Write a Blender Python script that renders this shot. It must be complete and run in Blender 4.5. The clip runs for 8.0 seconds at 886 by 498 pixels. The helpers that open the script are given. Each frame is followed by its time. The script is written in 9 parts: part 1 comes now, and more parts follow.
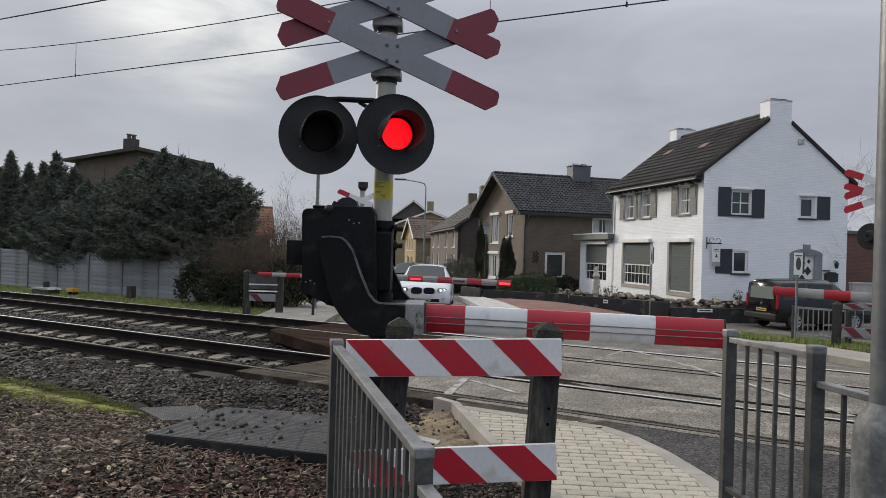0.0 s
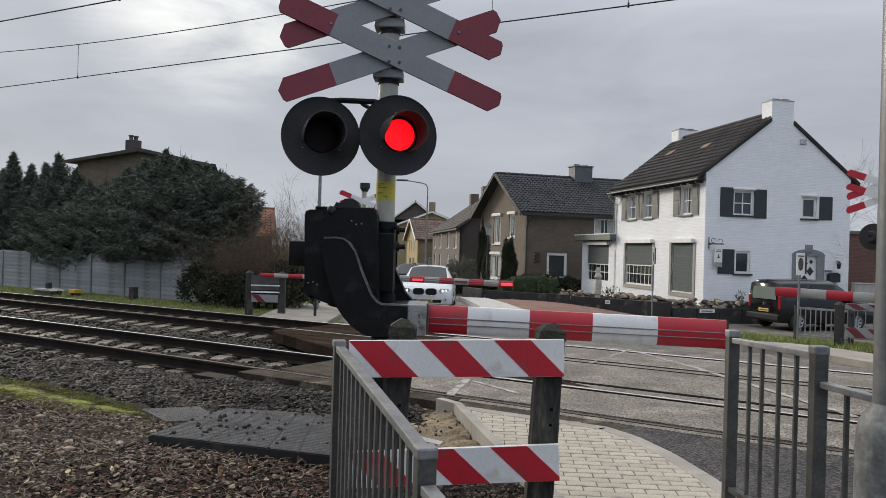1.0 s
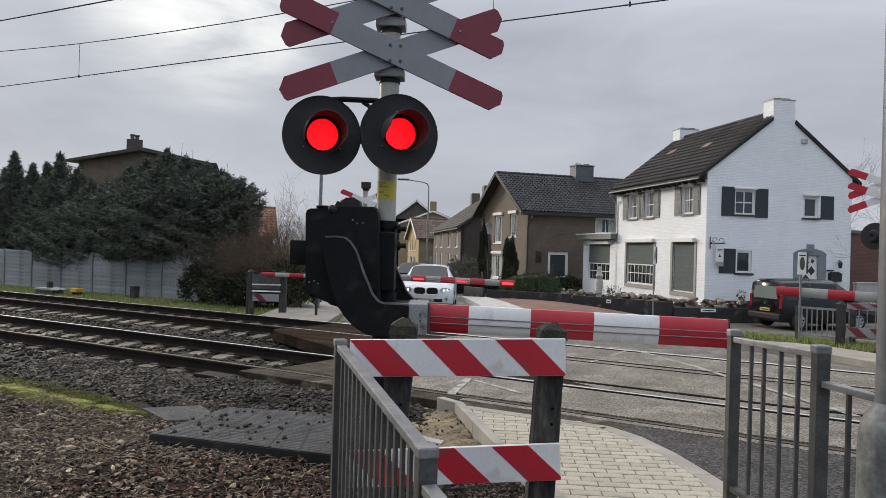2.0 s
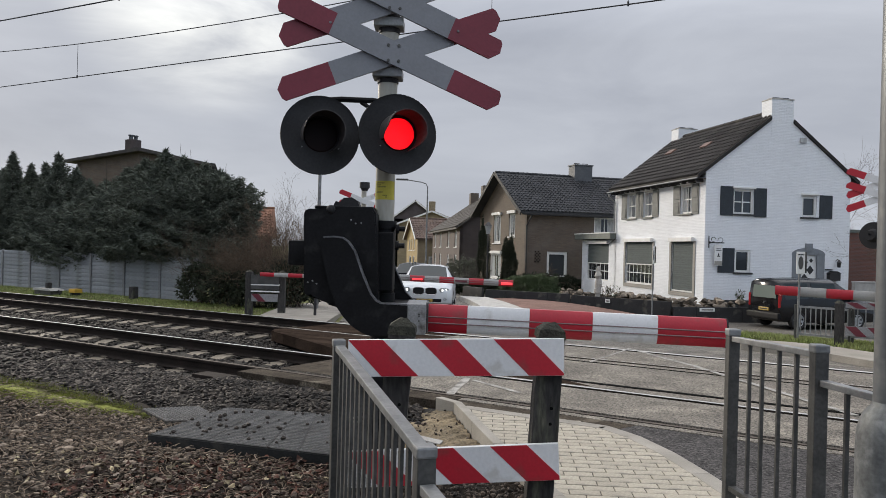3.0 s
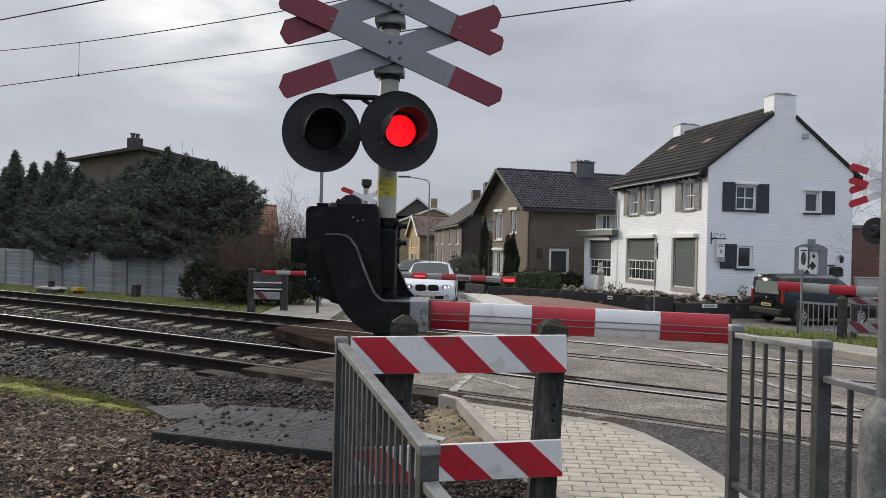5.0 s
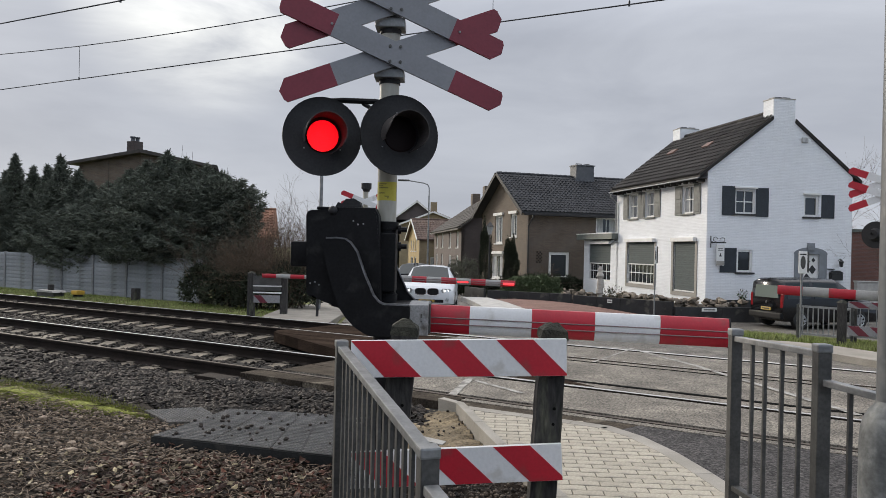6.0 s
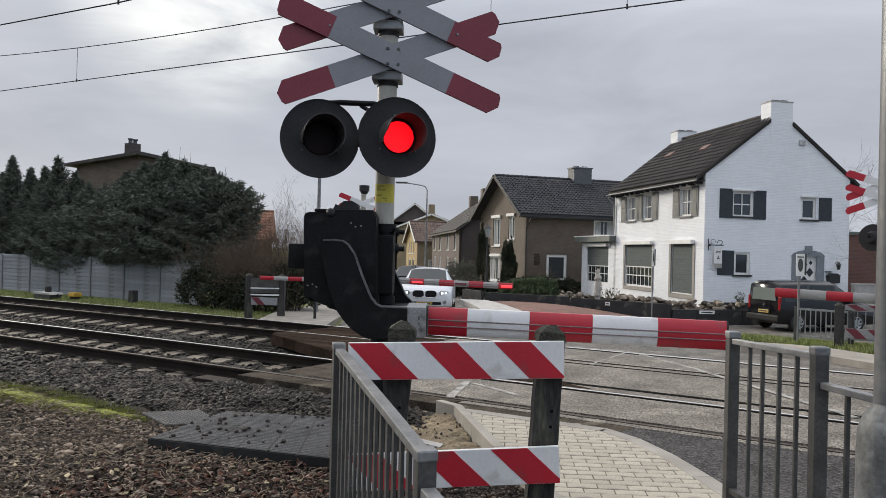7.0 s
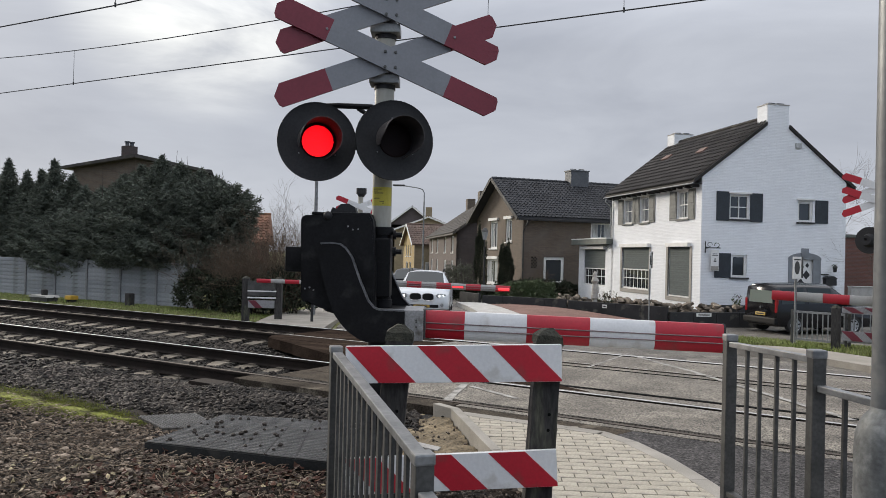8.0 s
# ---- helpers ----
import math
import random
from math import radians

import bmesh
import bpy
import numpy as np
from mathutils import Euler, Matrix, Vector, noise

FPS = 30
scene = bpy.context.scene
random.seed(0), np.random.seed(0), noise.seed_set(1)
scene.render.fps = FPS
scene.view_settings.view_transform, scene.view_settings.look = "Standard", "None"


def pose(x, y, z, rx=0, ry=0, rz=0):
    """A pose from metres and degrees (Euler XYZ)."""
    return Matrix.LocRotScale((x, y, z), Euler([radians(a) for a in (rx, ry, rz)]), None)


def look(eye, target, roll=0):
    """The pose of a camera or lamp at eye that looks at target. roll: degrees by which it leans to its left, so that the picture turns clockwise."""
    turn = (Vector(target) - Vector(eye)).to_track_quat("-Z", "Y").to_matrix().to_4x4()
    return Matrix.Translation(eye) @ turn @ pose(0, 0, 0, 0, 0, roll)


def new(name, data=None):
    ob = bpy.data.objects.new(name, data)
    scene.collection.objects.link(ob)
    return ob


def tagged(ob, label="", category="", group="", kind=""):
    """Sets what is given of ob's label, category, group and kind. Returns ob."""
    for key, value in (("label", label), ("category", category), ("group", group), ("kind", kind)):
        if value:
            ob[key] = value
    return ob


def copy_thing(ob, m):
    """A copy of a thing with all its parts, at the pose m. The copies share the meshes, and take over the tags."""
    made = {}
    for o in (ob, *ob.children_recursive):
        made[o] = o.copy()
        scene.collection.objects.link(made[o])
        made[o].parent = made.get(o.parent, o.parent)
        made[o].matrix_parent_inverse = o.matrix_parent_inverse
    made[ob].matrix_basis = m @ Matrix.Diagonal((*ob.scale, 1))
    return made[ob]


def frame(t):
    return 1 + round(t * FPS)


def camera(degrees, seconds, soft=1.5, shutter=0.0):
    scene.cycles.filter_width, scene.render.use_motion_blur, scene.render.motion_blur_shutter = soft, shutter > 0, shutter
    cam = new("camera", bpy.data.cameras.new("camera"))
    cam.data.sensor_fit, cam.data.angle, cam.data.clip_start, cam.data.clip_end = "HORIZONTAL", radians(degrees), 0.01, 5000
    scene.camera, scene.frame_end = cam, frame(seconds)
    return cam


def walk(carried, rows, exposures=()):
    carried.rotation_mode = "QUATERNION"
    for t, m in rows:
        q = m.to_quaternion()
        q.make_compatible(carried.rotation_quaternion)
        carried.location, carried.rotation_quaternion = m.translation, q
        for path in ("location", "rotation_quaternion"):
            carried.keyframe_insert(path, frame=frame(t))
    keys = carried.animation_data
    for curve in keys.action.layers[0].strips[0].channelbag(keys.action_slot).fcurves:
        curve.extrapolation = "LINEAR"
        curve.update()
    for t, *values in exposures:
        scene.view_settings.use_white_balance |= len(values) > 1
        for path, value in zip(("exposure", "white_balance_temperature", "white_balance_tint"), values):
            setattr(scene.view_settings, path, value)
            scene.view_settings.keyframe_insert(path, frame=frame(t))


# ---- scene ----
# ---------- camera ----------
cam = camera(59.92, 8.0, 0.8)
PATH = [
    (0, 0.0004, -0.0003, 1.6810, 90.035, -1.652, -0.131),
    (0.5, -0.0011, -0.0048, 1.6814, 90.085, -1.557, -0.086),
    (1, -0.0038, -0.0052, 1.6817, 90.087, -1.585, 0.004),
    (1.5, -0.0049, -0.0008, 1.6803, 90.033, -1.621, 0.081),
    (3, -0.0007, 0.0018, 1.6802, 90.030, -1.507, 0.007),
    (3.5, 0.0002, 0.0000, 1.6800, 89.966, -1.301, -0.050),
    (4, 0.0017, 0.0020, 1.6788, 89.859, -1.176, 0.009),
    (4.5, 0.0009, 0.0060, 1.6798, 89.760, -1.272, 0.142),
    (6, -0.0043, -0.0016, 1.6799, 90.079, -1.334, 0.135),
    (6.5, -0.0044, 0.0013, 1.6817, 90.219, -1.359, -0.004),
    (7, -0.0024, 0.0015, 1.6797, 90.255, -1.388, -0.023),
    (7.5, -0.0020, 0.0020, 1.6809, 90.354, -1.409, -0.120),
    (8, -0.0038, 0.0037, 1.6825, 90.461, -1.370, -0.236),
]
walk(cam, [(t, pose(x, y, z, a, b, c)) for t, x, y, z, a, b, c in PATH], [(0, -0.15), (0.5, -0.07), (1, -0.03), (1.5, 0.03), (4, 0.0), (7, 0.06), (8, 0.06)])

# ---------- sky and sun: an overcast winter sky with a veiled low sun ----------
SUN_AZ, SUN_EL = radians(-42), radians(20)
SUN_DIR = Vector((math.sin(SUN_AZ) * math.cos(SUN_EL), math.cos(SUN_AZ) * math.cos(SUN_EL), math.sin(SUN_EL)))


def make_world():
    w = bpy.data.worlds.new("overcast_sky")
    scene.world = w
    w.use_nodes = True
    nt = w.node_tree
    nt.nodes.clear()
    N, L = nt.nodes.new, nt.links.new
    out, bg = N("ShaderNodeOutputWorld"), N("ShaderNodeBackground")
    tc = N("ShaderNodeTexCoord")
    sky = N("ShaderNodeTexSky")
    sky.sky_type, sky.sun_disc = "NISHITA", False
    sky.sun_elevation, sky.sun_rotation = SUN_EL, SUN_AZ
    skyg = N("ShaderNodeVectorMath")
    skyg.operation = "SCALE"
    skyg.inputs[3].default_value = 0.08
    L(sky.outputs[0], skyg.inputs[0])
    mp = N("ShaderNodeMapping")
    mp.inputs["Scale"].default_value = (1.6, 1.6, 6.0)
    L(tc.outputs["Generated"], mp.inputs[0])
    n1 = N("ShaderNodeTexNoise")
    n1.inputs["Scale"].default_value, n1.inputs["Detail"].default_value, n1.inputs["Roughness"].default_value = 1.7, 7, 0.55
    n1.inputs["Distortion"].default_value = 0.4
    L(mp.outputs[0], n1.inputs["Vector"])
    ramp = N("ShaderNodeValToRGB")
    ramp.color_ramp.elements[0].position, ramp.color_ramp.elements[0].color = 0.30, (0.455, 0.475, 0.54, 1)
    ramp.color_ramp.elements[1].position, ramp.color_ramp.elements[1].color = 0.70, (0.615, 0.635, 0.70, 1)
    L(n1.outputs[0], ramp.inputs[0])
    # brighter towards the zenith, as an overcast sky is
    sep = N("ShaderNodeSeparateXYZ")
    L(tc.outputs["Generated"], sep.inputs[0])
    zen = N("ShaderNodeMapRange")
    zen.inputs["From Min"].default_value, zen.inputs["From Max"].default_value = 0.26, 1.0
    zen.inputs["To Min"].default_value, zen.inputs["To Max"].default_value = SKY_LOW, SKY_HIGH
    L(sep.outputs["Z"], zen.inputs["Value"])
    sc = N("ShaderNodeVectorMath")
    sc.operation = "SCALE"
    L(ramp.outputs[0], sc.inputs[0])
    L(zen.outputs[0], sc.inputs[3])
    # a thin place in the cloud that glows
    dot = N("ShaderNodeVectorMath")
    dot.operation = "DOT_PRODUCT"
    dot.inputs[1].default_value = Vector((-0.285, 0.905, 0.318)).normalized()
    L(tc.outputs["Generated"], dot.inputs[0])
    pw = N("ShaderNodeMapRange")
    pw.inputs["From Min"].default_value, pw.inputs["From Max"].default_value = 0.983, 1.0
    pw.interpolation_type = "SMOOTHSTEP"
    L(dot.outputs["Value"], pw.inputs["Value"])
    pn = N("ShaderNodeMath")
    pn.operation = "MULTIPLY"
    L(pw.outputs[0], pn.inputs[0])
    thin = N("ShaderNodeMapRange")
    thin.inputs["From Min"].default_value, thin.inputs["From Max"].default_value = 0.36, 0.62
    L(n1.outputs[0], thin.inputs["Value"])
    L(thin.outputs[0], pn.inputs[1])
    glow = N("ShaderNodeVectorMath")
    glow.operation = "SCALE"
    glow.inputs[0].default_value = (0.60, 0.57, 0.47)
    L(pn.outputs[0], glow.inputs[3])
    add = N("ShaderNodeVectorMath")
    L(sc.outputs[0], add.inputs[0])
    L(glow.outputs[0], add.inputs[1])
    mx = N("ShaderNodeMix")
    mx.data_type = "RGBA"
    mx.inputs[0].default_value = 0.97
    L(skyg.outputs[0], mx.inputs[6])
    L(add.outputs[0], mx.inputs[7])
    # warmer cloud on the sun's side, bluer on the other
    sd = N("ShaderNodeVectorMath")
    sd.operation = "DOT_PRODUCT"
    sd.inputs[1].default_value = SUN_DIR
    L(tc.outputs["Generated"], sd.inputs[0])
    sr = N("ShaderNodeMapRange")
    sr.inputs["From Min"].default_value, sr.inputs["From Max"].default_value = -0.95, 0.15
    L(sd.outputs["Value"], sr.inputs["Value"])
    tint = N("ShaderNodeMix")
    tint.data_type = "RGBA"
    tint.inputs[6].default_value, tint.inputs[7].default_value = (0.86, 0.99, 1.13, 1), (1.01, 1.0, 0.985, 1)
    L(sr.outputs[0], tint.inputs[0])
    mul = N("ShaderNodeVectorMath")
    mul.operation = "MULTIPLY"
    L(mx.outputs[2], mul.inputs[0])
    L(tint.outputs[2], mul.inputs[1])
    up = N("ShaderNodeMapRange")
    up.inputs["From Min"].default_value, up.inputs["From Max"].default_value = 0.3, 0.8
    L(sep.outputs["Z"], up.inputs["Value"])
    hue = N("ShaderNodeMix")
    hue.data_type = "RGBA"
    hue.inputs[6].default_value, hue.inputs[7].default_value = (0.975, 1.0, 1.02, 1), (1.03, 1.0, 0.94, 1)
    L(up.outputs[0], hue.inputs[0])
    fin = N("ShaderNodeVectorMath")
    fin.operation = "MULTIPLY"
    L(mul.outputs[0], fin.inputs[0])
    L(hue.outputs[2], fin.inputs[1])
    L(fin.outputs[0], bg.inputs[0])
    bg.inputs[1].default_value = 1.0
    L(bg.outputs[0], out.inputs[0])


SKY_LOW, SKY_HIGH = 0.93, 3.2
make_world()
sun = new("sun", bpy.data.lights.new("sun", "SUN"))
sun.data.energy, sun.data.angle, sun.data.color = 2.8, radians(14), (1.0, 0.90, 0.76)
sun.matrix_world = look(SUN_DIR * 50, (0, 0, 0))
scene.view_settings.exposure = 0.0


# ---------- materials ----------
def mat(name, c1, c2=None, rough=0.8, metal=0.0, scale=3.0, fine=60.0, bump=0.2, grain=0.25, rnd=0.0, island=0.0, spec=0.5, stretch=(1, 1, 1), spots=None):
    """c1, c2 mixed by a broad noise, grain by a fine one; rnd and island: how far single pieces differ; spots: (colour, scale, amount) of stains."""
    m = bpy.data.materials.new(name)
    m.use_nodes = True
    nt = m.node_tree
    N, L = nt.nodes.new, nt.links.new
    p = nt.nodes["Principled BSDF"]
    tc = N("ShaderNodeTexCoord")
    mp = N("ShaderNodeMapping")
    mp.inputs["Scale"].default_value = stretch
    L(tc.outputs["Object"], mp.inputs[0])
    a = N("ShaderNodeTexNoise")
    a.inputs["Scale"].default_value, a.inputs["Detail"].default_value = scale, 5
    b = N("ShaderNodeTexNoise")
    b.inputs["Scale"].default_value, b.inputs["Detail"].default_value = fine, 4
    L(mp.outputs[0], a.inputs["Vector"])
    L(mp.outputs[0], b.inputs["Vector"])
    r = N("ShaderNodeMapRange")
    r.inputs["From Min"].default_value, r.inputs["From Max"].default_value = 0.35, 0.65
    L(a.outputs[0], r.inputs["Value"])
    mx = N("ShaderNodeMix")
    mx.data_type = "RGBA"
    mx.inputs[6].default_value = (*c1, 1)
    mx.inputs[7].default_value = (*(c2 or [v * 0.8 for v in c1]), 1)
    L(r.outputs[0], mx.inputs[0])
    col = mx.outputs[2]
    if spots:
        v = N("ShaderNodeTexNoise")
        v.inputs["Scale"].default_value, v.inputs["Detail"].default_value = spots[1], 6
        L(mp.outputs[0], v.inputs["Vector"])
        vr = N("ShaderNodeMapRange")
        vr.inputs["From Min"].default_value, vr.inputs["From Max"].default_value = 0.62 - 0.2 * spots[2], 0.72 - 0.1 * spots[2]
        L(v.outputs[0], vr.inputs["Value"])
        m2 = N("ShaderNodeMix")
        m2.data_type = "RGBA"
        m2.inputs[7].default_value = (*spots[0], 1)
        L(vr.outputs[0], m2.inputs[0])
        L(col, m2.inputs[6])
        col = m2.outputs[2]
    g = N("ShaderNodeMapRange")
    g.inputs["From Min"].default_value, g.inputs["From Max"].default_value = 0.3, 0.7
    g.inputs["To Min"].default_value, g.inputs["To Max"].default_value = 1 - grain, 1 + grain
    L(b.outputs[0], g.inputs["Value"])
    value = g.outputs[0]
    for amount, node, socket in ((rnd, "ShaderNodeObjectInfo", "Random"), (island, "ShaderNodeNewGeometry", "Random Per Island")):
        if amount:
            o = N(node)
            q = N("ShaderNodeMapRange")
            q.inputs["To Min"].default_value, q.inputs["To Max"].default_value = 1 - amount, 1 + amount
            L(o.outputs[socket], q.inputs["Value"])
            mu = N("ShaderNodeMath")
            mu.operation = "MULTIPLY"
            L(q.outputs[0], mu.inputs[0])
            L(value, mu.inputs[1])
            value = mu.outputs[0]
    sc = N("ShaderNodeVectorMath")
    sc.operation = "SCALE"
    L(col, sc.inputs[0])
    L(value, sc.inputs[3])
    L(sc.outputs[0], p.inputs["Base Color"])
    p.inputs["Metallic"].default_value = metal
    p.inputs["Specular IOR Level"].default_value = spec
    rr = N("ShaderNodeMapRange")
    rr.inputs["To Min"].default_value, rr.inputs["To Max"].default_value = max(0.02, rough - 0.12), min(1, rough + 0.12)
    L(a.outputs[0], rr.inputs["Value"])
    L(rr.outputs[0], p.inputs["Roughness"])
    if bump:
        bp = N("ShaderNodeBump")
        bp.inputs["Strength"].default_value, bp.inputs["Distance"].default_value = bump, 0.01
        L(b.outputs[0], bp.inputs["Height"])
        L(bp.outputs[0], p.inputs["Normal"])
    return m


def glowing(name, colour, strength):
    m = bpy.data.materials.new(name)
    m.use_nodes = True
    p = m.node_tree.nodes["Principled BSDF"]
    p.inputs["Base Color"].default_value = (*colour, 1)
    p.inputs["Emission Color"].default_value = (*colour, 1)
    p.inputs["Emission Strength"].default_value = strength
    return m


def pane_glass(name, tint, rough=0.05, spec=0.7):
    """Dark window glass: a smooth dark pane that mirrors the sky."""
    m = bpy.data.materials.new(name)
    m.use_nodes = True
    nt = m.node_tree
    p = nt.nodes["Principled BSDF"]
    p.inputs["Base Color"].default_value = (*tint, 1)
    p.inputs["Roughness"].default_value = rough
    p.inputs["Specular IOR Level"].default_value = spec
    n = nt.nodes.new("ShaderNodeTexNoise")
    n.inputs["Scale"].default_value = 1.2
    b = nt.nodes.new("ShaderNodeBump")
    b.inputs["Strength"].default_value, b.inputs["Distance"].default_value = 0.05, 0.02
    nt.links.new(n.outputs[0], b.inputs["Height"])
    nt.links.new(b.outputs[0], p.inputs["Normal"])
    return m


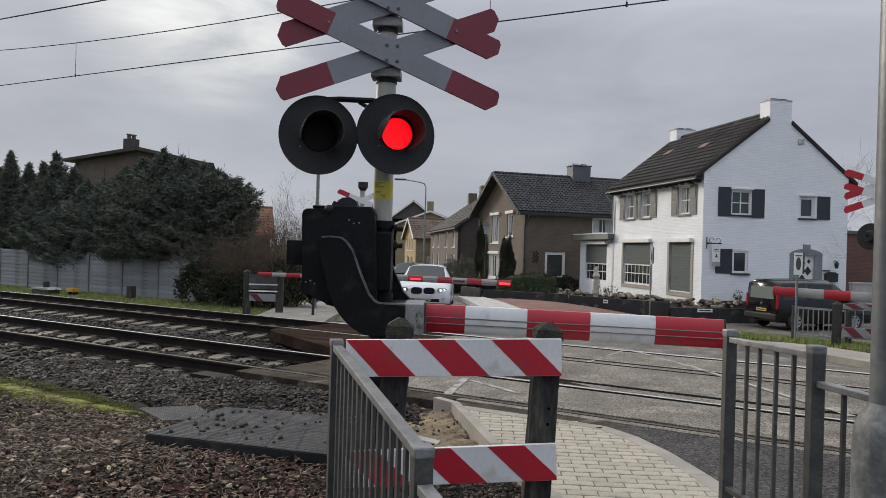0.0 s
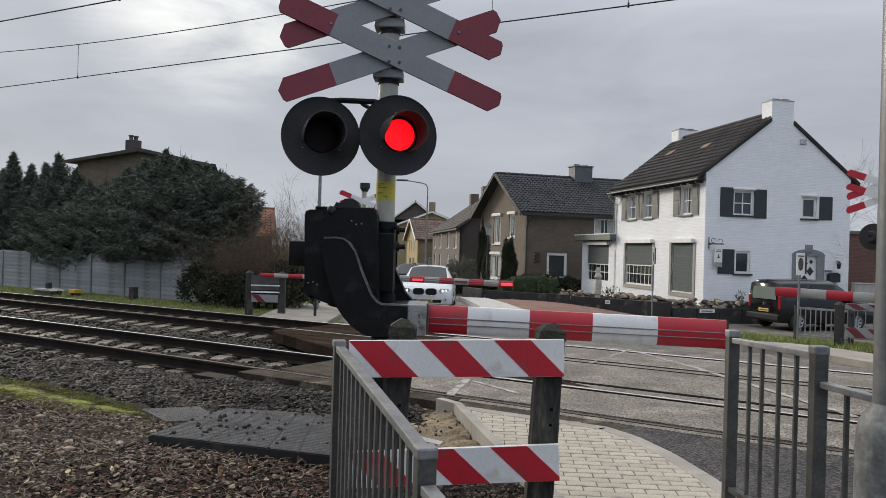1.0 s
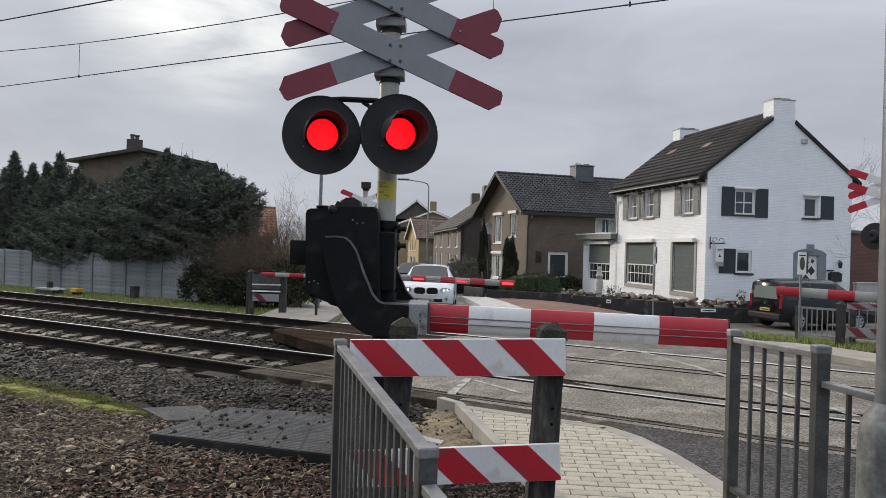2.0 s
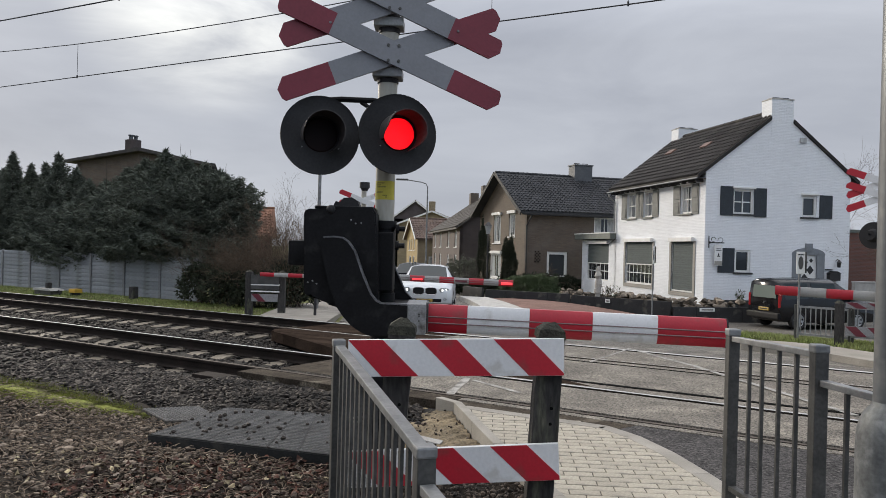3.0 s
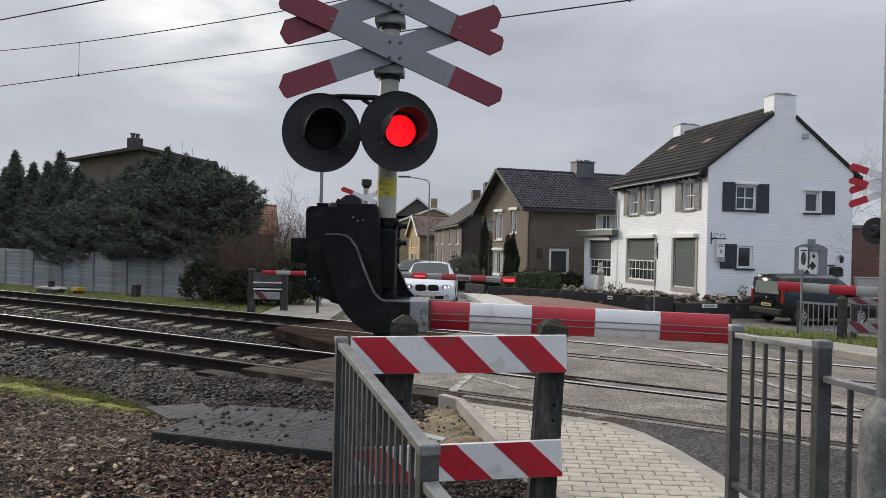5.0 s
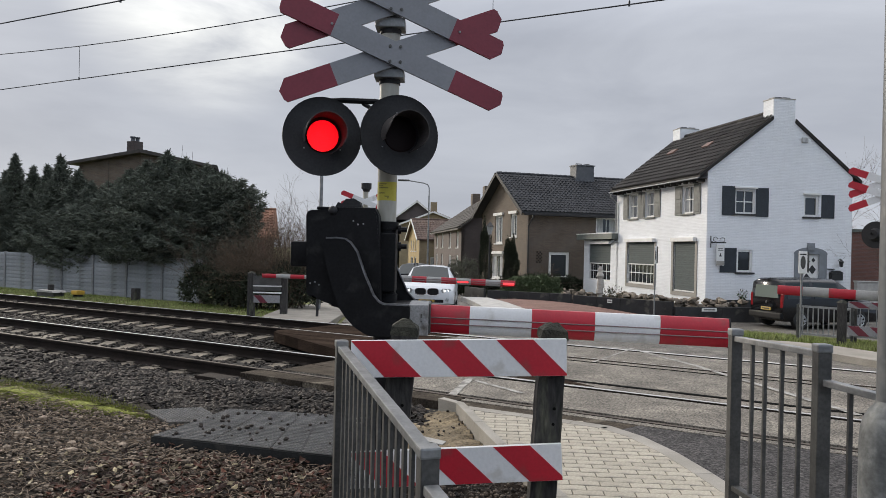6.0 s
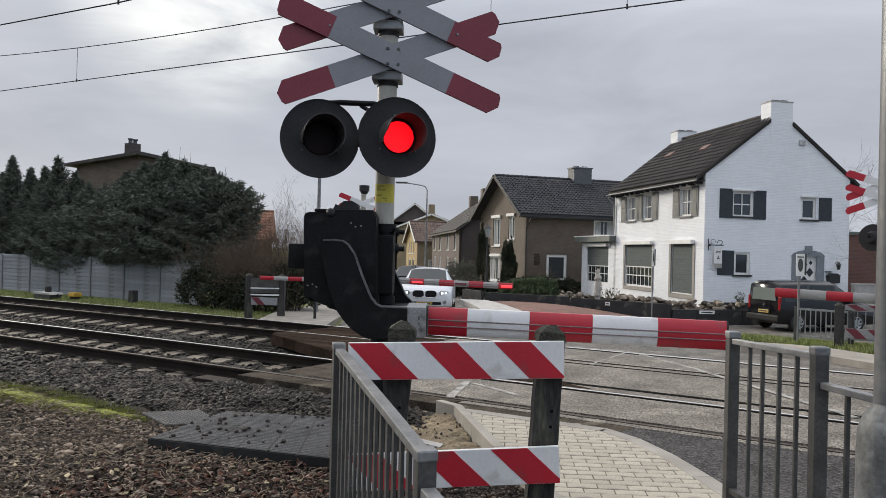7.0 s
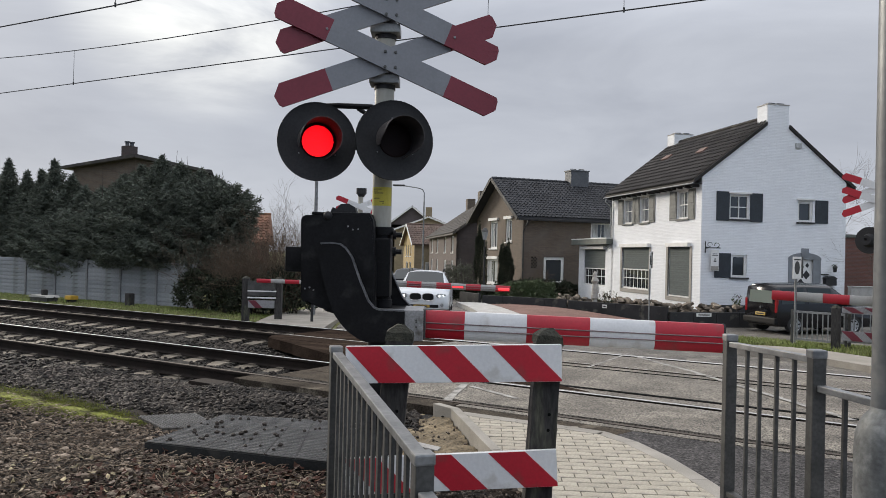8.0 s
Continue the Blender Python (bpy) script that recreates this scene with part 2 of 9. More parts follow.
M = dict(
    asphalt=mat("asphalt", (0.135, 0.123, 0.105), (0.085, 0.078, 0.068), 0.7, spec=0.3, scale=1.1, fine=48, bump=1.0, grain=0.95, spots=((0.195, 0.178, 0.15), 2.0, 0.5)),
    asphalt_dark=mat("new_asphalt", (0.056, 0.052, 0.051), (0.034, 0.032, 0.0315), 0.8, spec=0.2, scale=2, fine=48, bump=1.0, grain=0.95, spots=((0.09, 0.083, 0.078), 26, 0.5)),
    deck=mat("crossing_deck", (0.18, 0.161, 0.133), (0.108, 0.096, 0.08), 0.7, spec=0.3, scale=1.3, fine=48, bump=1.0, grain=0.95, spots=((0.215, 0.195, 0.16), 2.2, 0.5)),
    timber=mat("brown_deck_panel", (0.045, 0.033, 0.026), (0.026, 0.0195, 0.0155), 0.95, spec=0.0, scale=2.5, fine=60, bump=0.6, grain=0.5, stretch=(0.3, 1, 1), rnd=0.2, spots=((0.06, 0.045, 0.033), 3, 0.2)),
    rail_pale=mat("pale_rail_shine", (0.55, 0.535, 0.50), (0.38, 0.37, 0.34), 0.75, spec=0.25, scale=6, fine=50, bump=0.2, grain=0.3, spots=((0.16, 0.152, 0.13), 5, 0.3)),
    edge=mat("edge_panel", (0.07, 0.058, 0.045), (0.036, 0.030, 0.024), 0.9, spec=0.05, scale=2.5, fine=50, bump=0.7, grain=0.5, rnd=0.15, spots=((0.16, 0.14, 0.11), 3, 0.2)),
    concrete=mat("concrete", (0.42, 0.41, 0.385), (0.33, 0.32, 0.30), 0.8, scale=3, fine=90, bump=0.2, grain=0.15, rnd=0.08),
    paver=mat("concrete_pavers", (0.405, 0.372, 0.306), (0.33, 0.303, 0.248), 0.85, spec=0.25, scale=2, fine=45, bump=0.15, grain=0.16, rnd=0.10, island=0.10, spots=((0.27, 0.248, 0.215), 5, 0.4)),
    joint=mat("joint_sand", (0.10, 0.085, 0.065), (0.055, 0.047, 0.036), 0.95, fine=200, grain=0.4),
    sand=mat("yellow_sand", (0.20, 0.155, 0.092), (0.115, 0.09, 0.056), 0.95, scale=3, fine=40, bump=1.0, grain=0.5),
    ballast=mat("ballast_stone", (0.034, 0.028, 0.0235), (0.0105, 0.009, 0.0078), 0.7, spec=0.18, scale=2, fine=40, bump=0.3, grain=0.35, island=0.9),
    bed=mat("ballast_bed", (0.012, 0.0115, 0.011), (0.008, 0.0077, 0.0075), 0.9, spec=0.2, scale=6, fine=35, bump=1.0, grain=0.6),
    litter=mat("leaf_litter_soil", (0.016, 0.012, 0.009), (0.008, 0.0065, 0.0055), 0.95, spec=0.1, scale=2.5, fine=30, bump=1.0, grain=0.7),
    leaf=mat("dead_leaves", (0.085, 0.052, 0.033), (0.02, 0.013, 0.009), 0.7, spec=0.15, scale=9, fine=60, bump=0.2, grain=0.45, island=0.9),
    pebble=mat("litter_pebbles", (0.085, 0.064, 0.048), (0.02, 0.0155, 0.012), 0.65, spec=0.3, scale=6, fine=60, bump=0.2, grain=0.3, island=0.85),
    turf=mat("turf", (0.145, 0.17, 0.058), (0.165, 0.16, 0.08), 0.95, spec=0.1, scale=1.5, fine=30, bump=1.0, grain=0.5, spots=((0.085, 0.07, 0.045), 2.2, 0.6)),
    grass=mat("grass_blades", (0.175, 0.225, 0.06), (0.235, 0.245, 0.105), 0.7, spec=0.2, scale=1.2, fine=20, bump=0.0, grain=0.2, island=0.5),
    rail_side=mat("rusty_rail", (0.020, 0.015, 0.0125), (0.013, 0.0105, 0.009), 0.85, spec=0.15, scale=3, fine=70, bump=0.3, grain=0.35),
    rail_top=mat("polished_rail", (0.62, 0.61, 0.60), (0.48, 0.475, 0.465), 0.45, metal=0.6, spec=0.3, scale=8, fine=120, bump=0.03, grain=0.1),
    rail_brown=mat("dull_rail_top", (0.095, 0.076, 0.06), (0.06, 0.049, 0.04), 0.7, spec=0.25, scale=4, fine=80, bump=0.1, grain=0.3),
    sleeper=mat("concrete_sleeper", (0.175, 0.152, 0.122), (0.095, 0.083, 0.068), 0.85, spec=0.2, scale=4, fine=70, bump=0.3, grain=0.2, rnd=0.25),
    groove=mat("groove_rubber", (0.008, 0.0075, 0.0075), (0.006, 0.006, 0.006), 0.95, spec=0.03, bump=0.1),
    red=mat("red_paint", (0.43, 0.015, 0.030), (0.38, 0.014, 0.027), 0.42, scale=2, fine=60, bump=0.03, grain=0.08, spots=((0.29, 0.03, 0.035), 6, 0.14)),
    white=mat("white_paint", (0.70, 0.70, 0.70), (0.63, 0.635, 0.64), 0.45, scale=2, fine=60, bump=0.03, grain=0.05, spots=((0.52, 0.51, 0.49), 7, 0.08)),
    # even grey and dark red for the near crossbuck boards
    cross_grey=mat("greyed_white_board", (0.215, 0.222, 0.24), (0.19, 0.197, 0.213), 0.55, scale=3, fine=50, bump=0.03, grain=0.06),
    cross_red=mat("dark_red_board", (0.19, 0.022, 0.038), (0.165, 0.020, 0.034), 0.5, scale=3, fine=50, bump=0.03, grain=0.08),
    board_edge=mat("board_edge", (0.05, 0.035, 0.035), (0.03, 0.025, 0.025), 0.7),
    black=mat("black_enamel", (0.010, 0.010, 0.011), (0.0065, 0.0065, 0.007), 0.5, spec=0.14, scale=4, fine=50, bump=0.05, grain=0.25, spots=((0.018, 0.018, 0.018), 7, 0.2)),
    black_matt=mat("matt_black", (0.025, 0.025, 0.027), (0.019, 0.019, 0.020), 0.65, spec=0.3, scale=4, fine=60, bump=0.05, grain=0.2),
    steel=mat("galvanised_steel", (0.26, 0.265, 0.265), (0.18, 0.185, 0.187), 0.5, metal=0.55, scale=7, fine=60, bump=0.06, grain=0.12, spots=((0.16, 0.165, 0.17), 9, 0.3)),
    # darkened so that its colour holds the railings' shaded sides
    steel_dark=mat("weathered_shaded_steel", (0.095, 0.094, 0.089), (0.055, 0.055, 0.053), 0.55, metal=0.4, scale=6, fine=60, bump=0.1, grain=0.2),
    pole=mat("painted_pole", (0.40, 0.39, 0.34), (0.33, 0.32, 0.28), 0.5, scale=3, fine=40, bump=0.05, grain=0.08, stretch=(1, 1, 0.3), spots=((0.24, 0.22, 0.17), 5, 0.35)),
    yellow=mat("yellow_sticker", (0.50, 0.43, 0.045), (0.43, 0.37, 0.04), 0.5, grain=0.05, bump=0),
    ink=mat("sticker_ink", (0.18, 0.16, 0.03), rough=0.6, bump=0),
    lens_dark=mat("unlit_lens", (0.010, 0.003, 0.003), (0.007, 0.002, 0.002), 0.5, spec=0.15, bump=0.1, fine=200),
    post=mat("dark_timber_post", (0.038, 0.035, 0.033), (0.022, 0.021, 0.02), 0.9, scale=6, fine=50, bump=0.8, grain=0.5, stretch=(1, 1, 0.25), spots=((0.085, 0.085, 0.06), 7, 0.3)),
    moss=mat("mossy_end_grain", (0.015, 0.0155, 0.010), (0.034, 0.033, 0.022), 0.95, scale=9, fine=70, bump=1.0, grain=0.5),
    grating=mat("cable_cover", (0.032, 0.032, 0.031), (0.022, 0.022, 0.0215), 0.6, metal=0.2, spec=0.35, scale=3, fine=60, bump=0.1, grain=0.25),
    wire=mat("copper_wire", (0.03, 0.032, 0.035), rough=0.6, bump=0),
    lamp_red=None,
    lamp_red_small=glowing("small_red_lamp", (1.0, 0.05, 0.06), 1.1),
    headlamp=glowing("headlamp", (1.0, 1.0, 0.97), 1.6),
)


def led_lamp(name, strength):
    """A red lamp insert: rows of bright points in a glowing red field."""
    m = glowing(name, (1.0, 0.004, 0.010), strength)
    nt = m.node_tree
    p = nt.nodes["Principled BSDF"]
    tc, v, r = nt.nodes.new("ShaderNodeTexCoord"), nt.nodes.new("ShaderNodeTexVoronoi"), nt.nodes.new("ShaderNodeMapRange")
    v.inputs["Scale"].default_value = 120
    r.inputs["From Min"].default_value, r.inputs["From Max"].default_value = 0.12, 0.42
    r.inputs["To Min"].default_value, r.inputs["To Max"].default_value = strength, strength * 0.09
    nt.links.new(tc.outputs["Object"], v.inputs["Vector"])
    nt.links.new(v.outputs["Distance"], r.inputs["Value"])
    nt.links.new(r.outputs[0], p.inputs["Emission Strength"])
    return m


M["lamp_red"] = led_lamp("red_lamp", 6.0)


# ---------- mesh helpers ----------
def thing(name, label, category, at=None, group="", kind=""):
    ob = new(name)
    ob.empty_display_size = 0.2
    ob.matrix_basis = at if at is not None else Matrix.Identity(4)
    return tagged(ob, label, category, group, kind)


def mesh_of(name, bm, material):
    me = bpy.data.meshes.new(name)
    bmesh.ops.recalc_face_normals(bm, faces=bm.faces)
    bm.to_mesh(me)
    bm.free()
    for m in material if isinstance(material, (list, tuple)) else [material]:
        me.materials.append(m)
    return me


def part(name, bm, material, parent=None, label="", smooth=False):
    me = mesh_of(name, bm, material)
    ob = new(name, me)
    if smooth:
        for f in me.polygons:
            f.use_smooth = True
        me.set_sharp_from_angle(angle=radians(40))
    ob.parent = parent
    if label:
        ob["label"] = label
    return ob


def solo(name, bm, material, label, category, at=None, group="", kind="", smooth=False):
    ob = part(name, bm, material, None, "", smooth)
    if at is not None:
        ob.matrix_basis = at
    return tagged(ob, label, category, group, kind)


def B():
    return bmesh.new()


def box(bm, x0, x1, y0, y1, z0, z1, bevel=0.0, m=None, mi=0):
    g = bmesh.ops.create_cube(bm, size=1)
    vs = g["verts"]
    for v in vs:
        v.co = Vector(((x0 + x1) / 2 + v.co.x * (x1 - x0), (y0 + y1) / 2 + v.co.y * (y1 - y0), (z0 + z1) / 2 + v.co.z * (z1 - z0)))
    faces = {f for v in vs for f in v.link_faces}
    if bevel:
        es = list({e for v in vs for e in v.link_edges})
        r = bmesh.ops.bevel(bm, geom=es, offset=bevel, segments=2, affect="EDGES", profile=0.6)
        vs = list({v for f in r["faces"] for v in f.verts} | {v for v in vs if v.is_valid})
        faces = {f for v in vs for f in v.link_faces}
    for f in faces:
        f.material_index = mi
    if m is not None:
        bmesh.ops.transform(bm, matrix=m, verts=vs)
    return bm


def rod(bm, a, b, r0, r1=None, seg=12, caps=True):
    a, b = Vector(a), Vector(b)
    d = b - a
    q = d.to_track_quat("Z", "Y").to_matrix().to_4x4()
    bmesh.ops.create_cone(bm, cap_ends=caps, segments=seg, radius1=r0, radius2=r0 if r1 is None else r1, depth=d.length,
                          matrix=Matrix.Translation((a + b) / 2) @ q)
    return bm


def prism(bm, pts, y0, y1, m=None, mi=0):
    """An outline in x and z, pushed out from y0 to y1."""
    a = [bm.verts.new((x, y0, z)) for x, z in pts]
    b = [bm.verts.new((x, y1, z)) for x, z in pts]
    fs = [bm.faces.new(a), bm.faces.new(b[::-1])]
    for i in range(len(pts)):
        j = (i + 1) % len(pts)
        fs.append(bm.faces.new((a[j], a[i], b[i], b[j])))
    for f in fs:
        f.material_index = mi
    if m is not None:
        bmesh.ops.transform(bm, matrix=m, verts=a + b)
    return bm


def slab(bm, pts, z0, z1, mi=0):
    """An outline in x and y, pushed up from z0 to z1."""
    a = [bm.verts.new((x, y, z0)) for x, y in pts]
    b = [bm.verts.new((x, y, z1)) for x, y in pts]
    fs = [bm.faces.new(a[::-1]), bm.faces.new(b)]
    for i in range(len(pts)):
        j = (i + 1) % len(pts)
        fs.append(bm.faces.new((a[i], a[j], b[j], b[i])))
    for f in fs:
        f.material_index = mi
    return bm


def tube(bm, pts, r, seg=8):
    pts = [Vector(p) for p in pts]
    rings = []
    for i, p in enumerate(pts):
        d = (pts[min(i + 1, len(pts) - 1)] - pts[max(i - 1, 0)]).normalized()
        s = d.cross(Vector((0, 0, 1)) if abs(d.z) < 0.9 else Vector((1, 0, 0))).normalized()
        t = s.cross(d)
        rr = r[i] if isinstance(r, (list, tuple)) else r
        rings.append([bm.verts.new(p + (s * math.cos(k * math.tau / seg) + t * math.sin(k * math.tau / seg)) * rr) for k in range(seg)])
    for a, b in zip(rings, rings[1:]):
        for k in range(seg):
            bm.faces.new((a[k], a[(k + 1) % seg], b[(k + 1) % seg], b[k]))
    bm.faces.new(rings[0][::-1])
    bm.faces.new(rings[-1])
    return bm


def soup(name, verts, faces, material, label, category, kind="stuff", parent=None):
    me = bpy.data.meshes.new(name)
    me.from_pydata(verts, [], faces)
    me.materials.append(material)
    ob = new(name, me)
    ob.parent = parent
    if parent is None:
        tagged(ob, label, category, "", kind)
    elif label:
        tagged(ob, label, "", "", kind)
    return ob


# ---------- the lie of the land ----------
# the tracks run along U (towards the near side at +), V points across them
U, V = Vector((0.8536, -0.521, 0)), Vector((0.521, 0.8536, 0))
K_NEAR, K_FAR, HALF = 8.43, 12.47, 0.7525
TRACK = Matrix(((U.x, V.x, 0, 0), (U.y, V.y, 0, 0), (0, 0, 1, 0), (0, 0, 0, 1)))


def sk(s, k, z=0.0):
    return Vector((s * U.x + k * V.x, s * U.y + k * V.y, z))


def to_sk(x, y):
    return x * U.x + y * U.y, x * V.x + y * V.y


def smooth01(t):
    t = min(1, max(0, t))
    return t * t * (3 - 2 * t)


def fall(x, y):
    """The land drops by some decimetres from the crossing to the street behind it."""
    return -(0.5 + 0.3 * smooth01((x - 4) / 6)) * smooth01((to_sk(x, y)[1] - 14.5) / 10.5)


def deck_left(k):
    return -7.5 - (k - 7.2) * 0.55


def deck_right(k):
    return 4.5 - (k - 7.2) * 0.55


def ground_height(x, y):
    s, k = to_sk(x, y)
    z = fall(x, y) - 0.12
    z -= 0.25 * (smooth01((k - 5.9) / 0.6) - smooth01((k - 13.6) / 0.8))
    z -= 0.08 * (1 - smooth01((k - 14.2) / 1.5))
    if k < 6:
        z += 0.04 * noise.noise((x * 0.7, y * 0.7, 0))
        z += 0.055 * math.exp(-((x + 1.7) / 1.5) ** 2 - ((y - 6.3) / 1.0) ** 2)
    return z


def make_ground():
    def axis(lo, hi, step, far):
        a = list(np.arange(lo, hi + 1e-6, step))
        ext, d = [], step
        while (ext[-1] if ext else 0) < far:
            d *= 1.5
            ext.append((ext[-1] if ext else 0) + d)
        return [lo - e for e in reversed(ext)] + a + [hi + e for e in ext]
    xs, ys = axis(-30, 24, 0.5, 1800), axis(-4, 46, 0.5, 1800)
    verts = [(x, y, ground_height(x, y)) for y in ys for x in xs]
    w = len(xs)
    faces = [(j * w + i, j * w + i + 1, (j + 1) * w + i + 1, (j + 1) * w + i) for j in range(len(ys) - 1) for i in range(w - 1)]
    ob = soup("ground", verts, faces, M["litter"], "brown soil with leaf litter and rough turf", "ground", "structure")
    ob.data.materials.append(M["turf"])
    ob.data.materials.append(M["bed"])
    for f in ob.data.polygons:
        s, k = to_sk(f.center.x, f.center.y)
        f.material_index = 0 if k < 5.9 else 2 if k < 14 else 1
        f.use_smooth = True


make_ground()


# ---------- tracks ----------
def make_rail(k, shiny, name_label):
    t = thing("rail", name_label, "rail", TRACK.copy(), "rails of the two tracks")
    prof = [(-0.07, -0.172), (0.07, -0.172), (0.07, -0.162), (0.02, -0.145), (0.01, -0.13), (0.01, -0.05), (0.035, -0.036), (0.036, -0.008),
            (0.028, -0.001), (-0.028, -0.001), (-0.036, -0.008), (-0.035, -0.036), (-0.01, -0.05), (-0.01, -0.13), (-0.02, -0.145), (-0.07, -0.162)]
    bm = B()
    prism(bm, prof, -90, 70, pose(0, k, 0, 0, 0, -90))
    part("rail_body", bm, M["rail_side"], t)
    bm = B()
    w = 0.028
    box(bm, -90, 70, k - w, k + w, -0.006, 0.0012)
    part("running_surface", bm, M["rail_top"] if shiny else M["rail_brown"], t, "polished bright running surface" if shiny else "dull brown running surface")


for kk, shiny in ((K_NEAR - HALF, False), (K_NEAR + HALF, True), (K_FAR - HALF, False), (K_FAR + HALF, True)):
    make_rail(kk, shiny, "rusty steel rail on concrete sleepers, set flush in the crossing deck")


def make_sleepers():
    bm = B()
    prof = [(-1.26, -0.38), (1.26, -0.38), (1.26, -0.20), (0.95, -0.172), (0.5, -0.172), (0.35, -0.205), (-0.35, -0.205), (-0.5, -0.172), (-0.95, -0.172), (-1.26, -0.20)]
    prism(bm, prof, -0.13, 0.13, pose(0, 0, 0, 0, 0, 90))
    for e in (0.675, -0.83, 0.83, -0.675):
        box(bm, -0.06, 0.06, e - 0.03, e + 0.03, -0.175, -0.15)
    first = None
    for k in (K_NEAR, K_FAR):
        s = deck_left(k) + 0.3
        for i in range(52):
            p = TRACK @ pose(s - 0.6 * i, k, random.uniform(-0.008, 0.004), 0, 0, random.uniform(-0.7, 0.7))
            if first is None:
                first = solo("sleeper", bm, M["sleeper"], "weathered concrete sleeper under two rails in ballast", "sleeper", p, "sleepers of the tracks")
            else:
                copy_thing(first, p)


make_sleepers()


def make_ballast():
    bm = B()
    prof = [(5.5, -0.45), (5.95, -0.21), (6.4, -0.175), (7.0, -0.15), (7.3, -0.175), (7.5, -0.195), (9.4, -0.205), (9.7, -0.225), (10.4, -0.26), (11.2, -0.225), (11.5, -0.205), (13.4, -0.205), (13.7, -0.225), (14.5, -0.36), (14.9, -0.55)]
    heap = lambda s, k: 0.075 * smooth01((s + 8.0) / 0.5) * smooth01((k - 6.2) / 0.6) * (k < 7.6)
    rows = []
    for s in np.arange(-45, 12.1, 0.6):
        rows.append([bm.verts.new(sk(s, k, z + heap(s, k) + 0.02 * noise.noise((s, k, 2)))) for k, z in prof])
    for a, b in zip(rows, rows[1:]):
        for i in range(len(prof) - 1):
            bm.faces.new((a[i], a[i + 1], b[i + 1], b[i]))
    solo("ballast_bed", bm, M["bed"], "dark grey ballast bed under the tracks", "ballast bed", kind="structure")
    # loose stones
    ico = B()
    bmesh.ops.create_icosphere(ico, subdivisions=1, radius=1)
    base = np.array([v.co[:] for v in ico.verts])
    tri = np.array([[v.index for v in f.verts] for f in ico.faces])
    ico.free()
    rng = np.random.default_rng(5)
    ks, zs = [p[0] for p in prof], [p[1] for p in prof]
    vs, fs, n = [], [], 0
    for i in range(40000):
        d = rng.random()
        s = -6.2 - 26 * d ** 1.7
        k = rng.uniform(5.75, 14.6)
        if (s > -7.55 and 7.25 < k < 9.3) or (k > 9.3 and s > max(-10.9, -6.75 - 2.13 * (k - 9.3)) - 0.05):
            continue
        if rng.random() < 0.25:
            s, k = rng.uniform(-11, -3.2), rng.uniform(5.75, 7.26)
            if s > -5.3 and k < 6.3:
                continue
        if any(abs(k - c) < 0.045 for c in (K_NEAR - HALF, K_NEAR + HALF, K_FAR - HALF, K_FAR + HALF)):
            continue
        if sk(s, k).x > -0.2 and k < 7.3:
            continue
        c = K_NEAR if k < 10.45 else K_FAR
        if abs(k - c) < 1.24 and abs((s - deck_left(c) - 0.3) / 0.6 - round((s - deck_left(c) - 0.3) / 0.6)) < 0.2 and rng.random() < 0.85:
            continue
        r = rng.uniform(0.020, 0.047) * (1 + 0.2 * d)
        q = base * rng.uniform((0.7, 0.5, 0.3), (1.5, 1.1, 0.75), (1, 3)) * rng.uniform(0.7, 1.2, (len(base), 1))
        a, c = rng.uniform(0, 6.28), rng.uniform(-0.6, 0.6)
        ca, sa, cc, sn = math.cos(a), math.sin(a), math.cos(c), math.sin(c)
        R = np.array([[ca, -sa * cc, sa * sn], [sa, ca * cc, -ca * sn], [0, sn, cc]])
        p = sk(s, k, float(np.interp(k, ks, zs)) + heap(s, k) + rng.uniform(0.0, 0.02))
        vs.append(q @ R.T * r + np.array(p))
        fs.append(tri + n)
        n += len(base)
    soup("ballast_stones", np.concatenate(vs).tolist(), np.concatenate(fs).tolist(), M["ballast"], "loose dark grey broken ballast stones round the sleepers", "ballast")


make_ballast()


# ---------- crossing deck and road ----------
def strip(bm, k0, k1, z0, z1, left=None, right=None):
    l, r = left or deck_left, right or deck_right
    slab(bm, [sk(l(k0), k0)[:2], sk(r(k0), k0)[:2], sk(r(k1), k1)[:2], sk(l(k1), k1)[:2]], z0, z1)


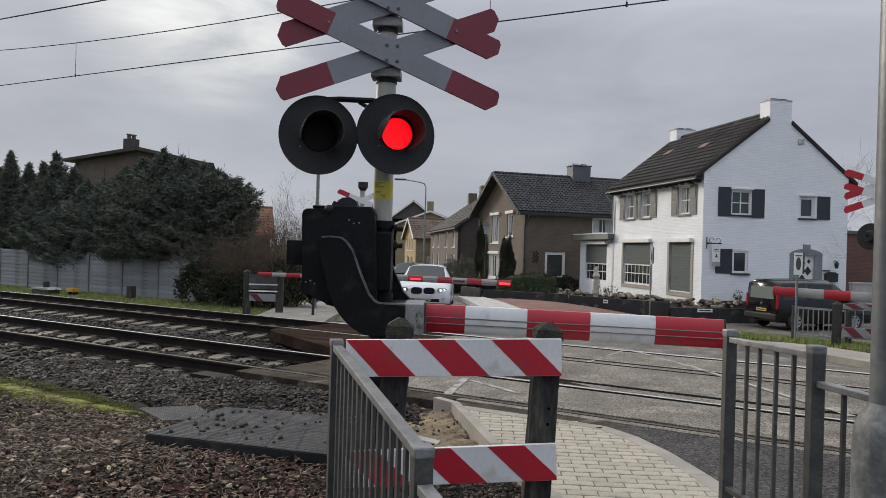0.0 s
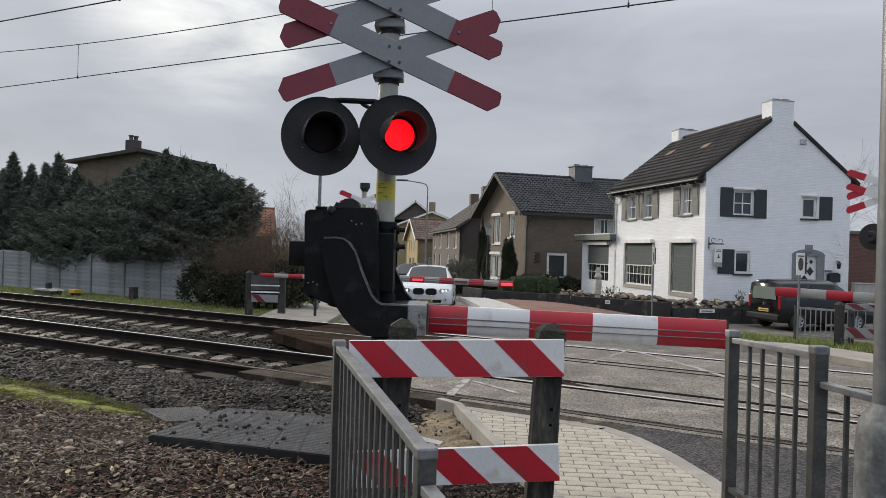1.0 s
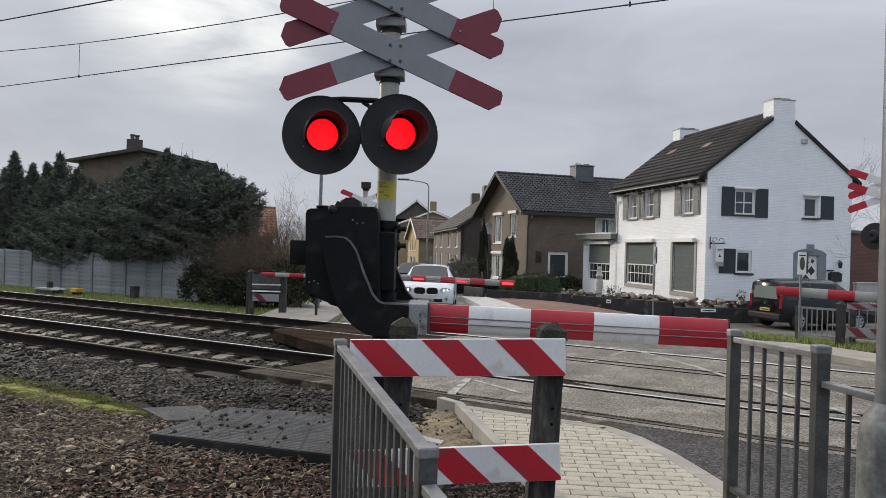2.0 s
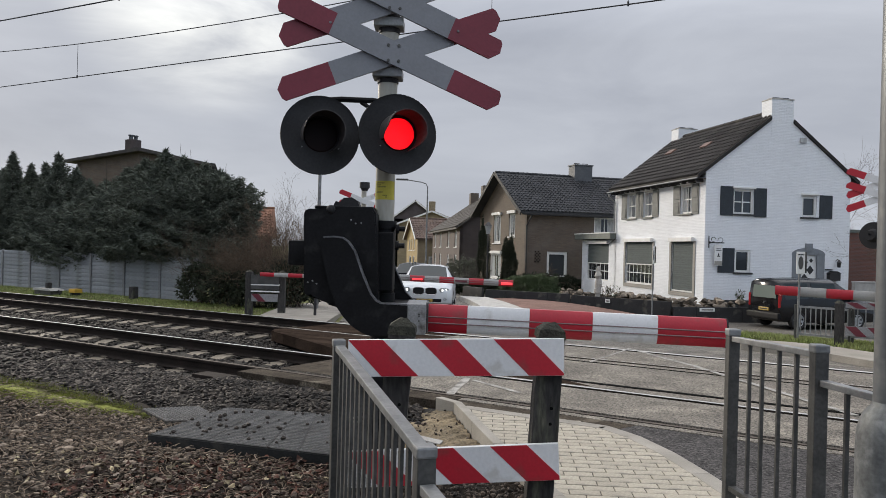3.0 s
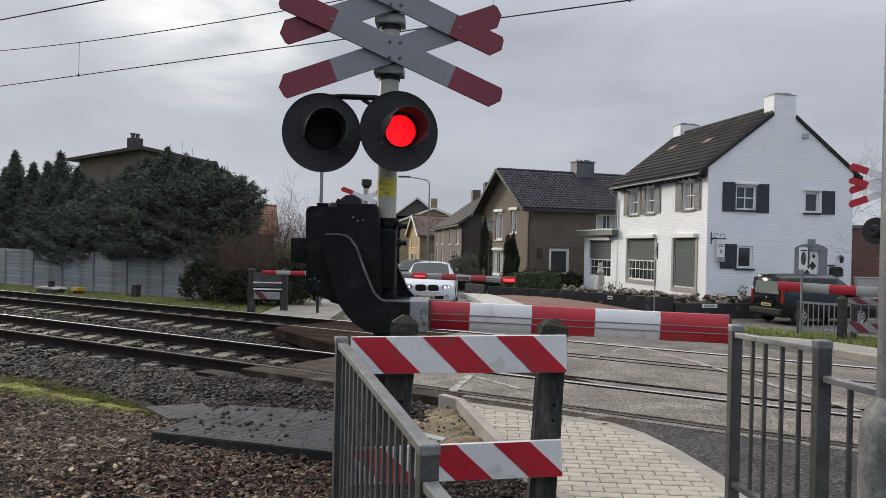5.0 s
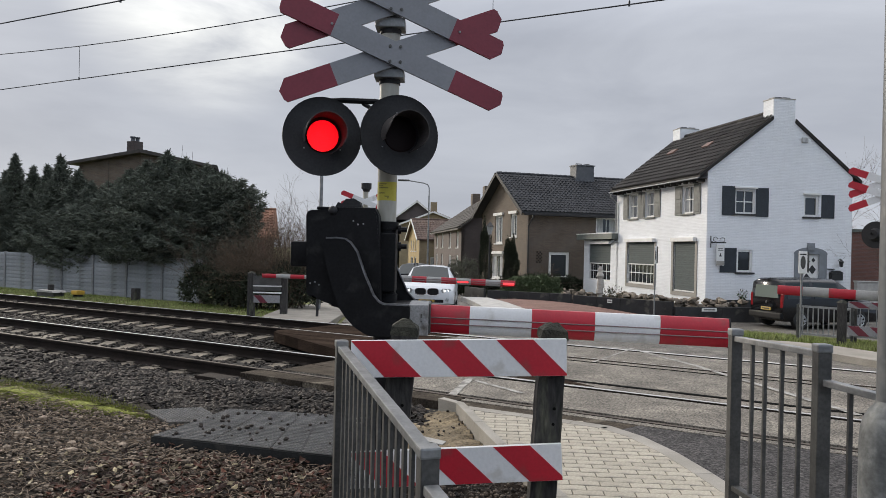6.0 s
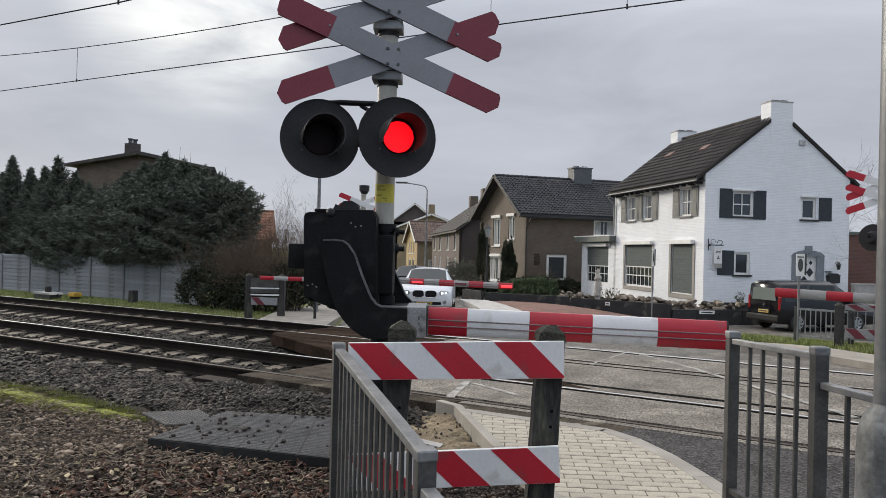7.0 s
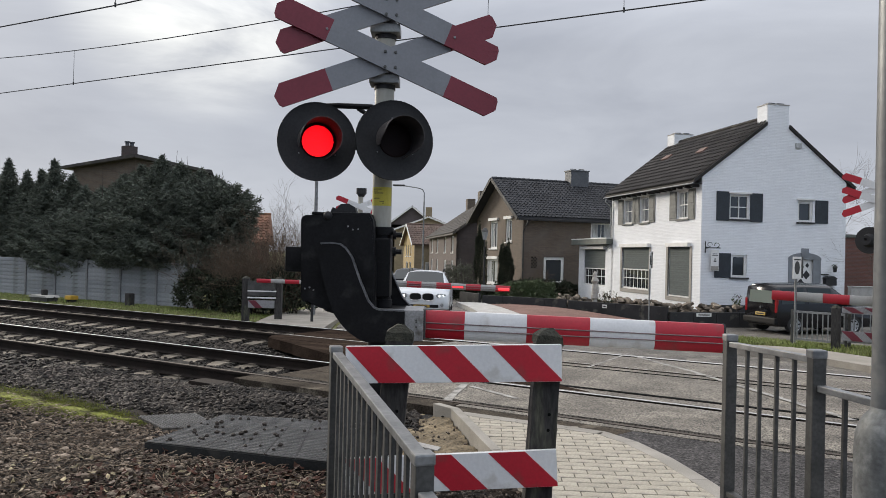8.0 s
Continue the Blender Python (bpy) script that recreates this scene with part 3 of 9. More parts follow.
def make_deck():
    t = thing("crossing_deck", "grey asphalt and concrete level crossing deck with rail grooves", "level crossing", kind="structure")
    a, b, c, d = K_NEAR - HALF, K_NEAR + HALF, K_FAR - HALF, K_FAR + HALF
    near_l, far_l = lambda k: -7.33, lambda k: -10.72
    mid_l = lambda k: max(-10.85, -6.75 - 2.13 * (k - 9.3))
    for k0, k1, left in ((a + 0.155, b - 0.12, near_l), (c + 0.12, d - 0.12, far_l)):
        bm = B()
        strip(bm, k0, k1, -0.2, -0.006, left)
        part("deck_panel", bm, M["deck"], t, "worn grey panel between the rails")
    bm = B()
    strip(bm, b + 0.04, c - 0.04, -0.2, -0.012, lambda k: -6.6 if k < 10 else -10.2)
    part("deck_panel", bm, M["deck"], t, "worn grey asphalt between the tracks")
    for k0, k1, mt, s0, s1, n in ((a - 0.38, a - 0.04, "edge", -7.6, -4.35, 3), (a - 0.165, a - 0.04, "deck", -4.34, deck_right(a), 6), (d + 0.04, d + 0.5, "asphalt", deck_left(d + 0.04), deck_right(d), 8)):
        for i in range(n):
            bm = B()
            x0, x1 = s0 + (s1 - s0) * i / n + 0.004, s0 + (s1 - s0) * (i + 1) / n - 0.004
            box(bm, x0, x1, k0, k1, -0.2, -0.004, 0.006, TRACK)
            part("edge_panel", bm, M[mt], t, "worn edge panel along the rail")
    # pale strip added beside the rail; its colour stands for the shining rail head
    for k, w, left in ((d, 0.12, deck_left), (c, 0.07, far_l)):
        bm = B()
        strip(bm, k + 0.0365, k + w, -0.1, -0.0035 if k != c else -0.001, left)
        part("rail_edge", bm, M["rail_pale"], t, "pale strip beside the rail, standing for the rail head's shine")
    for k, w, left in ((b + 0.36, 0.10, lambda k: -6.0), (c - 0.33, 0.045, lambda k: -7.5)):
        bm = B()
        strip(bm, k, k + w, -0.02, -0.0055, left)
        part("deck_joint", bm, M["groove"], t, "dark joint in the deck")
    # brown planks of the diagonal footway between the tracks
    ks = [b + 0.16 + (c - 0.05 - b - 0.16) * i / 9 for i in range(10)]
    for k0, k1 in zip(ks, ks[1:]):
        bm = B()
        l0, l1 = mid_l(k0), mid_l(k1)
        k1 -= 0.012
        z = random.uniform(-0.007, -0.002)
        slab(bm, [sk(l0, k0)[:2], sk(l0 + 3.4, k0)[:2], sk(l1 + 3.4, k1)[:2], sk(l1, k1)[:2]], -0.2, z)
        part("footpath_panel", bm, M["timber"], t, "brown worn plank of the footway")
    for k0, k1 in ((a + 0.16, (a + b) / 2 - 0.01), ((a + b) / 2 + 0.01, b - 0.13)):
        bm = B()
        slab(bm, [sk(-7.35, k0)[:2], sk(-5.6, k0)[:2], sk(-5.6, k1)[:2], sk(-7.35, k1)[:2]], -0.2, -0.002)
        part("footpath_panel", bm, M["edge"], t, "grey-brown worn panel of the footway")
    for k0, k1 in ((c + 0.13, (c + d) / 2 - 0.01), ((c + d) / 2 + 0.01, d - 0.13)):
        bm = B()
        slab(bm, [sk(-10.74, k0)[:2], sk(-7.6, k0)[:2], sk(-7.6, k1)[:2], sk(-10.74, k1)[:2]], -0.2, -0.002)
        part("footpath_panel", bm, M["timber"], t, "brown worn plank of the footway")
    for k0, k1, left in ((a + 0.036, a + 0.15, near_l), (b - 0.12, b - 0.036, near_l), (c + 0.036, c + 0.12, far_l), (d - 0.12, d - 0.036, far_l)):
        bm = B()
        strip(bm, k0, k1, -0.2, -0.035, left)
        part("flange_groove", bm, M["groove"], t, "black flange groove beside the rail")


make_deck()


def sheet(name, outline, height, material, label, step=1.0, kind="structure", category="road"):
    """A thin paved sheet over an outline in x and y that follows the land."""
    bm = B()
    vs = [bm.verts.new((x, y, 0)) for x, y in outline]
    bm.faces.new(vs)
    lo = [min(p[i] for p in outline) for i in (0, 1)]
    hi = [max(p[i] for p in outline) for i in (0, 1)]
    for i, nrm in ((0, (1, 0, 0)), (1, (0, 1, 0))):
        for c in np.arange(lo[i] + step, hi[i], step):
            co = (c, 0, 0) if i == 0 else (0, c, 0)
            bmesh.ops.bisect_plane(bm, geom=bm.verts[:] + bm.edges[:] + bm.faces[:], plane_co=co, plane_no=nrm)
    for v in bm.verts:
        v.co.z = height(v.co.x, v.co.y)
    ext = bmesh.ops.extrude_face_region(bm, geom=bm.faces[:])
    for v in ext["geom"]:
        if isinstance(v, bmesh.types.BMVert):
            v.co.z -= 0.25
    return solo(name, bm, material, label, category, kind=kind)


A_OUT, D_OUT = K_NEAR - HALF - 0.168, K_FAR + HALF + 0.505
# near side: road, pavement kerb line bends round the corner
KERB = [(2.25, -6.0), (2.25, 3.5), (2.16, 4.9), (2.06, 5.8), (1.97, 6.4), (1.82, 6.95), (1.62, 7.32)]
sheet("road", KERB + [tuple(sk(-2.3, A_OUT)[:2]), tuple(sk(8, A_OUT)[:2]), (14, -6)], lambda x, y: -0.012, M["asphalt_dark"], "dark new asphalt road before the crossing")
sheet("apron", [KERB[-1], (1.30, 7.55), (0.85, 7.80), (0.30, 8.10), tuple(sk(-4.33, 7.2)[:2]), tuple(sk(-4.33, A_OUT)[:2]), tuple(sk(-2.31, A_OUT)[:2])], lambda x, y: -0.012, M["edge"], "sandy worn apron between the footpath and the rail", category="apron")
far_l, far_r = sk(deck_left(D_OUT), D_OUT), sk(deck_right(D_OUT), D_OUT)
sheet("road", [tuple(far_l[:2]), tuple(far_r[:2]), (16, 9), (45, 12), (45, 36.5), (17.0, 31.9), (11.0, 30.75), (8.6, 28.0), (5.2, 31.2), (3.2, 33.5), (2.6, 45), (1.5, 62), (-1, 90), (-6, 90), (-3.4, 60), (-2.9, 40), (-2.5, 24)],
      lambda x, y: fall(x, y) - 0.01, M["asphalt"], "worn grey asphalt street beyond the crossing", 2.0)


# ---------- the near crossing signal ----------
def cross_arm(parent, name, length, width, tip, m, grey, red):
    """One board of a crossbuck: pale middle, red pointed ends."""
    a, w = length / 2, width / 2
    bm = B()
    prism(bm, [(-a + tip, -w), (a - tip, -w), (a - tip, w), (-a + tip, w)], -0.012, 0.012, m)
    arm = part(name, bm, grey, parent)
    for sgn in (-1, 1):
        bm = B()
        pts = [(a - tip, -w), (a - w * 0.75, -w), (a, -w * 0.12), (a - w * 0.12, w * 0.7), (a - w * 0.35, w), (a - tip, w)]
        prism(bm, [(x * sgn, z * sgn) for x, z in pts], -0.0125, 0.0125, m)
        part("red_tip", bm, red, arm, "red pointed end of the board")
    return arm


def signal_lamp(parent, x, y, z, yaw, r=0.303, hood=(-65, 200)):
    """A round black backboard with a visor and a red lens; the lit insert slides before or behind the dark lens."""
    m = pose(x, y, z, 0, 0, yaw)
    bm = B()
    rings = [(0.0, -0.02), (r * 0.45, -0.02), (r * 0.93, 0.0), (r, -0.012), (r, 0.012), (r * 0.6, 0.03), (0.14, 0.12), (0.12, 0.2), (0.0, 0.21)]
    prev = None
    for rr, yy in rings:
        ring = [bm.verts.new(m @ Vector((rr * math.cos(i * math.tau / 48), yy, rr * math.sin(i * math.tau / 48)))) for i in range(48)] if rr else [bm.verts.new(m @ Vector((0, yy, 0)))]
        if prev:
            for i in range(48):
                a, b = prev[i % len(prev)], prev[(i + 1) % len(prev)]
                c, d = ring[(i + 1) % len(ring)], ring[i % len(ring)]
                vs = list(dict.fromkeys((a, b, c, d)))
                if len(vs) > 2:
                    bm.faces.new(vs)
        prev = ring
    board = part("lamp_backboard", bm, M["black_matt"], parent, "round matt black lamp backboard", smooth=True)
    bm = B()
    a0, a1, n = radians(hood[0]), radians(hood[1]), 28
    hr, hl = 0.142, 0.26
    for i in range(n):
        for (ra, rb) in ((hr, hr + 0.006),):
            q0, q1 = a0 + (a1 - a0) * i / n, a0 + (a1 - a0) * (i + 1) / n
            def cut(q):
                return -0.022 - hl * (0.35 + 0.65 * smooth01(min(q - a0, a1 - q) / 0.6))
            vs = [m @ Vector((rad * math.cos(q), yy, rad * math.sin(q))) for rad in (ra, rb) for q, yy in ((q0, -0.018), (q1, -0.018), (q1, cut(q1)), (q0, cut(q0)))]
            v = [bm.verts.new(c) for c in vs]
            for f in ((0, 1, 2, 3), (7, 6, 5, 4), (2, 1, 5, 6), (3, 2, 6, 7), (0, 3, 7, 4)):
                bm.faces.new([v[j] for j in f])
    bmesh.ops.remove_doubles(bm, verts=bm.verts, dist=1e-5)
    part("visor", bm, M["visor"], board, "curved black visor")
    bm = B()
    rod(bm, m @ Vector((0, -0.021, 0)), m @ Vector((0, -0.026, 0)), 0.128, 0.12, 40)
    part("lens", bm, M["lens_dark"], board, "dark red lens")
    for ang in (100, 215, 325):
        bm = B()
        c = Vector((0.165 * math.cos(radians(ang)), -0.018, 0.165 * math.sin(radians(ang))))
        rod(bm, m @ c, m @ (c + Vector((0, -0.008, 0))), 0.006, 0.004, 8)
        part("screw", bm, M["steel"], board)
    bm = B()
    bmesh.ops.create_circle(bm, cap_ends=True, segments=40, radius=0.117)
    bmesh.ops.rotate(bm, verts=bm.verts, matrix=Matrix.Rotation(radians(90), 3, "X"))
    ex = bmesh.ops.extrude_face_region(bm, geom=bm.faces[:])
    bmesh.ops.translate(bm, verts=[v for v in ex["geom"] if isinstance(v, bmesh.types.BMVert)], vec=(0, 0.004, 0))
    lit = part("lit_insert", bm, M["lamp_red"], board, "glowing red lamp insert")
    return lit, m


def crossing_signal():
    t = thing("crossing_signal", "cream crossing signal post with stacked crossbucks and flashing red lamps", "crossing signal", pose(-0.465, 6.0, 0))
    bm = B()
    rod(bm, (0, 0, 0), (0, 0, 4.3), 0.078, 0.074, 28)
    part("pole", bm, M["pole"], t, "cream painted steel pole", smooth=True)
    bm = B()
    rod(bm, (0, 0, 0.0), (0, 0, 1.88), 0.086, 0.086, 28)
    for z in (1.86, 1.30):
        rod(bm, (0, 0, z - 0.03), (0, 0, z + 0.03), 0.098, 0.098, 28)
    part("sleeve", bm, M["black"], t, "black sleeve round the foot of the pole", smooth=True)
    bm = B()
    for i in range(14):
        a0, a1 = radians(-160 + 140 * i / 14), radians(-160 + 140 * (i + 1) / 14)
        vs = [bm.verts.new((0.0785 * math.cos(a), 0.0785 * math.sin(a), z)) for a, z in ((a0, 2.053), (a1, 2.053), (a1, 2.197), (a0, 2.197))]
        bm.faces.new(vs)
    st = part("sticker", bm, M["yellow"], t, "yellow notice sticker")
    for z, a, b in ((2.18, -140, -90), (2.165, -140, -110), (2.15, -135, -80), (2.11, -138, -100), (2.085, -100, -75), (2.072, -85, -75)):
        bm = B()
        for i in range(6):
            a0, a1 = radians(a + (b - a) * i / 6), radians(a + (b - a) * (i + 1) / 6)
            bm.faces.new([bm.verts.new((0.0795 * math.cos(q), 0.0795 * math.sin(q), zz)) for q, zz in ((a0, z - 0.004), (a1, z - 0.004), (a1, z + 0.004), (a0, z + 0.004))])
        bmesh.ops.remove_doubles(bm, verts=bm.verts, dist=1e-5)
        part("print", bm, M["ink"], st)
    # crossbucks
    yaw = pose(0, 0, 0, 0, 0, 12)
    for z in (3.162, 3.562):
        for sgn, y, nm in ((1, -0.155, "crossbuck_arm"), (-1, -0.125, "crossbuck_arm")):
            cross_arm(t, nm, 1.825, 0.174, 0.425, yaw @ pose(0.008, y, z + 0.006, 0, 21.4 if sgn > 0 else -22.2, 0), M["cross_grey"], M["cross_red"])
        bm = B()
        for dx in (-0.04, 0.04):
            for dz in (-0.058, 0.058):
                rod(bm, yaw @ Vector((0.015 + dx, -0.166, z + dz)), yaw @ Vector((0.015 + dx, -0.176, z + dz)), 0.013, 0.011, 8)
        part("bolts", bm, M["steel_dark"], t)
        for dx, dz in (((-0.475, 0.192),) if z < 3.3 else ((0.505, -0.192),)):
            bm = B()
            rod(bm, yaw @ Vector((0.008 + dx, -0.166, z + dz)), yaw @ Vector((0.008 + dx, -0.175, z + dz)), 0.011, 0.009, 8)
            part("rivet", bm, M["steel"], t)
    for z in (3.03, 3.42, 3.74):
        bm = B()
        box(bm, -0.115, 0.115, -0.11, 0.09, z - 0.035, z + 0.035, 0.008)
        part("clamp", bm, M["steel"], t, "galvanised clamp")
        bm = B()
        rod(bm, (0, 0, z - 0.07), (0, 0, z + 0.09), 0.083, 0.083, 24)
        part("clamp_liner", bm, M["black_matt"], t)
    # lamps on their bracket
    bm = B()
    tube(bm, [(-0.5, -0.1, 2.80), (-0.35, -0.08, 2.815), (-0.1, -0.06, 2.815), (0.02, -0.02, 2.80)], 0.022)
    tube(bm, [(-0.2, -0.06, 2.80), (-0.1, -0.07, 2.74), (0.0, -0.07, 2.66)], 0.016)
    tube(bm, [(-0.475, -0.05, 2.53), (-0.2, -0.04, 2.5), (0, 0, 2.5)], 0.02)
    part("lamp_bracket", bm, M["black"], t, smooth=True)
    return [signal_lamp(t, -0.477, -0.25, 2.509, 17, 0.295), signal_lamp(t, 0.102, -0.25, 2.531, 19, 0.30)]


M["visor"] = mat("visor_black", (0.075, 0.07, 0.07), (0.055, 0.05, 0.05), 0.7, spec=0.15, bump=0.05)
LIT = crossing_signal()


# ---------- the near barrier ----------
BOOM_PROFILE = [(0.03, 0.105), (0.047, 0.08), (0.055, 0.0), (0.045, -0.08), (0.02, -0.108), (-0.02, -0.108), (-0.045, -0.08), (-0.055, 0.0), (-0.047, 0.08), (-0.03, 0.105)]


def near_barrier():
    bx, by = -0.75, 5.85
    t = thing("crossing_barrier", "lowered crossing barrier with black drive and red-white striped boom", "barrier", pose(bx, by, 0))
    loc = lambda pts: [(x - bx, z) for x, z in pts]
    bm = B()
    prism(bm, loc([(-1.045, 1.919), (-1.035, 1.945), (-1.008, 1.958), (-0.56, 1.975), (-0.525, 1.965), (-0.505, 1.93), (-0.483, 1.572), (-0.476, 1.279), (-0.676, 1.253), (-0.755, 1.222), (-0.844, 1.245), (-0.887, 1.286), (-0.992, 1.308), (-1.02, 1.32), (-1.031, 1.349)]), -0.13, 0.28)
    bmesh.ops.bevel(bm, geom=[e for e in bm.edges if abs(e.verts[0].co.y - e.verts[1].co.y) < 1e-4], offset=0.015, segments=2, affect="EDGES")
    house = part("drive_housing", bm, M["black"], t, "black enamelled drive housing", smooth=True)
    bm = B()
    box(bm, -1.173 - bx, -1.03 - bx, -0.04, 0.2, 1.53, 1.722, 0.018)
    part("counterweight", bm, M["black"], t, smooth=True)
    bm = B()
    box(bm, -0.97 - bx, -0.53 - bx, -0.1, 0.26, 1.962, 1.985, 0.008)
    lid = part("housing_lid", bm, M["black"], t)
    bm = B()
    prism(bm, [(-0.03, 0), (0.17, 0), (0.155, 0.045), (0.11, 0.07), (0.05, 0.065), (0.02, 0.03), (-0.01, 0.04)], -0.05, 0.1, pose(-0.06, 0, 1.985))
    part("lid_catch", bm, M["black_matt"], lid)
    bm = B()
    bmesh.ops.create_uvsphere(bm, u_segments=14, v_segments=8, radius=0.035, matrix=Matrix.Translation((-0.845 - bx, -0.12, 1.955)))
    part("lid_hinge", bm, M["black_matt"], lid, smooth=True)
    # bracket that holds the housing on the signal pole
    bm = B()
    box(bm, -0.42 - bx + -0.1, -0.38 - bx, 0.0, 0.28, 1.35, 1.8, 0.01)
    part("pole_bracket", bm, M["black"], t)
    arm = [(-0.90, 1.70), (-0.875, 1.748), (-0.797, 1.753), (-0.735, 1.747), (-0.693, 1.719), (-0.646, 1.654), (-0.585, 1.490), (-0.519, 1.339), (-0.477, 1.290), (-0.444, 1.275), (-0.254, 1.27), (-0.249, 1.055), (-0.372, 1.035), (-0.533, 1.037), (-0.583, 1.057), (-0.658, 1.105), (-0.718, 1.169), (-0.765, 1.235), (-0.82, 1.38), (-0.87, 1.564)]
    bm = B()
    prism(bm, loc(arm), -0.24, -0.19)
    a1 = part("swing_arm", bm, M["black"], t, "curved black swing arm")
    edge = [Vector((x - bx, -0.245, z)) for x, z in arm[1:11]]
    bm = B()
    rings = []
    for i, p in enumerate(edge):
        d = edge[min(i + 1, len(edge) - 1)] - edge[max(i - 1, 0)]
        n = Vector((d.z, 0, -d.x)).normalized() * 0.006
        rings.append([bm.verts.new(c) for c in (p + n, p - n, p - n + Vector((0, 0.06, 0)), p + n + Vector((0, 0.06, 0)))])
    for p, q in zip(rings, rings[1:]):
        for i in range(4):
            bm.faces.new((p[i], p[(i + 1) % 4], q[(i + 1) % 4], q[i]))
    bm.faces.new(rings[0])
    bm.faces.new(rings[-1][::-1])
    part("arm_flange", bm, M["worn_glint_black"], a1, "worn edge flange with its highlight in the pale colour")
    arm2 = [(-0.669, 1.784), (-0.6, 1.805), (-0.54, 1.792), (-0.483, 1.738), (-0.434, 1.633), (-0.375, 1.495), (-0.301, 1.335), (-0.23, 1.262), (-0.169, 1.25), (-0.167, 1.153), (-0.422, 1.146), (-0.54, 1.236), (-0.616, 1.512)]
    bm = B()
    prism(bm, loc(arm2), 0.41, 0.46)
    a2 = part("swing_arm", bm, M["black"], t, "curved black swing arm")
    edge = [Vector((x - bx, 0.40, z)) for x, z in arm2[1:9]]
    bm = B()
    tube(bm, edge, 0.008, 6)
    part("arm_flange", bm, M["worn_glint_black"], a2, "worn edge flange with its highlight in the pale colour")
    # pivot shaft, bolts
    bm = B()
    rod(bm, (-0.05, -0.2, 1.62), (-0.05, 0.5, 1.62), 0.06, 0.06, 20)
    part("pivot_shaft", bm, M["black"], t, smooth=True)
    bm = B()
    for x, z in ((-0.69, 1.88), (-0.655, 1.855), (-0.615, 1.86), (-1.0, 1.41), (-0.965, 1.42), (-0.935, 1.40), (-0.77, 1.36), (-0.75, 1.27)):
        bmesh.ops.create_uvsphere(bm, u_segments=8, v_segments=5, radius=0.007, matrix=Matrix.Translation((x - bx, -0.135, z)))
    part("bolts", bm, M["steel"], house)
    # yoke that holds the boom
    bm = B()
    box(bm, -0.47 - bx, -0.25 - bx, -0.23, 0.44, 1.045, 1.265, 0.01)
    yoke = part("yoke", bm, M["black"], t, "black yoke between the arms")
    bm = B()
    box(bm, -0.262 - bx, -0.115 - bx, -0.20, 0.3, 1.047, 1.272, 0.006)
    part("socket", bm, M["socket_steel"], yoke, "grey steel boom socket")
    bm = B()
    box(bm, -0.118 - bx, -0.100 - bx, -0.09, 0.2, 1.05, 1.275, 0.004)
    part("socket_flange", bm, M["steel_dark"], yoke)
    bm = B()
    for z in (1.20, 1.185, 1.15):
        rod(bm, (-0.165 - bx, -0.2, z), (-0.165 - bx, -0.212, z), 0.008, 0.007, 8)
    part("socket_bolts", bm, M["steel_dark"], yoke)
    # wheel nuts on the pole side
    for z in (1.83, 1.70):
        bm = B()
        rod(bm, (-0.37 - bx, 0.1, z), (-0.30 - bx, 0.1, z), 0.02, 0.02, 8)
        rod(bm, (-0.37 - bx, 0.1, z), (-0.345 - bx, 0.1, z), 0.035, 0.035, 10)
        part("clamp_bolt", bm, M["black"], t)
    # the boom: from the socket across the road
    boom = new("boom")
    boom.parent = t
    boom.matrix_basis = pose(-0.102 - bx, 0.08, 1.153, 0, 1.15, -3.8)
    w = [0.303, 0.472, 0.475, 0.485, 0.505]
    x = 0.0
    for i, d in enumerate(w):
        bm = B()
        prism(bm, BOOM_PROFILE, x, x + d - 0.001, pose(0, 0, 0, 0, 0, -90))
        bmesh.ops.transform(bm, matrix=Matrix.Identity(4), verts=bm.verts)
        part("red_band" if i % 2 == 0 else "white_band", bm, M["red"] if i % 2 == 0 else M["white"], boom, smooth=True)
        x += d
    for z in (0.012, -0.035):
        bm = B()
        tube(bm, [(0, -0.058, z), (x, -0.058, z)], 0.0045, 6)
        part("boom_rib", bm, M["rib"], boom)
    bm = B()
    prism(bm, [(y * 1.03, z * 1.03) for y, z in BOOM_PROFILE], x - 0.001, x + 0.012, pose(0, 0, 0, 0, 0, -90))
    part("end_cap", bm, M["black_matt"], boom)
    return t


# worn black edge, made paler so the flange's highlight is in the colour
M["worn_glint_black"] = mat("worn_glint_edge", (0.20, 0.20, 0.205), (0.10, 0.10, 0.105), 0.35, metal=0.5, scale=9, bump=0.05)
M["socket_steel"] = mat("socket_steel", (0.30, 0.30, 0.30), (0.23, 0.23, 0.23), 0.5, metal=0.3, scale=5, spots=((0.1, 0.09, 0.08), 8, 0.25))
M["rib"] = mat("boom_rib", (0.22, 0.16, 0.16), (0.16, 0.12, 0.12), 0.5, bump=0)
near_barrier()


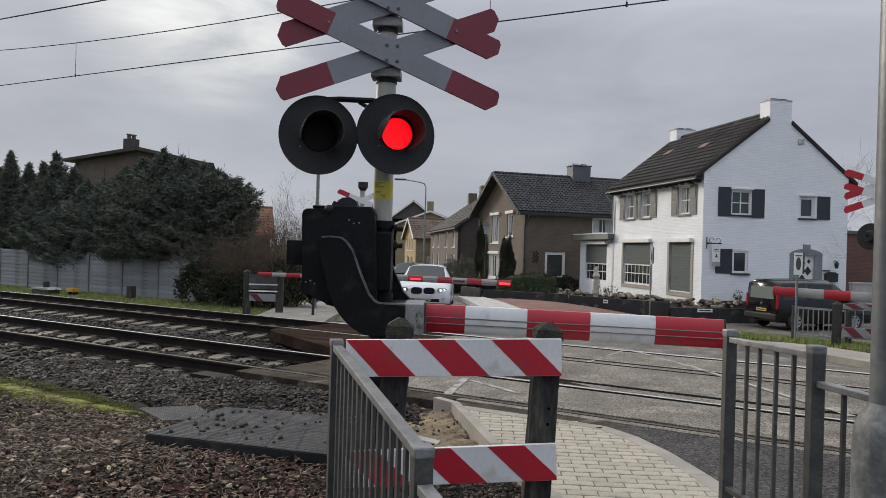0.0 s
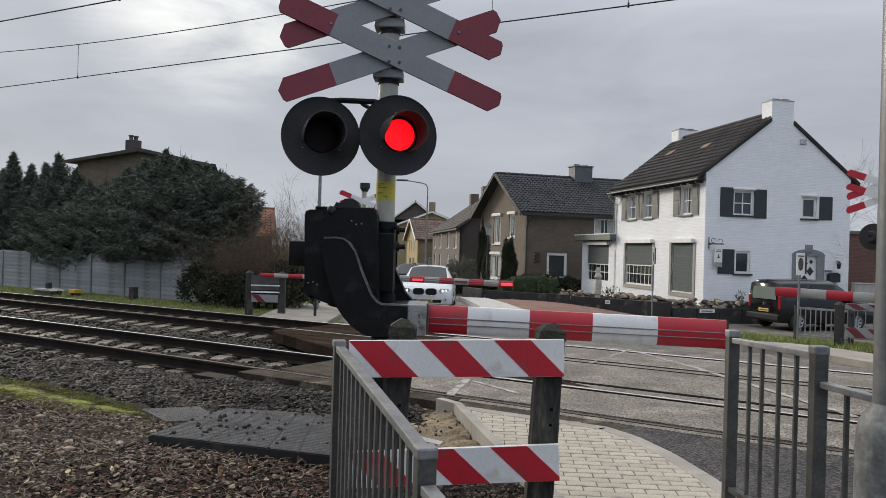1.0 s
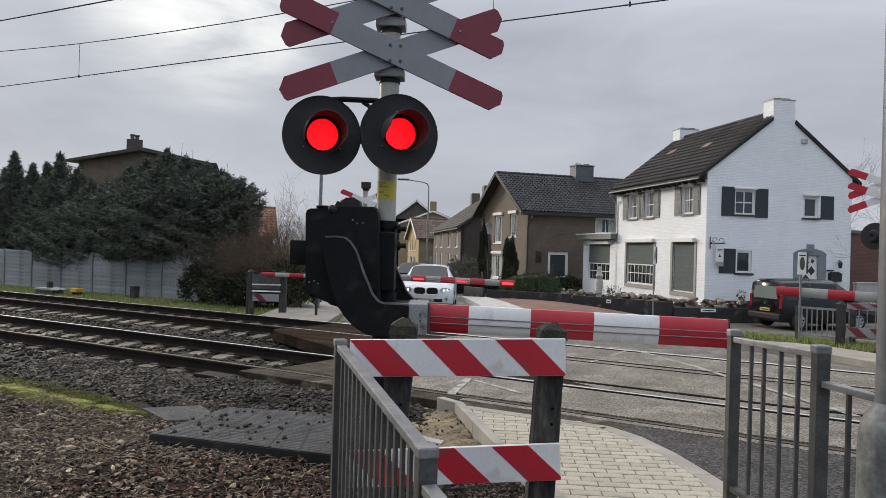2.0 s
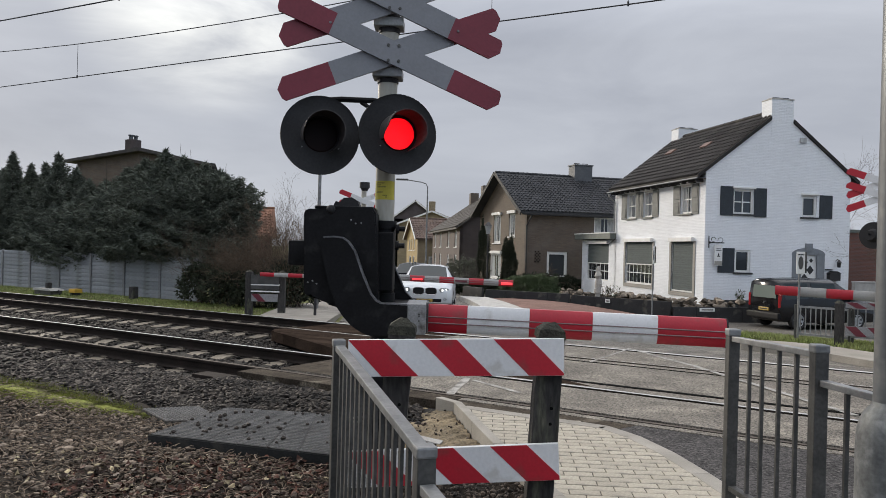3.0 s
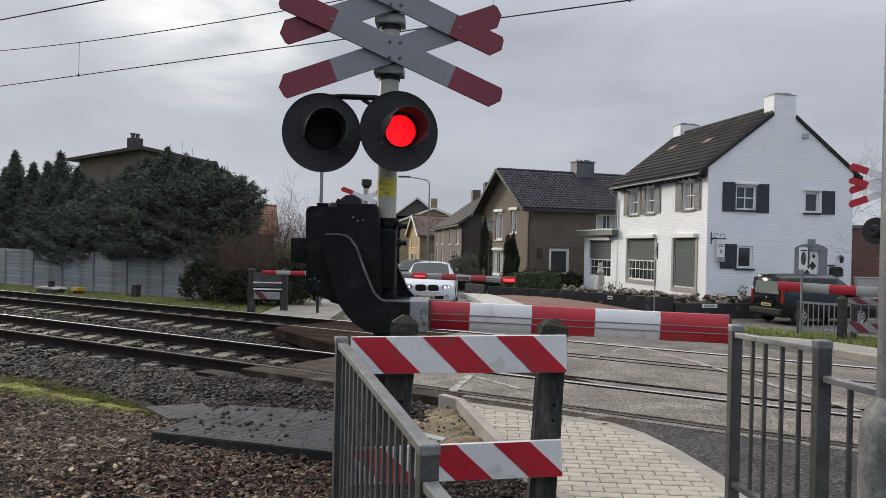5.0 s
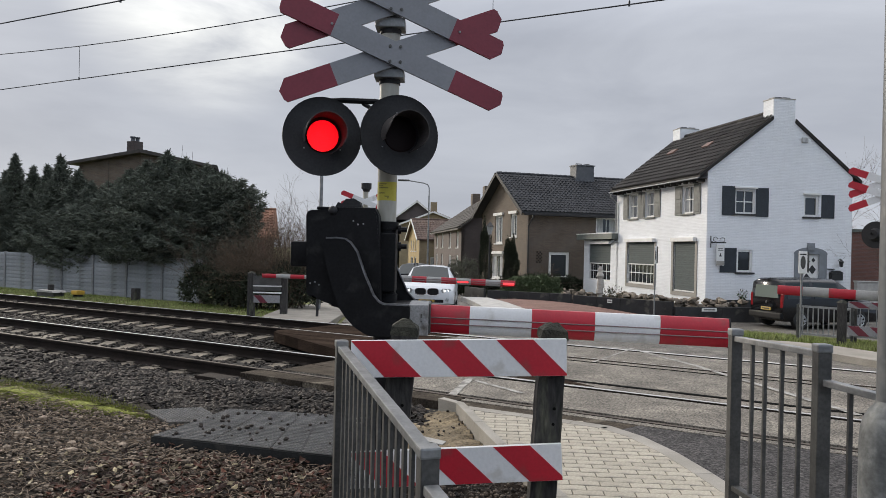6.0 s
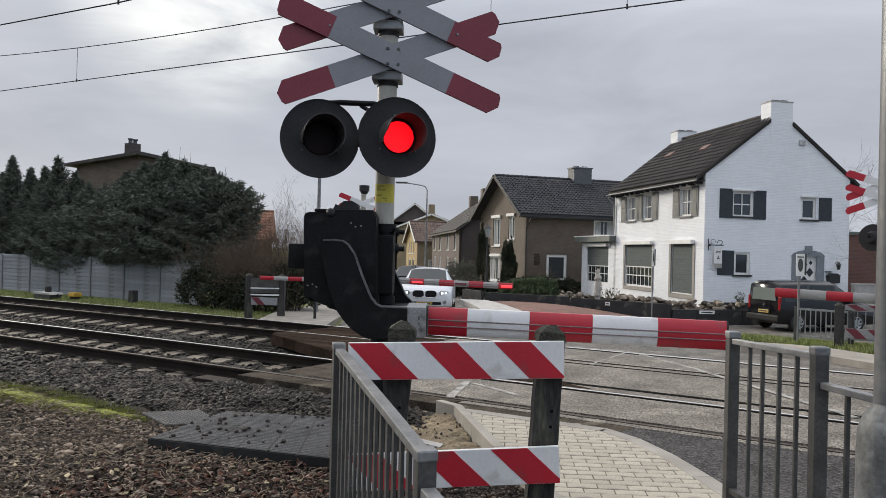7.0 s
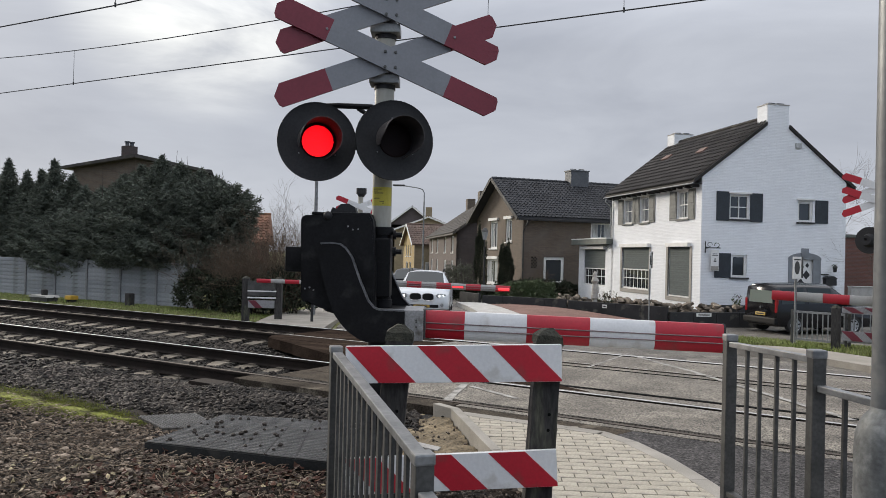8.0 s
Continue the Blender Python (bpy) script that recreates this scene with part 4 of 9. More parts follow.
# ---------- the striped guard fence at the footpath ----------
def guard_fence():
    t = thing("guard_fence", "guard fence of red-white striped boards on leaning timber posts", "guard fence", pose(0.07, 4.15, 0))
    for x, lean in ((-0.30, 4.0), (0.525, 2.8)):
        bm = B()
        m = pose(x, 0.11, 1.0, 0, lean, 0)
        box(bm, -0.072, 0.072, -0.07, 0.07, -1.15, 0.21, 0.006, m)
        bmesh.ops.subdivide_edges(bm, edges=[e for e in bm.edges if e.calc_length() > 0.1], cuts=14, use_grid_fill=True)
        for v in bm.verts:
            v.co += Vector((noise.noise(v.co * 14), noise.noise(v.co * 14 + Vector((5, 0, 0))), 0)) * 0.006 + Vector((noise.noise(v.co * 45), noise.noise(v.co * 45 + Vector((0, 8, 0))), 0)) * 0.003
        post = part("post", bm, M["post"], t, "dark weathered square timber post")
        bm = B()
        a = [bm.verts.new(m @ Vector(c)) for c in ((-0.078, -0.076, 0.205), (0.078, -0.076, 0.205), (0.078, 0.076, 0.205), (-0.078, 0.076, 0.205))]
        b = [bm.verts.new(m @ Vector(c)) for c in ((-0.072, -0.07, 0.255), (0.072, -0.07, 0.255), (0.072, 0.07, 0.255), (-0.072, 0.07, 0.255))]
        c = [bm.verts.new(m @ Vector(q)) for q in ((-0.02, -0.02, 0.293), (0.025, -0.02, 0.297), (0.02, 0.02, 0.29), (-0.02, 0.02, 0.295))]
        for lo, hi in ((a, b), (b, c)):
            for i in range(4):
                bm.faces.new((lo[i], lo[(i + 1) % 4], hi[(i + 1) % 4], hi[i]))
        bm.faces.new(c)
        bm.faces.new(a[::-1])
        bmesh.ops.subdivide_edges(bm, edges=bm.edges[:], cuts=3, use_grid_fill=True)
        for v in bm.verts:
            v.co += Vector((noise.noise(v.co * 18), noise.noise(v.co * 18 + Vector((7, 0, 0))), noise.noise(v.co * 18 + Vector((0, 9, 0))))) * 0.007
        part("post_cap", bm, M["moss"], post, "mossy pyramid cap")
        bm = B()
        for z in (-0.17, -0.255):
            rod(bm, m @ Vector((0.025, -0.071, z)), m @ Vector((0.025, -0.0725, z)), 0.009, 0.009, 10)
        part("bolt_hole", bm, M["groove"], post)
    for x0, x1, z0, z1, n, lead, h in ((-0.565, 0.596, 1.081, 1.118, 7, -0.012, 0.2), (-0.565, 0.585, 0.480, 0.555, 7, -0.012, 0.197)):
        e = new("striped_board")
        e.parent = t
        e.matrix_basis = pose(x0, 0.0, z0, 0, -math.degrees(math.atan2(z1 - z0, x1 - x0)), 0)
        board_parts(e, x1 - x0, h, lead)
    return t


def board_parts(parent, length, height, lead):
    bm = B()
    box(bm, 0, length, -0.015, 0.015, -height / 2, height / 2, 0.003)
    part("white_board", bm, M["white"], parent)
    w, lean = 0.1985, 0.190
    x = lead
    while x < length:
        lo, hi = -height / 2 + 0.002, height / 2 - 0.002
        pts = [(x, hi), (min(x + w, length - 0.001), hi)]
        if x + w + lean <= length:
            pts += [(x + w + lean, lo), (x + lean, lo)]
        else:
            if x + w < length:
                f = (length - 0.001 - x - w) / lean
                pts.append((length - 0.001, hi + (lo - hi) * f))
            if x + lean < length:
                pts += [(length - 0.001, lo), (x + lean, lo)]
            else:
                f = (length - 0.001 - x) / lean
                pts.append((length - 0.001, hi + (lo - hi) * f))
        pts = list(dict.fromkeys(pts))
        if x < 0:
            pts = [(max(a, 0.001), b) for a, b in pts]
        bm = B()
        prism(bm, pts, -0.0165, -0.012)
        part("red_stripe", bm, M["red"], parent)
        x += 2 * w


guard_fence()


# ---------- railings ----------
def steel_post(parent, x, y, z0, z1, w=0.075, yaw=0):
    bm = B()
    m = pose(x, y, 0, 0, 0, yaw)
    box(bm, -w / 2, w / 2, -w / 2, w / 2, z0, z1 - 0.035, 0.004, m)
    p = part("post", bm, M["steel_dark"], parent, "grey square steel post")
    bm = B()
    box(bm, -w / 2 - 0.004, w / 2 + 0.004, -w / 2 - 0.004, w / 2 + 0.004, z1 - 0.04, z1, 0.008, m)
    part("post_cap", bm, M["steel"], p, "bright galvanised cap")
    return p


def flat_rail(parent, a, b, w, h, material):
    a, b = Vector(a), Vector(b)
    d = b - a
    q = Matrix.Translation(a) @ d.to_track_quat("X", "Z").to_matrix().to_4x4()
    bm = B()
    box(bm, 0, d.length, -w / 2, w / 2, -h / 2, h / 2, 0.004, q)
    return part("handrail", bm, material, parent)


def left_railing():
    t = thing("railing", "galvanised steel railing with upright bars beside the footpath", "railing", pose(-0.570, 4.3, 0), "steel railings by the footpath")
    d = Vector((-0.045 + 0.570, 2.6 - 4.3, 0))
    yaw = math.degrees(math.atan2(d.y, d.x)) + 90
    steel_post(t, 0, 0, -0.1, 1.163, 0.062, yaw)
    steel_post(t, d.x, d.y, -0.1, 1.018, 0.066, yaw)
    e = d.normalized()
    z = lambda f: 1.118 + (0.99 - 1.118) * f
    # paler steel on top, for the sky light on the rail's upper face
    flat_rail(t, Vector((0, 0, z(0))) + e * 0.04, Vector((d.x, d.y, z(1))) - e * 0.04, 0.052, 0.034, M["steel"])
    flat_rail(t, Vector((0, 0, 0.16)) + e * 0.04, Vector((d.x, d.y, 0.12)) - e * 0.04, 0.045, 0.03, M["steel_dark"])
    for i in range(15):
        f = (i + 0.8) / 15.6
        bm = B()
        box(bm, -0.007, 0.007, -0.017, 0.017, 0.15, z(f) - 0.015, 0, pose(d.x * f, d.y * f, 0, 0, 0, yaw))
        part("bar", bm, M["steel_dark"], t)
    n = d + e * 1.6
    flat_rail(t, Vector((d.x, d.y, 0.88)) + e * 0.04, Vector((n.x + 0.02, n.y, 0.80)), 0.052, 0.034, M["steel"])
    flat_rail(t, Vector((d.x, d.y, 0.12)) + e * 0.04, Vector((n.x + 0.02, n.y, 0.1)), 0.045, 0.03, M["steel_dark"])
    steel_post(t, n.x, n.y, -0.1, 0.86, 0.078, yaw)
    for i in range(14):
        f = (i + 0.8) / 14.6
        p = d + (n - d) * f
        bm = B()
        box(bm, -0.007, 0.007, -0.017, 0.017, 0.11, 0.86 - 0.08 * f, 0, pose(p.x, p.y, 0, 0, 0, yaw))
        part("bar", bm, M["steel_dark"], t)


left_railing()


def right_railing():
    t = thing("railing", "grey steel railing with upright bars stepping down beside the road", "railing", pose(1.70, 4.4, 0), "steel railings by the footpath")
    steel_post(t, -0.03, 0, -0.1, 1.27, 0.062)
    steel_post(t, 0.023, -0.9, -0.1, 1.294, 0.062)
    steel_post(t, 0.23, -2.2, -0.1, 1.2, 0.062)
    # sky light is put into the top rail's paler colour; bars stay dark
    flat_rail(t, (-0.03, -0.04, 1.215), (0.02, -0.86, 1.245), 0.045, 0.03, M["steel"])
    flat_rail(t, (-0.03, -0.04, 0.37), (0.02, -0.86, 0.40), 0.045, 0.03, M["steel_dark"])
    for y, x in ((-0.2, -0.01), (-0.37, -0.012), (-0.53, 0.006), (-0.69, 0.02)):
        bm = B()
        box(bm, -0.009, 0.009, -0.009, 0.009, 0.38, 1.225, 0, pose(x, y, 0))
        part("bar", bm, M["steel_dark"], t)
    flat_rail(t, (0.03, -0.935, 1.122), (0.225, -2.16, 1.125), 0.045, 0.03, M["steel"])
    flat_rail(t, (0.03, -0.935, 0.3), (0.225, -2.16, 0.28), 0.045, 0.03, M["steel_dark"])
    for i in range(6):
        bm = B()
        box(bm, -0.009, 0.009, -0.009, 0.009, 0.28, 1.11, 0, pose(0.05 + 0.0285 * i, -1.1 - 0.18 * i, 0))
        part("bar", bm, M["steel_dark"], t)


right_railing()


def near_lamp_post():
    t = thing("lamp_post", "grey galvanised lamp post with a thick base", "lamp post", pose(1.415, 2.4, 0))
    bm = B()
    prof = [(0.102, -0.1), (0.102, 1.10), (0.1005, 1.13), (0.098, 1.155), (0.093, 1.175), (0.086, 1.193), (0.077, 1.208), (0.067, 1.22), (0.06, 1.228), (0.056, 1.24), (0.05, 6.0)]
    for (r0, z0), (r1, z1) in zip(prof[:-2], prof[1:-1]):
        rod(bm, (0, 0, z0), (0, 0, z1), r0, r1, 48, caps=False)
    bmesh.ops.remove_doubles(bm, verts=bm.verts, dist=1e-5)
    part("base", bm, M["lamp_base"], t, "mottled galvanised base", smooth=True)
    bm = B()
    rod(bm, (0, 0, 1.235), (0, 0, 6.0), 0.056, 0.05, 48)
    part("shaft", bm, M["lamp_shaft"], t, smooth=True)


M["lamp_base"] = mat("mottled_zinc", (0.155, 0.162, 0.162), (0.10, 0.105, 0.107), 0.6, metal=0.35, spec=0.3, scale=9, fine=55, bump=0.15, grain=0.22, spots=((0.22, 0.228, 0.228), 14, 0.4))
M["lamp_shaft"] = mat("grey_lamp_shaft", (0.14, 0.15, 0.155), (0.11, 0.115, 0.12), 0.5, metal=0.4, scale=4, fine=40, bump=0.05, grain=0.1, spots=((0.2, 0.2, 0.195), 6, 0.3))
near_lamp_post()


# ---------- houses ----------
def brick_mat(name, c1, c2, mortar, bump=0.25, rough=0.85, vary=0.14, streak=0.1):
    """Brickwork on upright walls: courses by height, bonds along the wall."""
    m = bpy.data.materials.new(name)
    m.use_nodes = True
    nt = m.node_tree
    N, L = nt.nodes.new, nt.links.new
    p = nt.nodes["Principled BSDF"]
    tc, sep, com, add = N("ShaderNodeTexCoord"), N("ShaderNodeSeparateXYZ"), N("ShaderNodeCombineXYZ"), N("ShaderNodeMath")
    L(tc.outputs["Object"], sep.inputs[0])
    L(sep.outputs[0], add.inputs[0])
    L(sep.outputs[1], add.inputs[1])
    L(add.outputs[0], com.inputs[0])
    L(sep.outputs[2], com.inputs[1])
    br = N("ShaderNodeTexBrick")
    br.inputs["Scale"].default_value = 1.0
    br.inputs["Brick Width"].default_value, br.inputs["Row Height"].default_value, br.inputs["Mortar Size"].default_value = 0.22, 0.0625, 0.007
    br.inputs["Color1"].default_value, br.inputs["Color2"].default_value, br.inputs["Mortar"].default_value = (*c1, 1), (*c2, 1), (*mortar, 1)
    L(com.outputs[0], br.inputs["Vector"])
    n = N("ShaderNodeTexNoise")
    n.inputs["Scale"].default_value, n.inputs["Detail"].default_value = 0.9, 7
    L(tc.outputs["Object"], n.inputs["Vector"])
    r = N("ShaderNodeMapRange")
    r.inputs["From Min"].default_value, r.inputs["From Max"].default_value = 0.3, 0.7
    r.inputs["To Min"].default_value, r.inputs["To Max"].default_value = 1 - vary, 1 + vary * 0.7
    L(n.outputs[0], r.inputs["Value"])
    sm = N("ShaderNodeMapping")
    sm.inputs["Scale"].default_value = (1.6, 1.6, 14.0)
    L(tc.outputs["Object"], sm.inputs[0])
    sn = N("ShaderNodeTexNoise")
    sn.inputs["Scale"].default_value, sn.inputs["Detail"].default_value = 1.0, 3
    L(sm.outputs[0], sn.inputs["Vector"])
    sq = N("ShaderNodeMapRange")
    sq.inputs["From Min"].default_value, sq.inputs["From Max"].default_value = 0.3, 0.7
    sq.inputs["To Min"].default_value, sq.inputs["To Max"].default_value = 1 - streak, 1 + streak * 0.6
    L(sn.outputs[0], sq.inputs["Value"])
    rm = N("ShaderNodeMath")
    rm.operation = "MULTIPLY"
    L(r.outputs[0], rm.inputs[0])
    L(sq.outputs[0], rm.inputs[1])
    s = N("ShaderNodeVectorMath")
    s.operation = "SCALE"
    L(br.outputs[0], s.inputs[0])
    L(rm.outputs[0], s.inputs[3])
    L(s.outputs[0], p.inputs["Base Color"])
    p.inputs["Roughness"].default_value = rough
    b = N("ShaderNodeBump")
    b.inputs["Strength"].default_value, b.inputs["Distance"].default_value = bump, 0.012
    b.invert = True
    L(br.outputs["Fac"], b.inputs["Height"])
    L(b.outputs[0], p.inputs["Normal"])
    return m


M.update(
    white_brick=brick_mat("white_painted_brick", (0.83, 0.85, 0.875), (0.79, 0.81, 0.835), (0.72, 0.74, 0.765), 0.7, 0.7, 0.035, 0.05),
    brown_brick=brick_mat("brown_brick", (0.125, 0.095, 0.07), (0.095, 0.07, 0.055), (0.13, 0.115, 0.10)),
    tan_brick=brick_mat("tan_brick", (0.155, 0.12, 0.089), (0.13, 0.098, 0.073), (0.145, 0.123, 0.102)),
    dark_brick=brick_mat("dark_brick", (0.06, 0.045, 0.042), (0.045, 0.036, 0.034), (0.07, 0.06, 0.058)),
    red_brick=brick_mat("red_brick", (0.15, 0.065, 0.05), (0.12, 0.05, 0.04), (0.13, 0.1, 0.09)),
    ochre=brick_mat("ochre_brick", (0.42, 0.30, 0.13), (0.38, 0.27, 0.12), (0.4, 0.32, 0.2)),
    beige_brick=brick_mat("beige_brick", (0.26, 0.21, 0.13), (0.23, 0.18, 0.115), (0.24, 0.2, 0.14)),
    plinth=mat("tarred_plinth", (0.035, 0.034, 0.035), (0.025, 0.025, 0.026), 0.7),
    tile_dark=mat("dark_roof_tiles", (0.047, 0.043, 0.041), (0.033, 0.031, 0.030), 0.75, spec=0.2, scale=1.2, fine=30, bump=0.2, grain=0.3, rnd=0.3, island=0.3, spots=((0.066, 0.062, 0.05), 3, 0.25)),
    tile_grey=mat("slate_grey_roof_tiles", (0.034, 0.0355, 0.04), (0.026, 0.0275, 0.031), 0.6, spec=0.3, scale=1.0, fine=30, bump=0.2, grain=0.2, rnd=0.2, island=0.25),
    tile_brown=mat("brown_roof_tiles", (0.13, 0.085, 0.065), (0.10, 0.066, 0.052), 0.7, scale=1.0, fine=25, bump=0.2, grain=0.25, island=0.25),
    tile_orange=mat("orange_roof_tiles", (0.22, 0.115, 0.075), (0.16, 0.085, 0.058), 0.8, spec=0.2, scale=1.0, fine=25, bump=0.2, grain=0.3, island=0.3),
    lead=mat("lead_chimney", (0.09, 0.095, 0.105), (0.07, 0.075, 0.085), 0.55, metal=0.2, scale=5, bump=0.1),
    trim=mat("white_trim", (0.72, 0.72, 0.70), (0.66, 0.66, 0.64), 0.5, scale=3, fine=30, bump=0.02, grain=0.04),
    surround=mat("grey_stone_surround", (0.30, 0.285, 0.255), (0.26, 0.245, 0.22), 0.7, scale=4, fine=40, grain=0.1),
    surround_blue=mat("grey_painted_surround", (0.20, 0.215, 0.235), (0.17, 0.185, 0.2), 0.6, scale=4, fine=40, grain=0.1),
    shutter_grey=mat("grey_shutter", (0.125, 0.13, 0.122), (0.10, 0.105, 0.098), 0.6, scale=3, fine=20, bump=0.1, stretch=(1, 1, 3)),
    shutter_black=mat("blue_black_shutter", (0.022, 0.028, 0.036), (0.017, 0.022, 0.028), 0.5, scale=3, fine=20, bump=0.1),
    blind=mat("grey_roller_blind", (0.105, 0.122, 0.12), (0.092, 0.105, 0.103), 0.75, spec=0.15, scale=2, fine=20, bump=0.1, stretch=(0.2, 0.2, 8)),
    fascia=mat("grey_green_fascia", (0.12, 0.135, 0.12), (0.10, 0.112, 0.10), 0.6),
    glass=pane_glass("window_glass", (0.03, 0.035, 0.04)),
    curtain=mat("net_curtain", (0.45, 0.46, 0.46), (0.30, 0.31, 0.31), 0.9, scale=8, fine=20, bump=0, stretch=(3, 3, 0.3)),
    door_black=mat("black_door", (0.02, 0.02, 0.022), rough=0.4, bump=0),
    iron=mat("wrought_iron", (0.018, 0.018, 0.019), rough=0.5, bump=0.1),
    rust=mat("rusty_roof_window", (0.17, 0.095, 0.07), (0.12, 0.07, 0.055), 0.6),
    # dark pipe colour, which also holds the shadow under the eaves
    gutter=mat("dark_pipe_eave_shade", (0.05, 0.049, 0.05), (0.036, 0.036, 0.037), 0.6, spec=0.25, bump=0.02),
    pipe=mat("pale_downpipe", (0.30, 0.30, 0.29), (0.24, 0.24, 0.23), 0.5, bump=0.02),
    room=mat("unlit_room_black", (0.02, 0.02, 0.02), rough=0.9, bump=0),
    yard_red=mat("red_paving", (0.20, 0.118, 0.095), (0.15, 0.092, 0.076), 0.85, spec=0.2, scale=1.5, fine=30, bump=0.3, grain=0.35),
    rock=mat("garden_rock", (0.20, 0.165, 0.125), (0.10, 0.084, 0.068), 0.85, scale=4, fine=30, bump=0.4, grain=0.35, rnd=0.5),
    wall_dark=mat("dark_garden_wall", (0.026, 0.026, 0.028), (0.017, 0.018, 0.019), 0.8, scale=2, fine=30, bump=0.3, grain=0.3, spots=((0.10, 0.095, 0.08), 2.5, 0.25)),
)


def wall(parent, name, m, length, z0, z1, holes, material, th=0.25, gable=None, label=""):
    """A wall along x from 0 to length, outer face at y = 0, with openings (x0, x1, z0, z1) through it; gable: (x, z) of its peak."""
    xs = sorted({0, length, *(h[0] for h in holes), *(h[1] for h in holes)})
    zs = sorted({z0, z1, *(h[2] for h in holes), *(h[3] for h in holes)})
    bm = B()
    cache = {}

    def v(x, y, z):
        k = (round(x, 4), y, round(z, 4))
        if k not in cache:
            cache[k] = bm.verts.new(m @ Vector((x, y, z)))
        return cache[k]

    def solid(i, j):
        if not (0 <= i < len(xs) - 1 and 0 <= j < len(zs) - 1):
            return False
        cx, cz = (xs[i] + xs[i + 1]) / 2, (zs[j] + zs[j + 1]) / 2
        return not any(h[0] < cx < h[1] and h[2] < cz < h[3] for h in holes)
    for i in range(len(xs) - 1):
        for j in range(len(zs) - 1):
            if not solid(i, j):
                continue
            a, b, c, d = xs[i], xs[i + 1], zs[j], zs[j + 1]
            bm.faces.new((v(a, 0, c), v(b, 0, c), v(b, 0, d), v(a, 0, d)))
            bm.faces.new((v(a, th, d), v(b, th, d), v(b, th, c), v(a, th, c)))
            for di, dj, e in ((-1, 0, ((a, c), (a, d))), (1, 0, ((b, d), (b, c))), (0, -1, ((b, c), (a, c))), (0, 1, ((a, d), (b, d)))):
                if not solid(i + di, j + dj) and not (gable and j + dj >= len(zs) - 1):
                    (xa, za), (xb, zb) = e
                    bm.faces.new((v(xa, 0, za), v(xb, 0, zb), v(xb, th, zb), v(xa, th, za)))
    if gable:
        tops = xs
        peak = (v(gable[0], 0, gable[1]), v(gable[0], th, gable[1]))
        bm.faces.new([v(x, 0, z1) for x in tops] + [peak[0]])
        bm.faces.new([peak[1]] + [v(x, th, z1) for x in reversed(tops)])
        bm.faces.new((v(length, 0, z1), v(length, th, z1), peak[1], peak[0]))
        bm.faces.new((peak[0], peak[1], v(0, th, z1), v(0, 0, z1)))
    return part(name, bm, material, parent, label)


